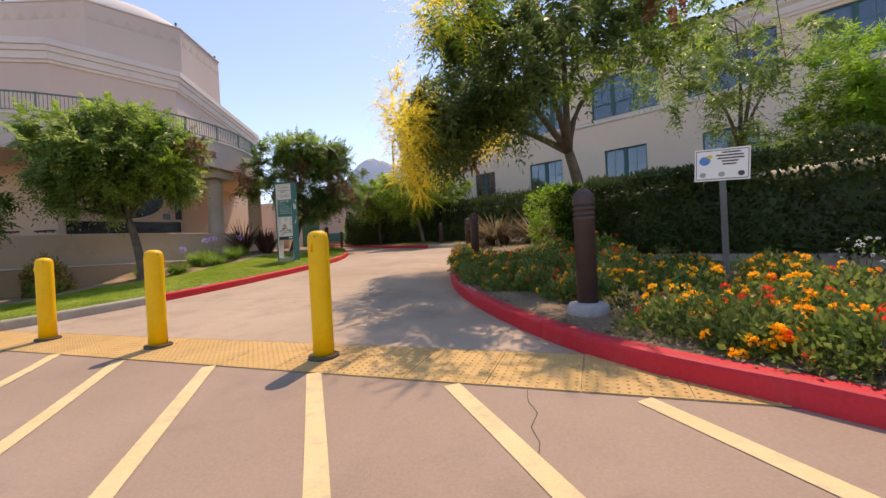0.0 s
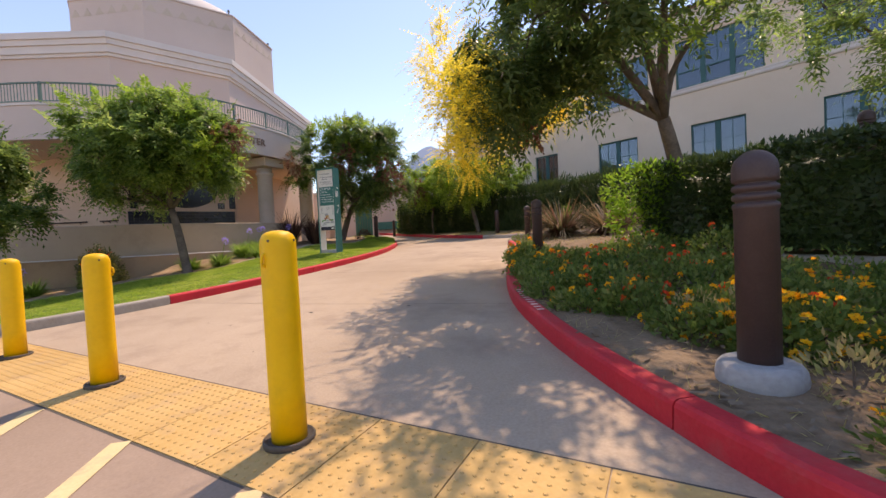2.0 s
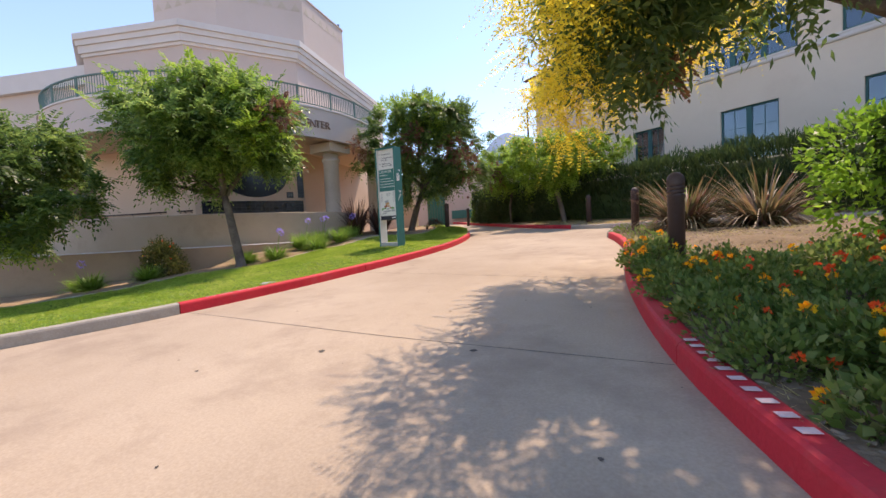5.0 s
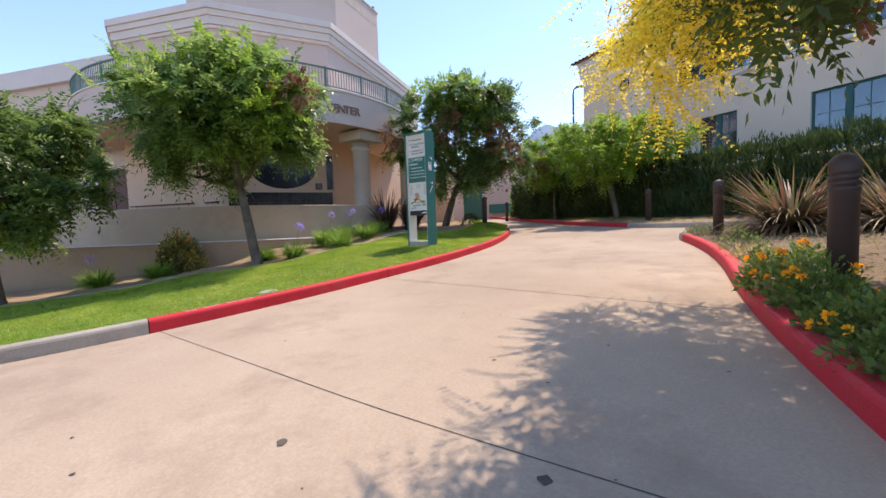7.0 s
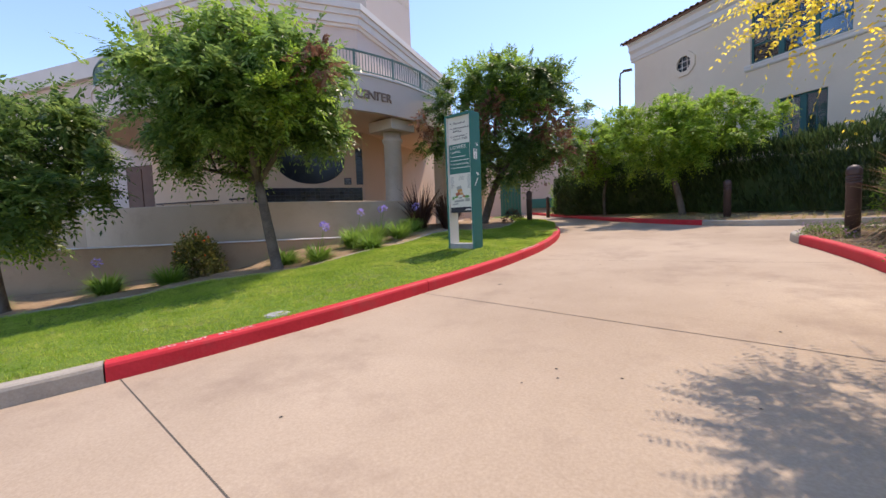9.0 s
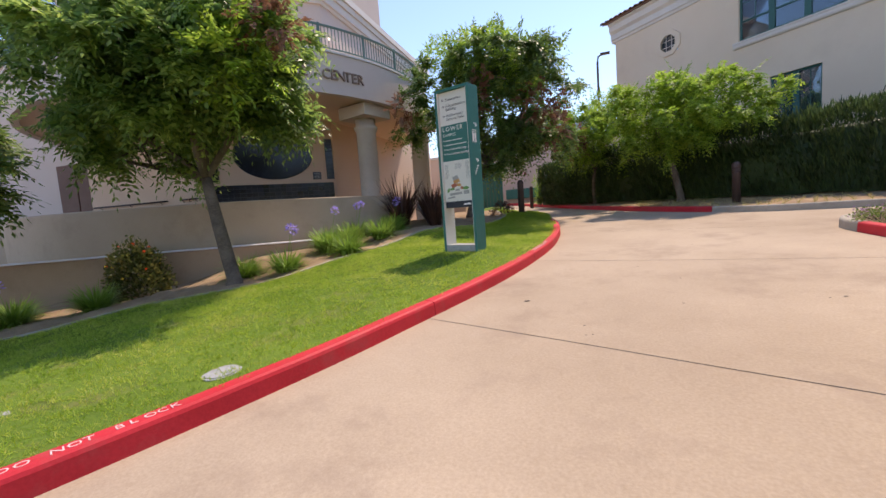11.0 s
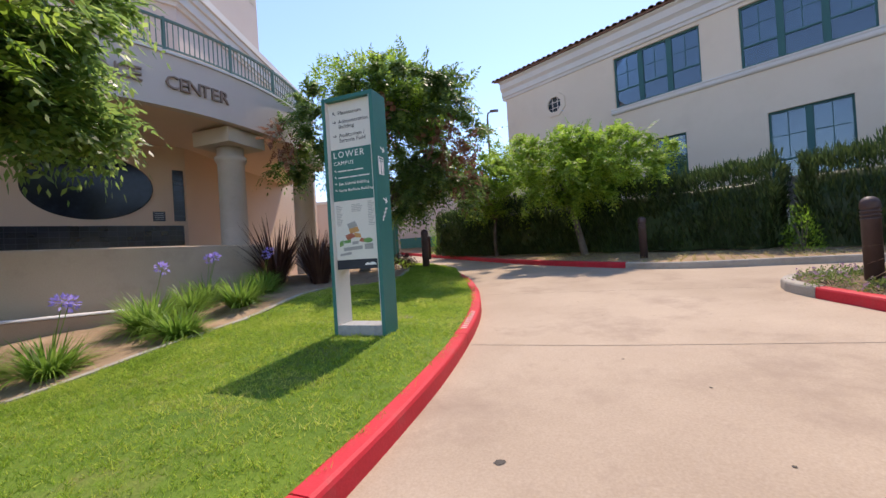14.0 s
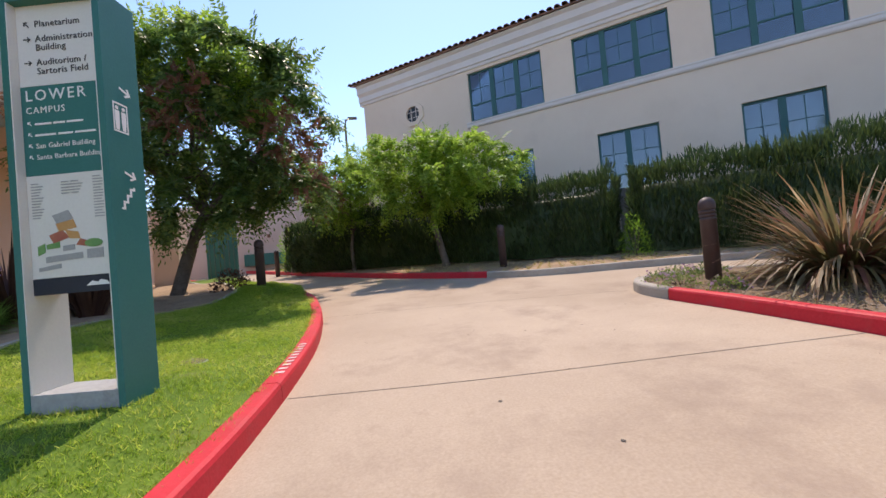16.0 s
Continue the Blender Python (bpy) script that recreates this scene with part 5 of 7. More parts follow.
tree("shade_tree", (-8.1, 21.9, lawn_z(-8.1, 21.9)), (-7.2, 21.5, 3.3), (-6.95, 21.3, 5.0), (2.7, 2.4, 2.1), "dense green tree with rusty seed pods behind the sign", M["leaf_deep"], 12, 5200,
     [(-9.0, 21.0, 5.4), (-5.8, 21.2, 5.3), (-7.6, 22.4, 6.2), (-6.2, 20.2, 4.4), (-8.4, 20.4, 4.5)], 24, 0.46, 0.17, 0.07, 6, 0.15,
     # paler leaves over the top carry the sunlight in their colour
     [("lit_and_yellowing_shoots", M["leaf_bright"], [(-7.2, 20.6, 6.7, 1.6, 1.4, 0.4), (-6.0, 20.3, 6.0, 1.3, 1.0, 0.6)], 750, "pale outer leaves with sunlight put into their colour", 0.42, 0.15, 0.055),
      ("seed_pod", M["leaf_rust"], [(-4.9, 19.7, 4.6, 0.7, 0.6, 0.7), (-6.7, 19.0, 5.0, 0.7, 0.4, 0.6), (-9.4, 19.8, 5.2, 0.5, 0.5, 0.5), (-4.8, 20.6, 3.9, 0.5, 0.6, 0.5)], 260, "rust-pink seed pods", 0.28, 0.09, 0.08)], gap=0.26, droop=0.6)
tree("young_tree", (-1.1, 23.7, far_z(-1.1, 23.7)), (-1.5, 23.6, 3.2), (-0.95, 23.2, 4.3), (2.3, 1.9, 1.35), "bright green spreading tree in front of the hedge", M["leaf_bright"], 21, 4200,
     [(-2.2, 23.0, 4.3), (-0.2, 23.2, 4.4), (-1.2, 24.0, 4.8), (0.5, 22.8, 4.1)], 26, 0.4, 0.15, 0.062, 5, 0.11, gap=0.2)
tree("young_tree", (-4.05, 26.65, far_z(-4.05, 26.65)), (-4.0, 26.6, 3.0), (-3.9, 26.2, 4.45), (2.0, 1.7, 1.6), "small green tree with rusty pods by the kerb", M["leaf_bright"], 22, 2500,
     [(-4.9, 26.2, 3.9), (-3.2, 26.4, 4.2), (-4.0, 25.6, 4.4)], 20, 0.46, 0.16, 0.06, 4, 0.07,
     [("seed_pod", M["leaf_rust"], [(-4.8, 25.0, 4.0, 0.8, 0.4, 0.7)], 90, "rust-brown seed pods", 0.26, 0.09, 0.08)], gap=0.14)
T3_BLOBS = [(0.75, 7.1, 4.6, 0.8, 0.8, 0.6), (0.35, 8.2, 4.4, 0.7, 0.8, 0.7), (1.8, 7.5, 5.1, 1.1, 1.0, 0.8), (1.8, 6.6, 5.0, 0.6, 0.6, 0.5), (2.7, 7.5, 5.6, 1.1, 1.0, 0.7), (0.75, 9.1, 4.7, 0.7, 0.8, 0.6), (1.6, 9.3, 5.3, 1.1, 1.1, 0.8), (3.1, 9.0, 5.9, 1.2, 1.1, 0.7), (4.3, 8.6, 5.6, 1.0, 0.9, 0.6), (0.6, 7.6, 5.5, 0.8, 0.8, 0.6), (3.8, 7.2, 5.6, 0.9, 0.7, 0.5), (2.4, 6.3, 5.6, 0.7, 0.6, 0.5), (5.2, 9.4, 5.9, 0.9, 0.9, 0.6), (1.45, 8.7, 4.1, 0.4, 0.5, 0.3), (-0.05, 7.7, 3.75, 0.5, 0.6, 0.5), (-0.05, 9.0, 3.7, 0.6, 0.7, 0.65), (1.0, 8.4, 4.0, 0.7, 0.7, 0.5), (1.4, 7.3, 4.3, 0.6, 0.6, 0.45)]
tree("golden_rain_tree", (3.65, 9.8, bed_z(3.65, 9.8)), (3.05, 9.45, 3.25), (1.5, 8.0, 5.0), (3.0, 2.4, 1.8), "large leaning tree with dark leaves and hanging golden blossom", M["leaf_dark"], 31, 3300,
     [(0.6, 8.9, 4.0), (1.6, 8.2, 4.9), (3.6, 8.8, 5.5), (0.8, 7.2, 4.7), (4.6, 9.2, 5.4), (2.4, 7.4, 5.5)], 0, 0.52, 0.18, 0.062, 6, 0.14,
     [("blossom", M["leaf_yellow"], [(-0.5, 6.9, 3.3, 0.3, 0.4, 0.45), (-0.6, 7.7, 3.5, 0.4, 0.6, 0.65), (-0.6, 8.8, 3.35, 0.5, 0.7, 0.75), (-0.45, 9.5, 2.95, 0.45, 0.5, 0.6), (0.3, 6.1, 4.6, 0.5, 0.4, 0.25), (1.0, 6.0, 5.3, 0.7, 0.4, 0.25), (0.3, 7.0, 5.4, 0.5, 0.5, 0.35), (-0.4, 9.4, 4.2, 0.5, 0.6, 0.5), (2.0, 5.8, 5.5, 0.6, 0.4, 0.25), (-0.8, 8.3, 4.2, 0.4, 0.6, 0.6)], 1500, "golden-yellow blossom sprays", 0.42, 0.046, 0.026),
      ("blossom", M["leaf_yellow"], [(-0.7, 10.3, 3.15, 0.5, 0.6, 0.55), (-0.25, 10.7, 3.6, 0.7, 0.7, 0.6), (0.5, 10.8, 3.9, 0.8, 0.7, 0.55), (1.3, 10.6, 4.2, 0.8, 0.7, 0.5), (-0.35, 10.0, 4.1, 0.6, 0.6, 0.5), (0.3, 10.2, 4.5, 0.7, 0.6, 0.4)], 2900, "dense golden blossom over the drive", 0.42, 0.048, 0.028),
      ("seed_pod", M["leaf_rust"], [(0.7, 9.6, 3.3, 0.25, 0.3, 0.35), (3.9, 6.6, 5.1, 0.4, 0.3, 0.25)], 70, "rust-red seed pods", 0.24, 0.09, 0.08),
      ("hanging_foliage", M["leaf_dark"], [(0.05, 8.5, 3.55, 0.5, 0.6, 0.55), (0.5, 8.6, 3.8, 0.6, 0.6, 0.5), (0.2, 9.2, 3.3, 0.45, 0.5, 0.45), (1.0, 8.8, 4.2, 0.6, 0.6, 0.45), (1.7, 9.0, 3.75, 0.3, 0.35, 0.3)], 520, "", 0.5, 0.17, 0.06),
      # bright green sprays here are painted sunlight on the dark crown
      ("lit_and_yellowing_shoots", M["leaf_bright"], [(2.9, 8.4, 4.7, 0.7, 0.6, 0.4), (1.4, 9.8, 4.2, 0.5, 0.5, 0.4), (4.6, 8.2, 5.3, 0.8, 0.6, 0.5), (0.5, 6.4, 4.9, 0.6, 0.5, 0.4)], 260, "green outer leaves with sunlight put into their colour", 0.45, 0.17, 0.055),
      ("blossom", M["leaf_yellow"], [(-0.4, 6.8, 3.6, 0.35, 0.6, 0.7), (-0.35, 8.3, 3.7, 0.4, 0.7, 0.9), (-0.2, 9.2, 3.4, 0.4, 0.5, 0.7), (0.2, 6.4, 4.9, 0.7, 0.6, 0.5), (1.2, 6.2, 5.5, 0.9, 0.6, 0.4)], 380, "wispy golden blossom sprays", 0.55, 0.042, 0.024)],
     0.46, T3_BLOBS, 0.8, "", 34)
tree("slender_tree", (8.0, 10.6, bed_z(8.0, 10.6)), (7.9, 10.6, 3.2), (7.4, 10.2, 5.6), (2.6, 2.0, 2.0), "slender several-stemmed tree with light green airy leaves", M["leaf_tree"], 41, 1500,
     [(6.2, 10.2, 5.2), (7.7, 10.3, 6.6), (8.6, 10.8, 6.8), (9.6, 10.6, 6.0)], 20, 0.44, 0.15, 0.05, 4, 0.09, gap=0.24)
tree("evergreen_shrub_tree", (9.2, 8.3, bed_z(9.2, 8.3)), (9.2, 8.3, 1.9), (9.1, 8.0, 3.3), (2.1, 1.9, 1.5), "bushy evergreen with stiff yellow-green tufts behind the hedge", M["leaf_hedge_lit"], 42, 2600,
     [(8.2, 7.8, 3.4), (10.0, 8.2, 3.6), (9.2, 8.2, 4.3)], 22, 0.32, 0.16, 0.04, 4, 0.08,
     [("inner_foliage", M["leaf_tree"], [(9.1, 8.0, 3.1, 1.8, 1.6, 1.2)], 2600, "", 0.32, 0.16, 0.04)], droop=0.1)


# ---- hedges ----
def hedge(name, line, width, z0f, z1, label, mat_name, seed, dens, leaf, tall=0.0, z_dip=0.12, extra=None):
    """A clipped hedge along a plan line: a ragged dark core and a skin of leaves."""
    rg = np.random.default_rng(seed)
    line = np.array(line, float)
    segs = np.linalg.norm(np.diff(line, axis=0), axis=1)
    total = segs.sum()
    c0 = line.mean(axis=0)
    t = thing(name, c0[0], c0[1], z0f(*c0), label, "hedge")
    org = np.array([c0[0], c0[1], z0f(*c0)])
    cum = np.r_[0, np.cumsum(segs)]

    def at(s):
        x, y = np.interp(s, cum, line[:, 0]), np.interp(s, cum, line[:, 1])
        i = np.clip(np.searchsorted(cum, s, side="right") - 1, 0, len(segs) - 1)
        d = (line[i + 1] - line[i]) / segs[i][:, None]
        return np.stack([x, y], axis=1), d

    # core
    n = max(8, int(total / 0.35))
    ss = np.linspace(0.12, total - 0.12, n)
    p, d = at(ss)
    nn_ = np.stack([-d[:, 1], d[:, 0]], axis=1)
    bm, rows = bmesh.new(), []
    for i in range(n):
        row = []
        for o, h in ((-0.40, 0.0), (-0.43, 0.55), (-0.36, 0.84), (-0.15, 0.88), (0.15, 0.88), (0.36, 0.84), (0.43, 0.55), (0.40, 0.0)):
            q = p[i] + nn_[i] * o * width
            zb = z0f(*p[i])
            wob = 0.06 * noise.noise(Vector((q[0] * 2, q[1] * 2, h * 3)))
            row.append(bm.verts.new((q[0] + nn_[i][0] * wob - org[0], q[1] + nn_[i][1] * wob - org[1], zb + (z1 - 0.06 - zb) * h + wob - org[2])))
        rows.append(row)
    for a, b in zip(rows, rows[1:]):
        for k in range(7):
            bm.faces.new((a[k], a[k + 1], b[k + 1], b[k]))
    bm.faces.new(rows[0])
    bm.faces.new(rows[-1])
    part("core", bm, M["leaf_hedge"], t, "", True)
    # skin
    h = z1 - z0f(*c0)
    area = total * (2 * h + width) + 2 * width * h
    cnt = int(area * dens)
    s = rg.uniform(0, total, cnt)
    u = rg.uniform(0, 2 * h + width, cnt)
    endf = rg.uniform(0, 1, cnt) < (2 * width * h) / area
    s = np.where(endf, np.where(rg.uniform(0, 1, cnt) < 0.5, 0, total), s)
    p, d = at(s)
    nn_ = np.stack([-d[:, 1], d[:, 0]], axis=1)
    side_a, side_b = u < h, u > h + width
    off = np.where(side_a, -width / 2, np.where(side_b, width / 2, u - h - width / 2))
    zz = np.where(side_a, u / h, np.where(side_b, (u - h - width) / h, 1.0))
    off = np.where(endf, rg.uniform(-0.5, 0.5, cnt) * width, off)
    zz = np.where(endf, rg.uniform(0, 1, cnt), zz)
    zb = np.array([z0f(*q) for q in p])
    wob = np.array([noise.noise(Vector((q[0] * 0.9 + 5, q[1] * 0.9, z * 1.5 + seed))) + 0.6 * noise.noise(Vector((q[0] * 3.1, q[1] * 3.1, z * 4))) for q, z in zip(p, zz)])
    norm = np.where((side_a | side_b | endf)[:, None], np.c_[nn_ * np.sign(off)[:, None], np.zeros(cnt)], np.array([0, 0, 1.0]))
    norm = np.where(endf[:, None], np.c_[d * np.where(s > total / 2, 1, -1)[:, None], np.zeros(cnt)], norm)
    pos = np.c_[p + nn_ * off[:, None], zb + (z1 - zb) * zz] + norm * (wob * z_dip + rg.uniform(-0.12, 0.03, cnt))[:, None]
    if tall:
        way = unit(norm * 0.35 + np.array([0, 0, 1.0]) + rg.normal(0, 0.25, (cnt, 3)))
        pos[:, 2] += np.where(zz > 0.99, rg.uniform(-0.1, tall, cnt) * (0.5 + np.abs(wob)), 0)
    else:
        way = unit(norm + rg.normal(0, 0.6, (cnt, 3)))
    sd = unit(np.cross(way, rg.normal(0, 1, (cnt, 3))))
    k = leaf[0] * rg.uniform(0.65, 1.3, cnt)
    quads_mesh("leaves", leaf_quads(pos - org, way, sd, k, k * leaf[1]), 4, M[mat_name], t)
    if extra:
        bl, count, mn, plabel = extra
        pos, dd = shell_points(rg, bl, count, 0.6)
        way = unit(dd + rg.normal(0, 0.5, dd.shape))
        k = leaf[0] * 1.1 * rg.uniform(0.7, 1.3, len(pos))
        quads_mesh("young_leaves", leaf_quads(pos - org, way, unit(np.cross(way, rg.normal(0, 1, way.shape))), k, k * leaf[1]), 4, M[mn], t, plabel)
    return t


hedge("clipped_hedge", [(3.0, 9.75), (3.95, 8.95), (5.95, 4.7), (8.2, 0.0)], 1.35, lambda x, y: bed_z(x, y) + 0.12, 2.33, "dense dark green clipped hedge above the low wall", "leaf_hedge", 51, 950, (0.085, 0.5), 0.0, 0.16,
      # brighter leaf colour here stands in for sun on the hedge end
      ([(2.55, 9.4, 2.0, 0.6, 0.5, 0.5), (2.5, 9.3, 1.5, 0.5, 0.4, 0.5), (2.9, 9.3, 2.25, 0.5, 0.4, 0.22)], 1800, "leaf_hedge_lit", "hedge end leaves with sunlight put into their colour"))
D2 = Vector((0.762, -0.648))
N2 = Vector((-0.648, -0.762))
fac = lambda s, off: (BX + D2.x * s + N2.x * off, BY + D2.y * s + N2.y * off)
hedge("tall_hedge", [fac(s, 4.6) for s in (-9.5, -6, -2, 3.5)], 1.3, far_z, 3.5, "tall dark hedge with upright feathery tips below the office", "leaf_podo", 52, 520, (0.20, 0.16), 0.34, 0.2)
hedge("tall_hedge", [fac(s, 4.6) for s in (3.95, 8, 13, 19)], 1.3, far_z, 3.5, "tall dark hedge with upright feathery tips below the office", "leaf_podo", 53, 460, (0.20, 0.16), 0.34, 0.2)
px_, py_ = fac(3.72, 3.7)
pier2 = thing("utility_pillar", px_, py_, far_z(px_, py_), "pale grey pillar in the gap of the hedge", "pillar", BROT)
part("body", box_bm(-0.17, -0.16, -0.1, 0.17, 0.16, 1.75, 0.02), M["footing"], pier2)
part("cap", box_bm(-0.19, -0.18, 1.752, 0.19, 0.18, 1.82, 0.01), M["footing"], pier2)

# low wall in front of the clipped hedge
lw = smooth_line([(3.3, 9.05), (3.5, 8.75), (4.4, 6.7), (5.35, 4.6), (7.6, -0.2)], 0.4)
wall_line("wall_bed", lw, 0.86, 0.14, 0.6, "low pale concrete wall behind the flowers", M["kerb_grey"])


# ---- bollards ----
def yellow_bollard(x, y, hook, h=1.086):
    t = thing("yellow_bollard", x, y, gz(x, y), "thick yellow-painted steel bollard with a domed top", "bollard", hook, "row of yellow bollards")
    part("post", lathe_bm([(0.093, 0.0)] + [(0.093, z) for z in (0.3, 0.7, h - 0.086)] + [(0.090, h - 0.051), (0.078, h - 0.024), (0.055, h - 0.008), (0.025, h - 0.001), (0, h)], 32), M["yellow"], t, "", True)
    part("collar", lathe_bm([(0.094, 0.001), (0.135, 0.001), (0.137, 0.03), (0.128, 0.038), (0.124, 0.03), (0.094, 0.022)], 28), M["joint"], t, "dark worn sleeve at the foot", True)
    part("eye", tube_bm([(0.09 + 0.018 * math.sin(a), 0, h - 0.156 + 0.032 * math.cos(a)) for a in np.linspace(0, math.pi, 9)], [0.008] * 9, 7), M["yellow"], t, "small welded chain eye", True)
    for a in (20, 110, 200, 290):
        part("bolt_hole", lathe_bm([(0.007, 0), (0.007, 0.003), (0, 0.003)], 10), M["joint"], t).matrix_local = pose(0.0915 * math.cos(radians(a)), 0.0915 * math.sin(radians(a)), h - 0.056, 0, 85, a)
    return t


for x, y, hk, h in ((-1.125, 3.655, 250, 1.15), (-3.22, 4.50, 40, 1.086), (-5.25, 5.32, 200, 1.086), (-7.3, 6.1, 60, 1.086)):
    yellow_bollard(x, y, hk, h)


def bollard_light(x, y, z, top, label, footing=False):
    h = top - z
    t = thing("bollard_light", x, y, z, label, "bollard", 0, "brown path bollards")
    prof = [(0.098, -0.12), (0.098, h - 0.315)]
    for k in range(3):
        zz = h - 0.31 + 0.048 * k
        prof += [(0.102, zz), (0.104, zz + 0.012), (0.104, zz + 0.022), (0.098, zz + 0.030), (0.088, zz + 0.034), (0.088, zz + 0.044)]
    prof += [(0.102, h - 0.165), (0.104, h - 0.15), (0.103, h - 0.11)] + [(0.103 * math.cos(a), h - 0.105 + 0.105 * math.sin(a)) for a in np.linspace(0.2, math.pi / 2 - 0.12, 7)] + [(0, h)]
    part("post", lathe_bm(prof, 28), M["brown_metal"], t, "", True)
    if footing:
        part("footing", lathe_bm([(0.20, -0.15), (0.205, 0.0), (0.195, 0.05), (0.175, 0.075), (0.10, 0.08)], 22), M["footing"], t, "rough grey concrete footing", True)
    return t


bollard_light(1.40, 3.98, bed_z(1.40, 3.98) + 0.02, 1.70, "dark brown domed bollard light on a concrete footing", True)
bollard_light(0.78, 9.70, bed_z(0.78, 9.70), 1.97, "dark brown domed bollard light among flowers")
bollard_light(1.00, 15.70, bed_z(1.00, 15.70), 2.25, "dark brown domed bollard light in the island bed")
bollard_light(-0.06, 21.15, far_z(-0.06, 21.15), 2.48, "dark brown domed bollard light before the tall hedge")
bollard_light(-5.93, 20.80, lawn_z(-5.93, 20.80), 2.53, "dark brown domed bollard light on the lawn corner")
bollard_light(-7.6, 30.5, gz(-7.6, 30.5), 2.75, "dark brown domed bollard light far down the drive")
bollard_light(5.7, 8.75, bed_z(5.7, 8.75), 2.95, "dark brown domed post behind the clipped hedge")


# ---- wayfinding sign on the lawn ----
SIGN_ROT = math.degrees(math.atan2(-0.135, 0.645))
sgn = thing("wayfinding_sign", -5.40, 14.17, 1.0, "tall teal and white campus map sign standing on grass", "sign", SIGN_ROT)
hw, dp = 0.335, 0.30
part("side_panel", box_bm(-hw, -0.15, -0.1, -hw + 0.045, 0.15, 2.72, 0.004), M["teal"], sgn)
part("side_panel", box_bm(hw - 0.045, -0.15, -0.1, hw, 0.15, 2.72, 0.004), M["teal"], sgn)
part("top_panel", box_bm(-hw + 0.046, -0.148, 2.675, hw - 0.046, 0.148, 2.718), M["teal"], sgn)
part("inner_lining", box_bm(-hw + 0.0455, -0.146, 0.10, -hw + 0.053, 0.146, 2.674), M["sign_white"], sgn, "off-white inner lining")
part("inner_lining", box_bm(hw - 0.053, -0.146, 0.10, hw - 0.0455, 0.146, 2.674), M["sign_white"], sgn, "off-white inner lining")
part("base", box_bm(-hw + 0.046, -0.148, -0.1, hw - 0.046, 0.148, 0.098, 0.004), M["footing"], sgn, "pale grey plinth")
fx0, fx1, fy = -hw + 0.054, hw - 0.054, -0.09
for z0, z1, mn, lb in ((2.13, 2.674, "sign_white", "off-white destination panel"), (1.53, 2.128, "teal", "teal campus panel"), (0.845, 1.528, "sign_white", "off-white campus map panel"), (0.735, 0.843, "sign_dark", "dark navy foot panel")):
    part("panel", box_bm(fx0, fy, z0, fx1, 0.09, z1), M[mn], sgn, lb)


def sign_text(body, x, z, size, mn, spacing=1.05):
    text_mesh("lettering", body, size, M[mn], sgn, Matrix.Translation((x, fy - 0.003, z)) @ pose(0, 0, 0, 90, 0, 0), 0.003, "", spacing)


def flat_poly(name, pts, mn, parent, m, d=0.003, label=""):
    bm = bmesh.new()
    a = [bm.verts.new((x, -d, z)) for x, z in pts]
    b = [bm.verts.new((x, 0, z)) for x, z in pts]
    bm.faces.new(a)
    bm.faces.new(b)
    for i in range(len(pts)):
        j = (i + 1) % len(pts)
        bm.faces.new((a[i], a[j], b[j], b[i]))
    bm.transform(m)
    return part(name, bm, M[mn], parent, label)


ARROW = [(-0.5, -0.07), (0.22, -0.07), (0.02, -0.27), (0.13, -0.36), (0.5, 0), (0.13, 0.36), (0.02, 0.27), (0.22, 0.07), (-0.5, 0.07)]


def arrow(x, z, size, deg, mn, m=None):
    c, s = math.cos(radians(deg)) * size, math.sin(radians(deg)) * size
    flat_poly("arrow", [(x + px * c - pz * s, z + px * s + pz * c) for px, pz in ARROW], mn, sgn, m or Matrix.Translation((0, fy - 0.002, 0)))


for body, z in (("Planetarium", 2.525), ("Administration", 2.425), ("Building", 2.365), ("Auditorium /", 2.265), ("Sartoris Field", 2.205)):
    sign_text(body, fx0 + 0.125, z, 0.062, "ink")
arrow(fx0 + 0.07, 2.545, 0.05, 135, "ink")
arrow(fx0 + 0.07, 2.445, 0.05, 0, "ink")
arrow(fx0 + 0.07, 2.285, 0.05, 0, "ink")
sign_text("LOWER", fx0 + 0.03, 2.03, 0.105, "white_ink", 1.25)
sign_text("CAMPUS", fx0 + 0.03, 1.945, 0.062, "white_ink", 1.2)
for k, (body, w) in enumerate((("", 0.33), ("", 0.41), ("San Gabriel Building", 0), ("Santa Barbara Building", 0))):
    z = 1.86 - 0.075 * k
    arrow(fx0 + 0.05, z + 0.018, 0.034, 135, "white_ink")
    if body:
        sign_text(body, fx0 + 0.085, z, 0.047, "white_ink")
    else:
        for a, b in ((0.0, 0.34), (0.38, 0.62), (0.66, 1.0)):
            flat_poly("word_bar", [(fx0 + 0.085 + w * a, z + 0.006), (fx0 + 0.085 + w * b, z + 0.006), (fx0 + 0.085 + w * b, z + 0.019), (fx0 + 0.085 + w * a, z + 0.019)], "white_ink", sgn, Matrix.Translation((0, fy - 0.001, 0)))
# campus map: key columns, coloured blocks and a green field
at_map = Matrix.Translation((0, fy - 0.001, 0))
for cx_, n_, z0 in ((fx0 + 0.03, 13, 1.47), (fx0 + 0.235, 5, 1.47), (fx0 + 0.30, 5, 1.47), (fx0 + 0.45, 15, 1.49)):
    for k in range(n_):
        wl_ = 0.05 + 0.03 * ((k * 7) % 4) / 3
        flat_poly("map_key_line", [(cx_, z0 - 0.019 * k), (cx_ + wl_, z0 - 0.019 * k), (cx_ + wl_, z0 - 0.019 * k + 0.007), (cx_, z0 - 0.019 * k + 0.007)], "ink_grey", sgn, at_map)
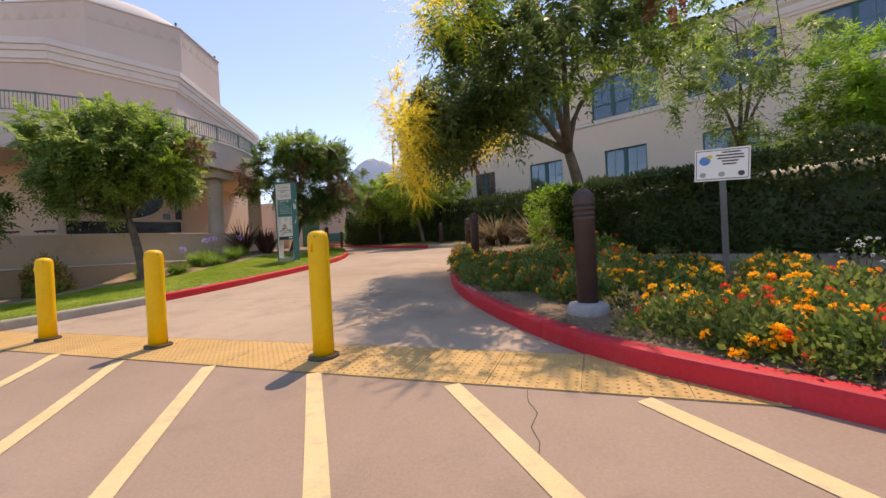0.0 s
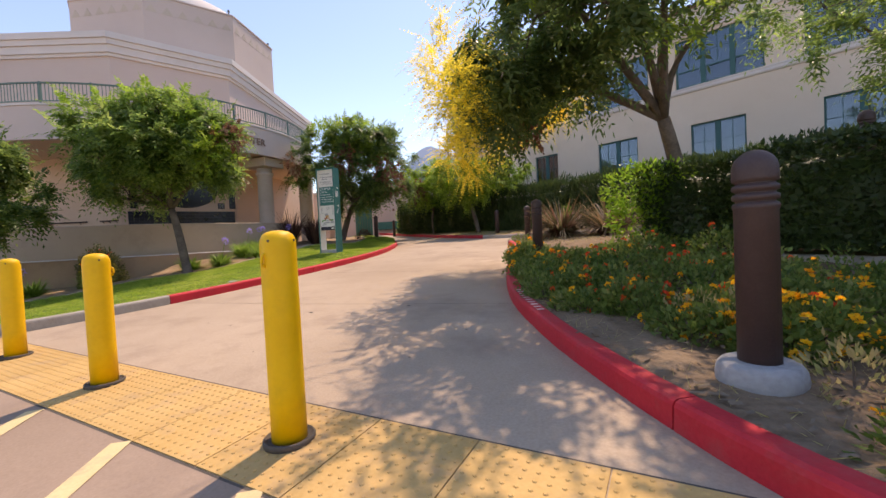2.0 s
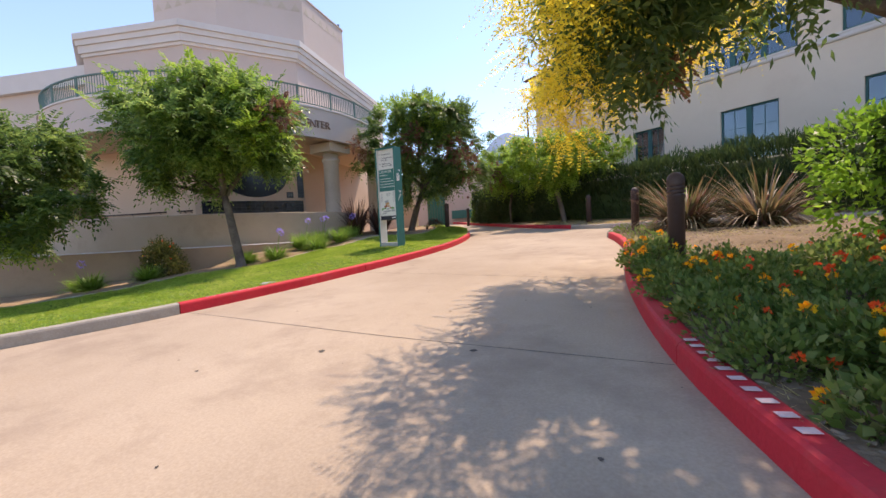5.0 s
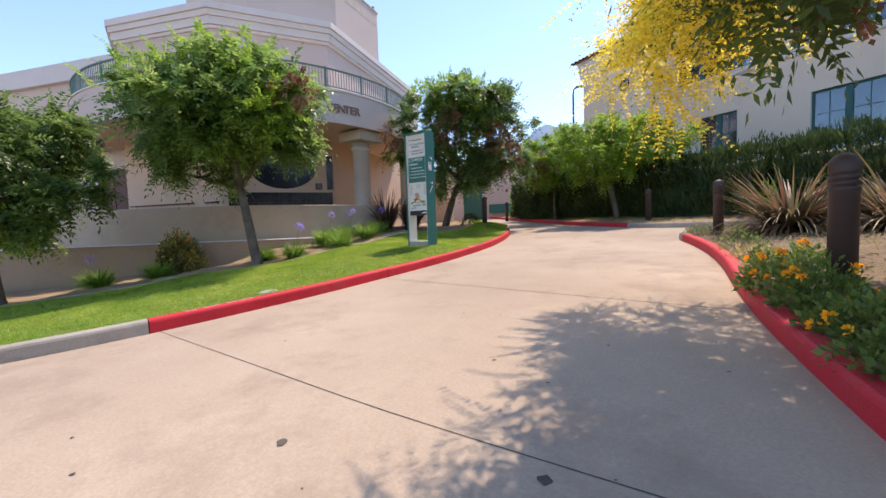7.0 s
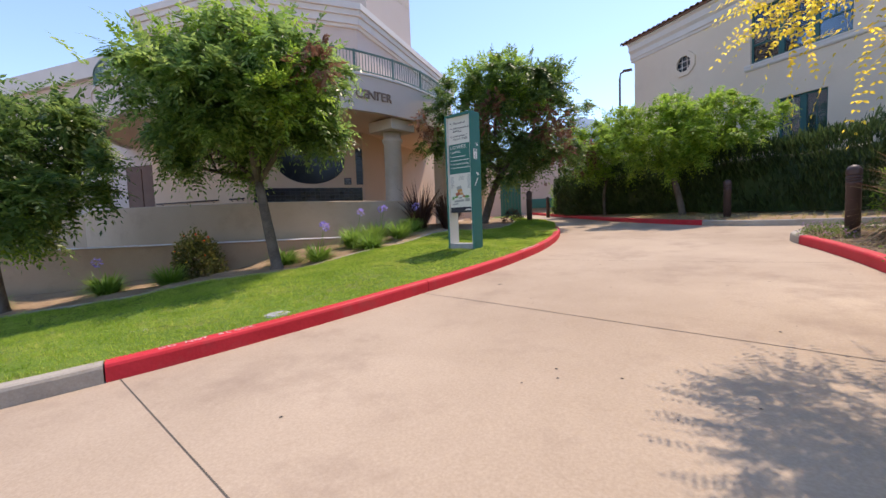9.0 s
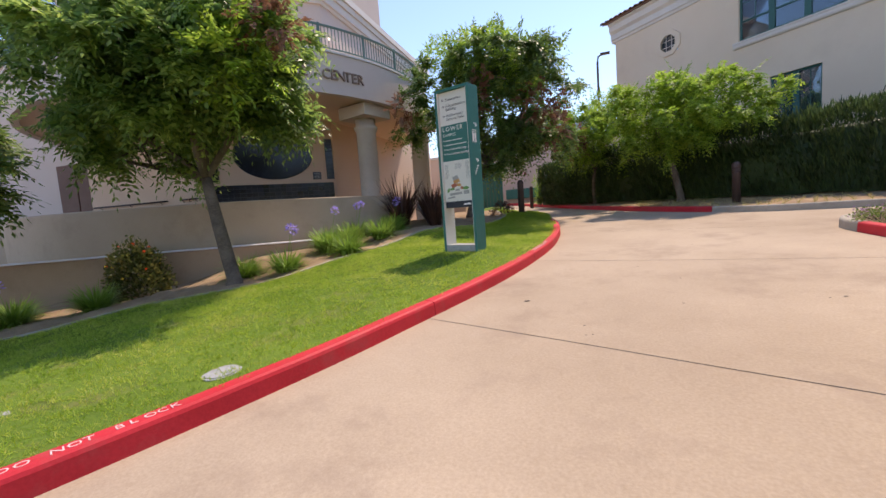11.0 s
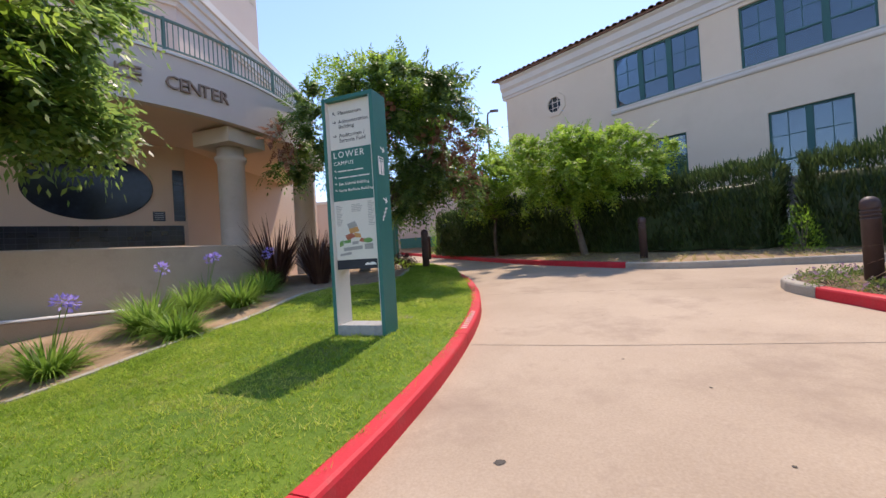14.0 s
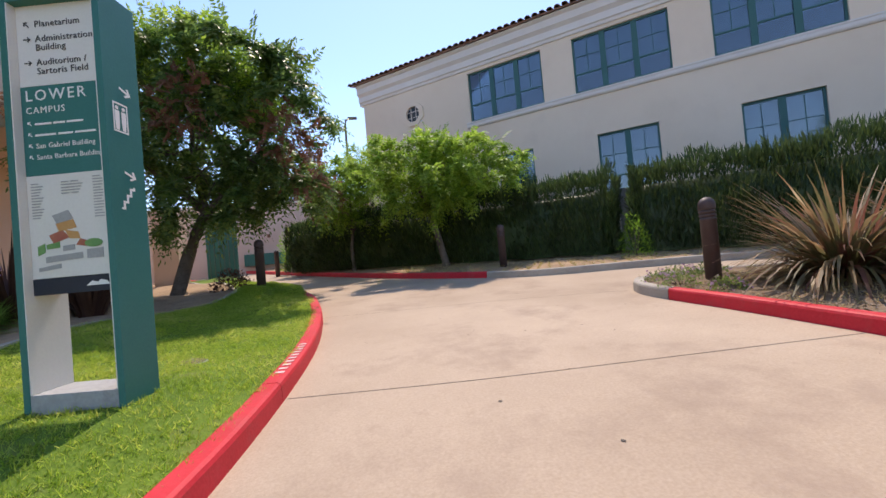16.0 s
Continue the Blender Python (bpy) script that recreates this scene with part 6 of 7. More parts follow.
mapbits = [([(0.16, 0.40), (0.27, 0.43), (0.30, 0.37), (0.19, 0.34)], "ink_grey"), ([(0.18, 0.345), (0.30, 0.365), (0.32, 0.31), (0.20, 0.29)], "map_orange"), ([(0.13, 0.27), (0.22, 0.30), (0.27, 0.25), (0.16, 0.215)], "map_red"),
           ([(0.24, 0.30), (0.33, 0.28), (0.34, 0.235), (0.27, 0.24)], "map_orange"), ([(0.11, 0.21), (0.2, 0.225), (0.2, 0.185), (0.11, 0.18)], "map_green"), ([(0.34, 0.235), (0.40, 0.215), (0.38, 0.18), (0.31, 0.195)], "map_red"),
           ([(0.22, 0.195), (0.30, 0.2), (0.30, 0.165), (0.22, 0.16)], "ink_grey"), ([(0.38, 0.16), (0.49, 0.165), (0.49, 0.10), (0.38, 0.10)], "ink_grey"), ([(0.10, 0.13), (0.35, 0.145), (0.35, 0.105), (0.10, 0.09)], "ink_grey"), ([(0.05, 0.06), (0.2, 0.08), (0.2, 0.05), (0.05, 0.035)], "ink_grey"), ([(0.05, 0.2), (0.1, 0.22), (0.1, 0.16), (0.05, 0.14)], "map_green")]
for pts, mn in mapbits:
    flat_poly("map_block", [(fx0 + x, 0.855 + z) for x, z in pts], mn, sgn, at_map)
flat_poly("map_field", [(fx0 + 0.43 + 0.06 * math.cos(a), 0.855 + 0.20 + 0.028 * math.sin(a)) for a in np.linspace(0, 2 * math.pi, 18, endpoint=False)], "map_green", sgn, Matrix.Translation((0, fy - 0.0035, 0)))
flat_poly("emblem", [(fx0 + 0.36, 0.775), (fx0 + 0.52, 0.775), (fx0 + 0.50, 0.80), (fx0 + 0.46, 0.81), (fx0 + 0.44, 0.795), (fx0 + 0.40, 0.805)], "white_ink", sgn, at_map, 0.003, "small pale emblem")
# marks on the side facing the drive
on_side = Matrix.Translation((hw + 0.0005, 0, 0)) @ pose(0, 0, 0, 0, 0, 90)
arrow(0.02, 2.08, 0.10, -20, "white_ink", on_side)
arrow(0.02, 1.50, 0.10, -20, "white_ink", on_side)
stairs = [(-0.07, 1.26), (-0.04, 1.26), (-0.04, 1.305), (-0.01, 1.305), (-0.01, 1.35), (0.02, 1.35), (0.02, 1.395), (0.05, 1.395), (0.05, 1.42), (0.035, 1.42), (0.035, 1.41), (0.005, 1.41), (0.005, 1.365), (-0.025, 1.365), (-0.025, 1.32), (-0.055, 1.32), (-0.055, 1.275), (-0.07, 1.275)]
flat_poly("stairs_mark", stairs, "white_ink", sgn, on_side, 0.003, "white stairs pictogram")
for q in ((-0.09, 0.03, 1.975, 1.985), (-0.09, 0.03, 1.785, 1.795), (-0.09, -0.082, 1.796, 1.974), (0.022, 0.03, 1.796, 1.974)):
    flat_poly("pictogram_frame", [(q[0], q[2]), (q[1], q[2]), (q[1], q[3]), (q[0], q[3])], "white_ink", sgn, on_side)
for cx_ in (-0.058, -0.004):
    flat_poly("restroom_mark", [(cx_ - 0.018, 1.86), (cx_ - 0.012, 1.80), (cx_ + 0.012, 1.80), (cx_ + 0.018, 1.86), (cx_ + 0.018, 1.93), (cx_ - 0.018, 1.93)], "white_ink", sgn, on_side)
    flat_poly("restroom_mark", [(cx_ + 0.013 * math.cos(a), 1.95 + 0.013 * math.sin(a)) for a in np.linspace(0, 6.28, 10, endpoint=False)], "white_ink", sgn, on_side)

# ---- notice board on a perforated post by the flowers ----
nb = thing("notice_sign", 2.92, 4.18, bed_z(2.92, 4.18), "white notice sign with small logos on a grey steel post", "sign", -33)
nz = 1.0 - bed_z(2.92, 4.18)
post_nb = part("post", box_bm(-0.03, 0.006, -0.2, 0.03, 0.05, nz + 0.78, 0.004), M["grey_metal"], nb)
for k in range(16):
    part("post_hole", box_bm(-0.007, 0.003, 0.12 + 0.05 * k, 0.007, 0.0055, 0.135 + 0.05 * k), M["joint"], nb)
tilt = pose(0, 0, nz + 0.90, 0, 3.0, 0)
plate = part("plate", box_bm(-0.29, -0.004, -0.165, 0.29, 0.004, 0.165, 0.002), M["white_ink"], nb)
plate.matrix_local = tilt @ Matrix.Diagonal((0.82, 1.0, 1.0, 1.0))
for q in ((-0.275, 0.275, 0.143, 0.15), (-0.275, 0.275, -0.15, -0.143), (-0.275, -0.268, -0.142, 0.142), (0.268, 0.275, -0.142, 0.142)):
    flat_poly("border_line", [(q[0], q[2]), (q[1], q[2]), (q[1], q[3]), (q[0], q[3])], "ink", plate, Matrix.Translation((0, -0.0045, 0)), 0.002)
flat_poly("logo", [(-0.18 + 0.06 * math.cos(a), 0.045 + 0.045 * math.sin(a)) for a in np.linspace(0, 6.28, 18, endpoint=False)], "ink_blue", plate, Matrix.Translation((0, -0.0045, 0)), 0.002)
flat_poly("logo", [(-0.13 + 0.03 * math.cos(a), 0.085 + 0.02 * math.sin(a)) for a in np.linspace(0, 6.28, 12, endpoint=False)], "ink_yellow", plate, Matrix.Translation((0, -0.007, 0)), 0.002)
for k, (a, b) in enumerate(((0.0, 0.19), (-0.06, 0.22), (-0.05, 0.23), (0.0, 0.17), (0.01, 0.15))):
    z = 0.115 - 0.03 * k
    flat_poly("line_of_writing", [(a, z), (b, z), (b, z + 0.014), (a, z + 0.014)], "ink", plate, Matrix.Translation((0, -0.0045, 0)), 0.002)
for cx_, mn in ((-0.2, "ink_grey"), (0.0, "ink_grey"), (0.2, "ink")):
    flat_poly("seal", [(cx_ + 0.035 * math.cos(a), -0.10 + 0.026 * math.sin(a)) for a in np.linspace(0, 6.28, 14, endpoint=False)], mn, plate, Matrix.Translation((0, -0.0045, 0)), 0.002)


# ---- plants ----
def blades_mesh(rg, n, spread, length, width, lean, seg=5, stiff=1.0):
    """Strap leaves from a crown: tapered ribbons that arch over. Returns vertices and faces."""
    co, fa = [], []
    for _ in range(n):
        a = rg.uniform(0, 2 * math.pi)
        r = spread * math.sqrt(rg.uniform(0, 1))
        ln = length * rg.uniform(0.6, 1.15)
        th = lean * rg.uniform(0.25, 1.1)
        d = np.array([math.cos(a), math.sin(a), 0.0])
        s = np.array([-math.sin(a), math.cos(a), 0.0])
        p = d * r * 0.5
        w = width * rg.uniform(0.7, 1.2)
        base_i = len(co)
        ang = th * 0.4
        for k in range(seg + 1):
            t = k / seg
            ww = w * (0.55 + 0.9 * t) if t < 0.4 else w * (0.92 * (1 - t) / 0.6 + 0.03)
            co += [tuple(p - s * ww / 2), tuple(p + s * ww / 2)]
            if k:
                b = base_i + 2 * k
                fa.append((b - 2, b - 1, b + 1, b))
            ang += th * 1.2 / seg / stiff
            p = p + (d * math.sin(ang) + np.array([0, 0, math.cos(ang)])) * ln / seg
    return co, fa


def clump(name, x, y, z, n, spread, length, width, lean, mn, label, seed, category="plant", group="", stiff=1.0, flowers=0, single=0):
    rg = np.random.default_rng(seed)
    t = thing(name, x, y, z - 0.02, label, category, 0, group)
    co, fa = blades_mesh(rg, n, spread, length, width, lean, 6, stiff)
    inner = link("inner_leaves" if single else "leaves", co, fa, M[mn], t)
    if single:
        tagged(inner, kind="stuff")
    for k in range(single):
        co, fa = blades_mesh(rg, 1, spread, length * 1.05, width * 1.1, lean, 6, stiff)
        link("leaf", co, fa, M[mn], t)
    for k in range(flowers):
        a = rg.uniform(0, 6.28)
        h = length * rg.uniform(1.25, 1.6)
        tip = (0.35 * spread * math.cos(a) + 0.1 * h * math.cos(a), 0.35 * spread * math.sin(a) + 0.1 * h * math.sin(a), h)
        part("stalk", tube_bm([(0, 0, 0.05), (tip[0] * 0.5, tip[1] * 0.5, h * 0.55), tip], [0.006, 0.005, 0.004], 5), M["strap"], t)
        d = unit(rg.normal(0, 1, (46, 3)) + np.array([0, 0, 0.35]))
        pos = np.array(tip) + d * 0.06
        tagged(quads_mesh("flower_head", leaf_quads(pos, d, unit(np.cross(d, rg.normal(0, 1, d.shape))), np.full(46, 0.065), np.full(46, 0.03)), 4, M["flower_violet"], t, "violet flower head"), kind="stuff")
    return t


AG = [(-8.95, 14.85, 0.55, 1), (-8.35, 16.1, 0.5, 0), (-8.1, 14.45, 0.4, 0), (-8.85, 13.45, 0.42, 2), (-9.55, 16.35, 0.5, 0), (-9.85, 13.35, 0.42, 0), (-8.65, 17.2, 0.45, 0), (-11.3, 11.45, 0.42, 0), (-12.4, 10.75, 0.45, 1), (-13.6, 11.2, 0.4, 0), (-9.2, 18.1, 0.45, 2), (-9.9, 17.2, 0.5, 3), (-9.35, 15.35, 0.5, 0), (-15.2, 9.6, 0.4, 1)]
for i, (x, y, ln, fl) in enumerate(AG):
    clump("agapanthus", x, y, lawn_z(x, y), 430, 0.34, ln * 1.25, 0.027, 1.4, "strap", "agapanthus clump with violet flower heads in the bed" if fl else "green strap-leaved agapanthus clump in the sandy bed", 100 + i, "plant", "agapanthus by the tan wall", 1.0, fl)
for i, (x, y, ln) in enumerate(((-9.2, 18.7, 1.5), (-8.1, 18.7, 1.2), (-8.8, 19.9, 1.2))):
    clump("bronze_flax", x, y, lawn_z(x, y), 130, 0.4, ln, 0.055, 0.85, "flax_dark", "upright dark bronze flax by the colonnade", 130 + i, "plant", "bronze flax clumps", 1.3, 0, 24)
for i, (x, y, ln, n) in enumerate(((2.0, 14.85, 1.45, 300), (3.4, 14.5, 1.5, 260))):
    clump("striped_flax", x, y, bed_z(x, y), int(n * 1.7), 0.6, ln, 0.05, 2.0, "flax_tan", "large arching flax with tan and red striped leaves", 140 + i, "plant", "striped flax clumps", 1.1, 0, 60)


def bush(name, x, y, z, r, h, mn, label, seed, leaves, leaf=(0.05, 0.55), flowers=(), category="shrub", group="", loose=0.25):
    """A low mound of small leaves; flowers: (count, material, size, label)."""
    rg = np.random.default_rng(seed)
    t = thing(name, x, y, z - 0.03, label, category, 0, group)
    d = unit(rg.normal(0, 1, (leaves, 3)))
    d[:, 2] = np.abs(d[:, 2])
    lump = np.array([1 + 0.35 * noise.noise(Vector((q[0] * 2.5 + seed, q[1] * 2.5, q[2] * 2.5))) for q in d])
    rad = rg.uniform(0.45, 1.0, leaves) ** 0.6 * lump
    pos = d * np.array([r, r, h]) * rad[:, None]
    way = unit(d + rg.normal(0, 0.55, d.shape) + np.array([0, 0, loose]))
    k = leaf[0] * rg.uniform(0.6, 1.3, leaves)
    quads_mesh("leaves", leaf_quads(pos, way, unit(np.cross(way, rg.normal(0, 1, d.shape))), k, k * leaf[1]), 4, M[mn], t)
    bm = bmesh.new()
    for _ in range(9):
        e = unit(rg.normal(0, 1, 3) + np.array([0, 0, 0.8])) * np.array([r, r, h]) * 0.75
        tube_bm([(0, 0, -0.03), tuple(e * 0.5), tuple(e)], [0.008, 0.006, 0.003], 5, bm)
    tagged(part("stemwork", bm, M["bark"], t), kind="stuff")
    for cnt, fm, size, fl in flowers:
        out = []
        for _ in range(cnt):
            q = unit(rg.normal(0, 1, 3) + np.array([0, 0, 0.55]))
            q[2] = abs(q[2])
            c = q * np.array([r, r, h]) * (1.02 + 0.3 * noise.noise(Vector((q[0] * 2.5 + seed, q[1] * 2.5, q[2] * 2.5)))) * rg.uniform(0.92, 1.1)
            up = unit(q + np.array([0, 0, 0.5]))
            dd = unit(rg.normal(0, 1, (22, 3)) + up * 1.1)
            s = size * rg.uniform(0.7, 1.2)
            out.append(leaf_quads(c + dd * s * 0.45, unit(dd + rg.normal(0, 0.3, dd.shape)), unit(np.cross(dd, rg.normal(0, 1, dd.shape))), np.full(22, s * 0.75), np.full(22, s * 0.62)))
        tagged(quads_mesh("bloom", np.concatenate(out), 4, M[fm], t, fl), kind="stuff")
    return t


ORANGE = lambda n: (n, "flower_orange", 0.043, "clustered orange flower heads")
RED = lambda n: (n, "flower_red", 0.04, "clustered red-orange flower heads")
LANT = [(0.52, 7.3, .3, .24, 2, 2), (0.45, 8.05, .3, .26, 7, 0), (0.62, 6.45, .28, .22, 2, 3), (0.8, 5.85, .26, .2, 2, 2), (0.95, 8.0, .4, .32, 5, 2), (1.0, 6.6, .36, .3, 2, 4), (0.95, 8.75, .38, .34, 8, 1), (1.62, 4.72, .3, .26, 16, 1), (1.35, 4.95, .2, .18, 8, 0), (1.3, 5.55, .36, .3, 3, 9), (1.85, 5.0, .36, .32, 14, 4), (2.3, 5.3, .4, .34, 16, 3), (2.9, 7.4, .45, .55, 2, 12), (2.4, 8.3, .45, .5, 2, 10), (2.7, 6.2, .45, .42, 4, 9),
        (2.1, 2.75, .38, .34, 22, 6), (2.5, 2.35, .42, .36, 18, 10), (1.95, 3.35, .34, .3, 20, 3), (2.6, 3.15, .45, .38, 26, 8), (3.15, 2.6, .45, .4, 22, 12), (2.45, 4.0, .42, .36, 26, 2), (3.4, 3.5, .45, .36, 24, 6), (2.05, 4.55, .36, .32, 22, 2), (2.8, 4.85, .4, .32, 20, 2),
        (3.6, 4.3, .42, .34, 20, 3), (2.9, 1.65, .42, .38, 14, 10), (3.5, 1.9, .45, .4, 16, 12), (3.6, 0.8, .45, .4, 12, 12), (4.1, 2.8, .45, .38, 18, 8), (4.3, 1.5, .5, .4, 14, 10), (4.5, 3.6, .4, .34, 14, 4), (1.72, 4.35, .26, .24, 12, 0), (1.78, 5.2, .34, .28, 12, 3), (2.5, 5.6, .42, .32, 10, 4), (3.3, 5.5, .42, .32, 12, 2), (4.1, 5.0, .4, .3, 10, 0),
        (1.25, 5.6, .34, .28, 4, 6), (1.15, 6.4, .38, .3, 4, 8), (1.9, 6.4, .42, .3, 2, 8), (2.6, 6.7, .45, .32, 2, 7), (0.85, 6.95, .3, .24, 4, 3), (1.4, 7.3, .42, .32, 2, 9), (2.2, 7.6, .45, .34, 0, 7), (0.75, 7.75, .34, .26, 8, 1), (1.2, 8.3, .42, .34, 6, 3), (0.55, 8.6, .34, .3, 14, 0), (1.9, 8.6, .42, .34, 3, 4), (0.5, 9.3, .32, .34, 18, 0), (0.35, 9.95, .26, .3, 20, 0), (0.75, 10.3, .34, .34, 12, 0)]
for i, (x, y, r, h, no, nr) in enumerate(LANT):
    no = no * 2 // 3 if y > 8 else no
    fl = [f for f, c in ((ORANGE(no), no), (RED(nr), nr)) if c]
    bush("lantana", x, y, bed_z(x, y), r, h, "leaf_lantana", "low lantana bush with orange flower heads" if no >= nr else "low lantana bush with red-orange flower heads", 200 + i, int(950 * r / 0.4), (0.06, 0.6), fl, "flower bush", "lantana in the bed")
rw = np.random.default_rng(5)
for i in range(150):
    j = int(rw.uniform(12, 78))
    q = LINE_R[min(j, len(LINE_R) - 1)] - normals(LINE_R)[min(j, len(LINE_R) - 1)] * (0.3 + 2.7 * rw.uniform(0, 1) ** 1.5)
    if q[1] > 9.3 and q[0] > 0.85 or 3.3 < q[1] < 5.4 and q[0] < 1.75 or not (1.5 < q[1] < 14.6 and q[0] < 4.6 and (q[0] - 1.4) ** 2 + (q[1] - 3.98) ** 2 > 0.2):
        continue
    bush("green_weed", q[0], q[1], bed_z(*q), rw.uniform(0.2, 0.4), rw.uniform(0.14, 0.42), "leaf_lantana" if i % 5 < 4 or q[1] < 9 else "straw", "small leafy weed in the flower bed", 300 + i, 360, (0.05, 0.5), (), "plant", "weeds in the bed", 0.5)
for i, (x, y, r, h) in enumerate(((1.42, 4.75, .24, .22), (1.3, 5.3, .26, .24), (1.75, 3.85, .26, .26), (1.62, 3.3, .22, .18), (1.9, 2.95, .24, .2), (1.55, 5.0, .26, .3), (0.85, 5.7, .2, .14), (2.15, 2.3, .24, .2), (1.7, 4.75, .3, .34))):
    bush("green_weed", x, y, bed_z(x, y), r, h, ("leaf_lantana", "leaf_lantana", "straw")[i % 3], "sparse weed with dry stalks beside the kerb", 420 + i, 240, (0.055, 0.35), (), "plant", "weeds in the bed", 0.6)
for i, (x, y, r) in enumerate(((0.75, 16.3, .3), (0.62, 15.85, .28), (1.1, 16.4, .3), (0.7, 15.2, .22), (1.5, 16.3, .3))):
    bush("trailing_lantana", x, y, bed_z(x, y), r, 0.2, "leaf_lantana", "low trailing bush with mauve flowers at the kerb tip", 260 + i, 420, (0.035, 0.55), [(30, "flower_mauve", 0.018, "tiny mauve flowers")], "flower bush", "mauve trailing bushes")
bush("red_flowered_shrub", -12.75, 12.95, lawn_z(-12.75, 12.95), 0.58, 1.3, "leaf_bronze", "rounded shrub with bronze tips and red flowers", 270, 5200, (0.075, 0.6), [(9, "flower_red", 0.03, "small red flowers"), (12, "leaf_yellow", 0.028, "yellow-bronze tips")])
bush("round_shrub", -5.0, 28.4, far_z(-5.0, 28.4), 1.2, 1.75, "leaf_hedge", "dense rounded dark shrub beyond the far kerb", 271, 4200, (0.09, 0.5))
# wears the lit hedge tones, so the sunshine is in its colour
bush("round_shrub", -6.6, 31.5, far_z(-6.6, 31.5), 1.2, 2.2, "leaf_hedge_lit", "yellow-green shrub beyond the far kerb, sunlight put into its leaf colour", 272, 3600, (0.09, 0.5))
bush("dark_shrub", -6.7, 21.2, lawn_z(-6.7, 21.2), 0.42, 0.5, "flax_dark", "small purple-leaved shrub by the lawn corner", 273, 700, (0.07, 0.5))
bush("weed", 3.05, 20.05, far_z(3.05, 20.05), 0.36, 1.15, "leaf_hedge_lit", "tall pale green weed in front of the hedge", 274, 700, (0.07, 0.35), (), "plant", "", 0.6)
bush("white_flowered_plant", 3.9, 3.75, bed_z(3.9, 3.75), 0.2, 0.62, "leaf_lantana", "wispy plant with pale flower tips behind the lantana", 275, 130, (0.04, 0.35), [(14, "white_ink", 0.022, "small white flowers")], "plant")

# ---- ground cover: grass, dry grass and litter ----
def sprinkle(name, pts, zf, mn, label, parent, rg, length, width, lean=0.5, uneven=0.0):
    n = len(pts)
    z = np.array([zf(*p) for p in pts])
    pos = np.c_[pts, z - 0.004]
    way = unit(np.c_[rg.normal(0, lean, (n, 2)), np.ones(n)])
    sd = unit(np.cross(way, rg.normal(0, 1, (n, 3))))
    k = length * rg.uniform(0.5, 1.4, n)
    if uneven:
        k *= np.array([1 + uneven * noise.noise(Vector((p[0] * 5.5, p[1] * 5.5, 2.0))) + uneven * 0.7 * noise.noise(Vector((p[0] * 14, p[1] * 14, 6.0))) for p in pts])
    w = np.full(n, width)
    co = np.stack([pos - sd * w[:, None] / 2, pos + sd * w[:, None] / 2, pos + way * k[:, None] + np.c_[rg.normal(0, 0.25, (n, 2)), np.zeros(n)] * k[:, None]], axis=1).reshape(-1, 3)
    return tagged(quads_mesh(name, co, 3, M[mn], parent, label), kind="stuff")


def fast_height(zf, x0, x1, y0, y1, step=0.25):
    xs, ys = np.arange(x0, x1 + step, step), np.arange(y0, y1 + step, step)
    g = np.array([[zf(x, y) for x in xs] for y in ys])

    def f(x, y):
        i, j = min(max((x - x0) / step, 0), len(xs) - 1.001), min(max((y - y0) / step, 0), len(ys) - 1.001)
        a, b = int(i), int(j)
        u, v_ = i - a, j - b
        return g[b][a] * (1 - u) * (1 - v_) + g[b][a + 1] * u * (1 - v_) + g[b + 1][a] * (1 - u) * v_ + g[b + 1][a + 1] * u * v_
    return f


rg = np.random.default_rng(77)
lawn_f = fast_height(lawn_z, -18, -3.5, 3, 26)
ia = np.linspace(0, len(inner_l) - 1, 400)
ib = np.linspace(0, len(MOW) - 1, 400)
A_ = np.stack([np.interp(ia, np.arange(len(inner_l)), inner_l[:, 0]), np.interp(ia, np.arange(len(inner_l)), inner_l[:, 1])], axis=1)
B_ = np.stack([np.interp(ib, np.arange(len(MOW)), MOW[:, 0]), np.interp(ib, np.arange(len(MOW)), MOW[:, 1])], axis=1)


def lawn_points(n):
    u = rg.uniform(0, 398.99, n)
    i = u.astype(int)
    fr_ = (u - i)[:, None]
    t = rg.uniform(0, 1, n)[:, None]
    p = (A_[i] * (1 - fr_) + A_[i + 1] * fr_) * (1 - t) + (B_[i] * (1 - fr_) + B_[i + 1] * fr_) * t
    return p[(p[:, 1] > 5.0) & (p[:, 1] < 25.0) & (p[:, 0] > -15)]


gp = np.repeat(lawn_points(135000), 5, axis=0)
gp = gp + rg.normal(0, 0.011, gp.shape)
sprinkle("grass", gp, lambda x, y: lawn_f(x, y) + 0.018 * noise.noise(Vector((x * 1.7, y * 1.7, 3.0))) + 0.016 * noise.noise(Vector((x * 6.5, y * 6.5, 8.0))), "grass", "short green grass blades", lawn, rg, 0.046, 0.006, 0.65, 0.35)
bed_f = fast_height(bed_z, -0.2, 7, -0.5, 17)
i = rg.uniform(0, len(inner_r) - 1, 30000).astype(int)
tt = rg.uniform(0, 1, 30000) ** 1.4
off = 0.16 + tt * 3.2
nr_ = normals(LINE_R)
bp = LINE_R[i] - nr_[i] * off[:, None] + rg.normal(0, 0.1, (30000, 2)) * [0, 1]
bed_ob = bpy.data.objects["planting_bed_right"]
sprinkle("dry_grass", bp[:24000][(bp[:24000, 1] > 9.5) | (rg.uniform(0, 1, 24000) < 0.28)], bed_f, "straw", "dry grass tufts and litter", bed_ob, rg, 0.075, 0.007, 1.5)
i = rg.uniform(0, len(LINE_F) - 1, 16000).astype(int)
fp = LINE_F[i] + normals(LINE_F)[i] * (0.2 + 2.0 * rg.uniform(0, 1, 16000)[:, None] ** 1.5)
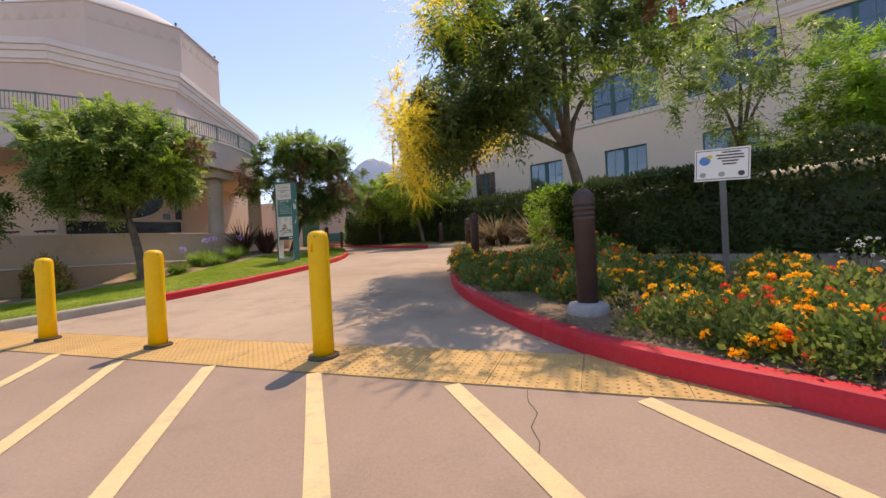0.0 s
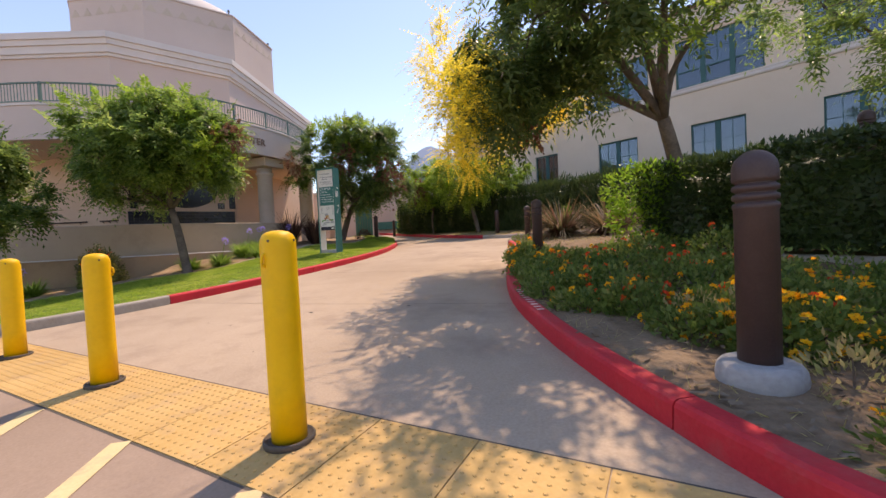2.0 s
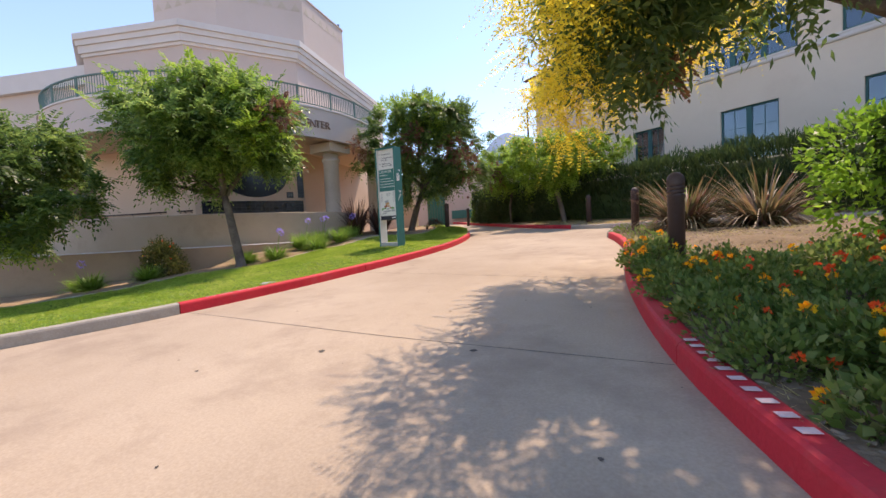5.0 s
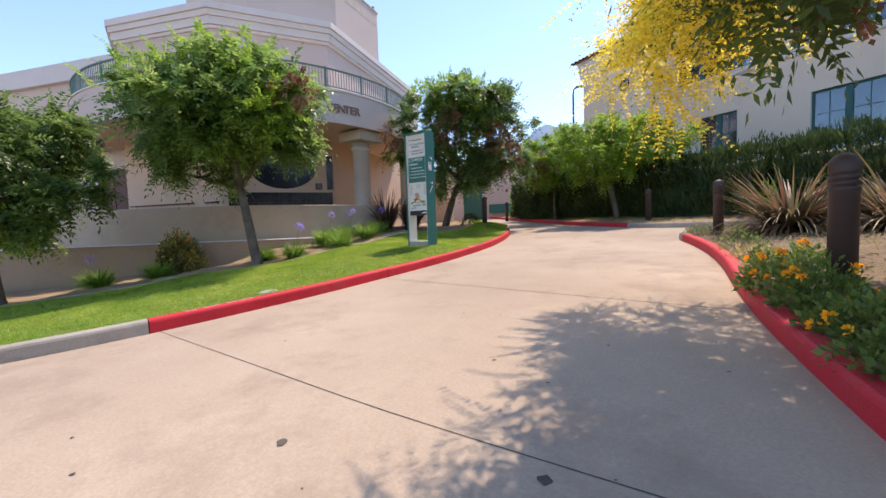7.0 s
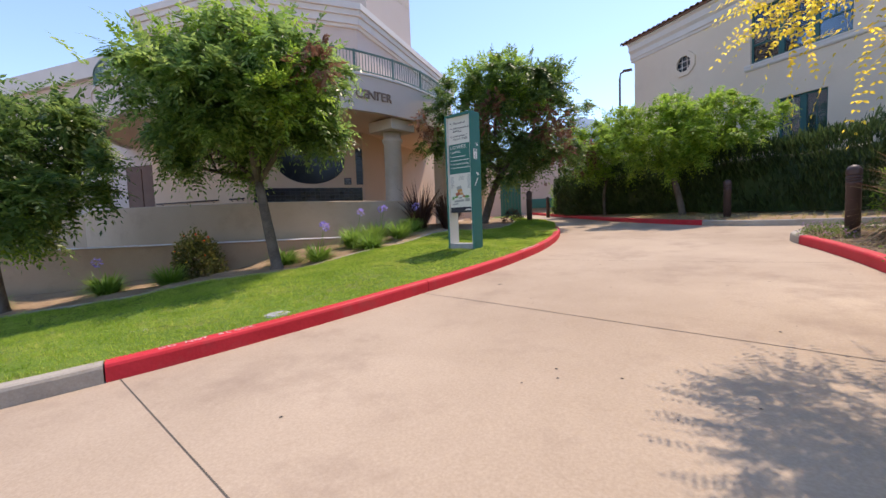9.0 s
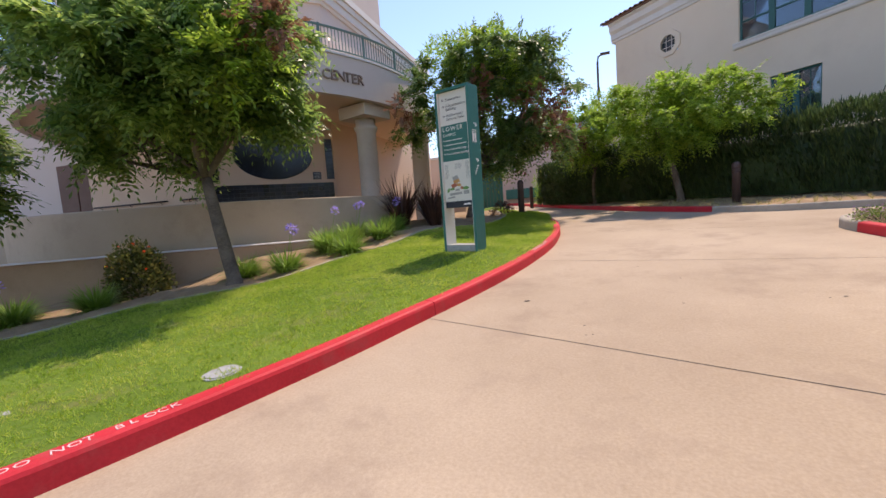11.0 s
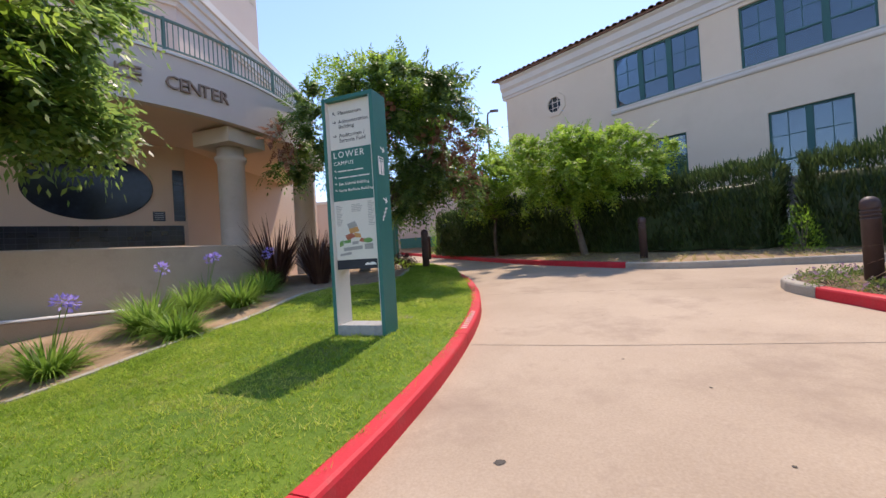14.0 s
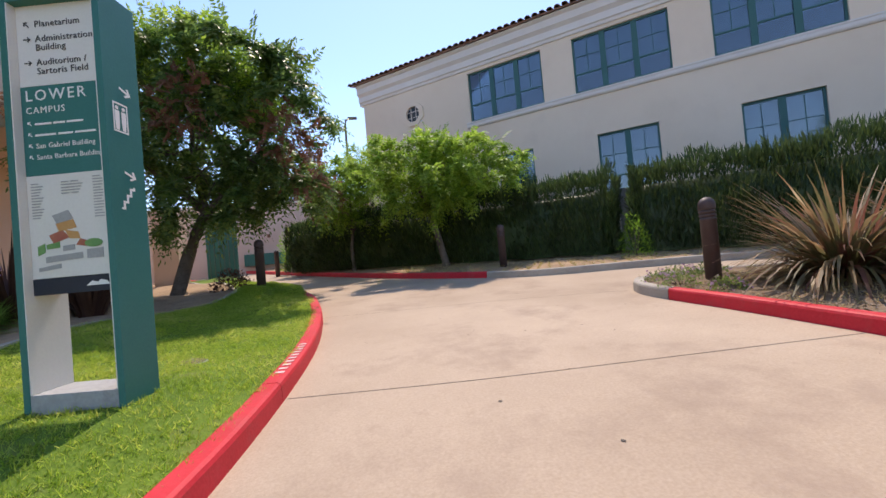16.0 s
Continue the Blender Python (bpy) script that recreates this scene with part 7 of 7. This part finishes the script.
fp = fp[(fp[:, 0] > -2.5) & (fp[:, 0] < 7)]
sprinkle("dry_grass", fp, far_z, "straw", "dry yellow grass along the far kerb", bpy.data.objects["planting_bed_far"], rg, 0.11, 0.008, 0.6)
# fallen leaves and chips on the beds
bm = bmesh.new()
rnd = random.Random(9)
for k in range(6000):
    p = bp[24000 + k]
    z = bed_f(p[0], p[1]) + 0.015
    s, a = rnd.uniform(0.012, 0.035), rnd.uniform(0, 6.28)
    c_, s_ = math.cos(a) * s, math.sin(a) * s
    bm.faces.new([bm.verts.new((p[0] + u * c_ - w_ * s_, p[1] + u * s_ + w_ * c_, z + rnd.uniform(0, 0.015))) for u, w_ in ((-1, -0.3), (1, -0.35), (1.1, 0.3), (-0.9, 0.35))])
tagged(part("leaf_litter", bm, M["mulch"], bed_ob, "fallen leaves and bark chips"), kind="stuff")

# round valve covers set flush in the lawn, tilted with it
for x, y in ((-5.66, 9.62), (-6.75, 8.72), (-5.25, 15.3)):
    gx, gy = (lawn_z(x + 0.12, y) - lawn_z(x - 0.12, y)) / 0.24, (lawn_z(x, y + 0.12) - lawn_z(x, y - 0.12)) / 0.24
    t = thing("valve_cover", x, y, lawn_z(x, y) - 0.004, "pale concrete valve cover set in the grass", "cover", 0, "lawn valve covers")
    tilt = Vector((0, 0, 1)).rotation_difference(Vector((-gx, -gy, 1)).normalized()).to_matrix().to_4x4()
    part("frame", lathe_bm([(0.0, -0.09), (0.14, -0.09), (0.14, 0.004), (0.13, 0.006), (0.122, 0.005), (0.122, -0.004), (0.0, -0.004)], 28), M["footing"], t).matrix_local = tilt
    part("lid", lathe_bm([(0.0, 0.0), (0.118, 0.0), (0.118, 0.009), (0.112, 0.011), (0.0, 0.012)], 28), M["footing" if y < 12 else "mulch"], t).matrix_local = tilt

# white stencilled words on the kerb top
def kerb_words(line, a, side, body, size, off):
    i0 = int(np.argmin(np.linalg.norm(line - np.array(a), axis=1)))
    d = np.r_[0, np.cumsum(np.linalg.norm(np.diff(line[i0:], axis=0), axis=1))]
    nn = normals(line)[i0:] * side
    t = thing("kerb_lettering", a[0], a[1], gz(*a) + 0.15, "white stencilled capital letters on the red kerb", "lettering")
    for k, ch in enumerate(body):
        if ch == " ":
            continue
        s = k * size * 0.78 + 0.1
        x, y = np.interp(s, d, line[i0:, 0]), np.interp(s, d, line[i0:, 1])
        j = min(int(np.searchsorted(d, s)), len(nn) - 2)
        tx, ty = line[i0 + j + 1] - line[i0 + j]
        m = pose(x + nn[j][0] * off - a[0], y + nn[j][1] * off - a[1], gz(x, y) + 0.158 - gz(*a) - 0.15, 0, 0, math.degrees(math.atan2(ty, tx)))
        text_mesh("letter", ch, size, M["worn_ink"], t, m, 0.003)


kerb_words(LINE_L, (-5.72, 8.2), 1, "DO NOT BLOCK", 0.088, 0.06)
for line, a, side in ((LINE_L, (-4.2, 14.75), 1), (LINE_R, (0.30, 5.85), -1)):
    i0 = int(np.argmin(np.linalg.norm(line - np.array(a), axis=1)))
    t = thing("kerb_lettering", a[0], a[1], gz(*a) + 0.15, "worn white stencilled writing on the red kerb", "lettering")
    nn = normals(line) * side
    for k in range(10):
        u = k * 0.085 / 0.25
        m_ = int(u)
        p = line[i0 + m_] * (1 - u + m_) + line[i0 + m_ + 1] * (u - m_) + nn[i0 + m_] * 0.09
        d = line[i0 + m_ + 1] - line[i0 + m_]
        part("stencil_mark", box_bm(-0.027, -0.036, 0, 0.024, 0.036, 0.002), M["worn_ink"], t).matrix_local = pose(p[0] - a[0], p[1] - a[1], gz(*p) - gz(*a) + 0.0085, 0, 0, math.degrees(math.atan2(d[1], d[0])))

# street lamp beyond the office
sl = thing("street_lamp", -4.3, 38.6, gzc(-4.3, 38.6), "tall dark street lamp with one arm", "street lamp")
hh = 11.6 - gzc(-4.3, 38.6)
part("pole", tube_bm([(0, 0, 0), (0, 0, hh - 0.5), (0.05, 0, hh - 0.12), (0.25, 0, hh)], [0.09, 0.07, 0.065, 0.06], 10), M["brown_metal"], sl, "", True)
part("lamp_head", box_bm(0.2, -0.12, hh - 0.05, 0.8, 0.12, hh + 0.09, 0.03), M["brown_metal"], sl)

# ---- pieces ----
# clay eave tiles of the office
eave = None
for k in range(104):
    s = -9.3 + 0.304 * k
    if eave is None:
        bm = bmesh.new()
        rws = []
        for yy, zz in ((-0.56, -0.03), (1.6, 0.62)):
            rws.append([bm.verts.new((r * math.cos(a), yy, zz + r * math.sin(a) * 0.9)) for r in (0.125, 0.105) for a in np.linspace(0, math.pi, 7)])
        for q in range(6):
            bm.faces.new((rws[0][q], rws[0][q + 1], rws[1][q + 1], rws[1][q]))
            bm.faces.new((rws[0][7 + q], rws[0][8 + q], rws[1][8 + q], rws[1][7 + q]))
            bm.faces.new((rws[0][q], rws[0][q + 1], rws[0][8 + q], rws[0][7 + q]))
        eave = part("roof_tile", bm, M["clay"], roof)
        ob = eave
    else:
        ob = new("roof_tile", eave.data)
        ob.parent = roof
    ob.location = (s, 0, zc + 1.05)

# tactile warning tiles with truncated domes
U = Vector((0.934, -0.357))
V = Vector((0.357, 0.934))
TW, TD = 0.624, 0.72
O0 = Vector((-0.93, 3.2))
bm = box_bm(-TW / 2 + 0.004, -TD / 2 + 0.004, -0.03, TW / 2 - 0.004, TD / 2 - 0.004, 0.008)
for i in range(10):
    for j in range(12):
        cx_, cy_ = -TW / 2 + (i + 0.5) * TW / 10, -TD / 2 + (j + 0.5) * TD / 12
        lo = [bm.verts.new((cx_ + 0.0125 * math.cos(a), cy_ + 0.0125 * math.sin(a), 0.008)) for a in np.linspace(0, 2 * math.pi, 7)[:-1]]
        hi = [bm.verts.new((cx_ + 0.0075 * math.cos(a), cy_ + 0.0075 * math.sin(a), 0.0135)) for a in np.linspace(0, 2 * math.pi, 7)[:-1]]
        bm.faces.new(hi)
        for q in range(6):
            bm.faces.new((lo[q], lo[(q + 1) % 6], hi[(q + 1) % 6], hi[q]))
strip_t = thing("tactile_strip", O0.x, O0.y, gz(O0.x, O0.y), "yellow tactile warning strip with raised domes across the drive", "tactile paving", kind="structure")
first = None
for k in range(-12, 5):
    c = O0 + U * TW * (k + 0.5) + V * TD / 2
    if first is None:
        first = part("tile", bm, M["tactile"], strip_t)
        ob = first
    else:
        ob = new("tile", first.data)
        ob.parent = strip_t
    n_up = Vector((-0.0247, -0.0536, 1)).normalized()
    ex = Vector((U.x, U.y, 0.0247 * U.x + 0.0536 * U.y)).normalized()
    ey = n_up.cross(ex)
    m3 = Matrix((ex, ey, n_up)).transposed().to_4x4()
    ob.matrix_local = Matrix.Translation((c.x - O0.x, c.y - O0.y, gz(c.x, c.y) - gz(O0.x, O0.y))) @ m3
edge_b = [tuple(O0 + U * TW * k - V * 0.008) for k in (-12, -6, 0, 5)]
edge_t = [tuple(O0 + U * TW * k + V * (TD + 0.008)) for k in (-12, -6, 0, 5)]
for e in (edge_b, edge_t):
    strip_on("joint", e, 0.014, M["joint"], gz, 0.003, ground, "dark joint along the tactile strip")
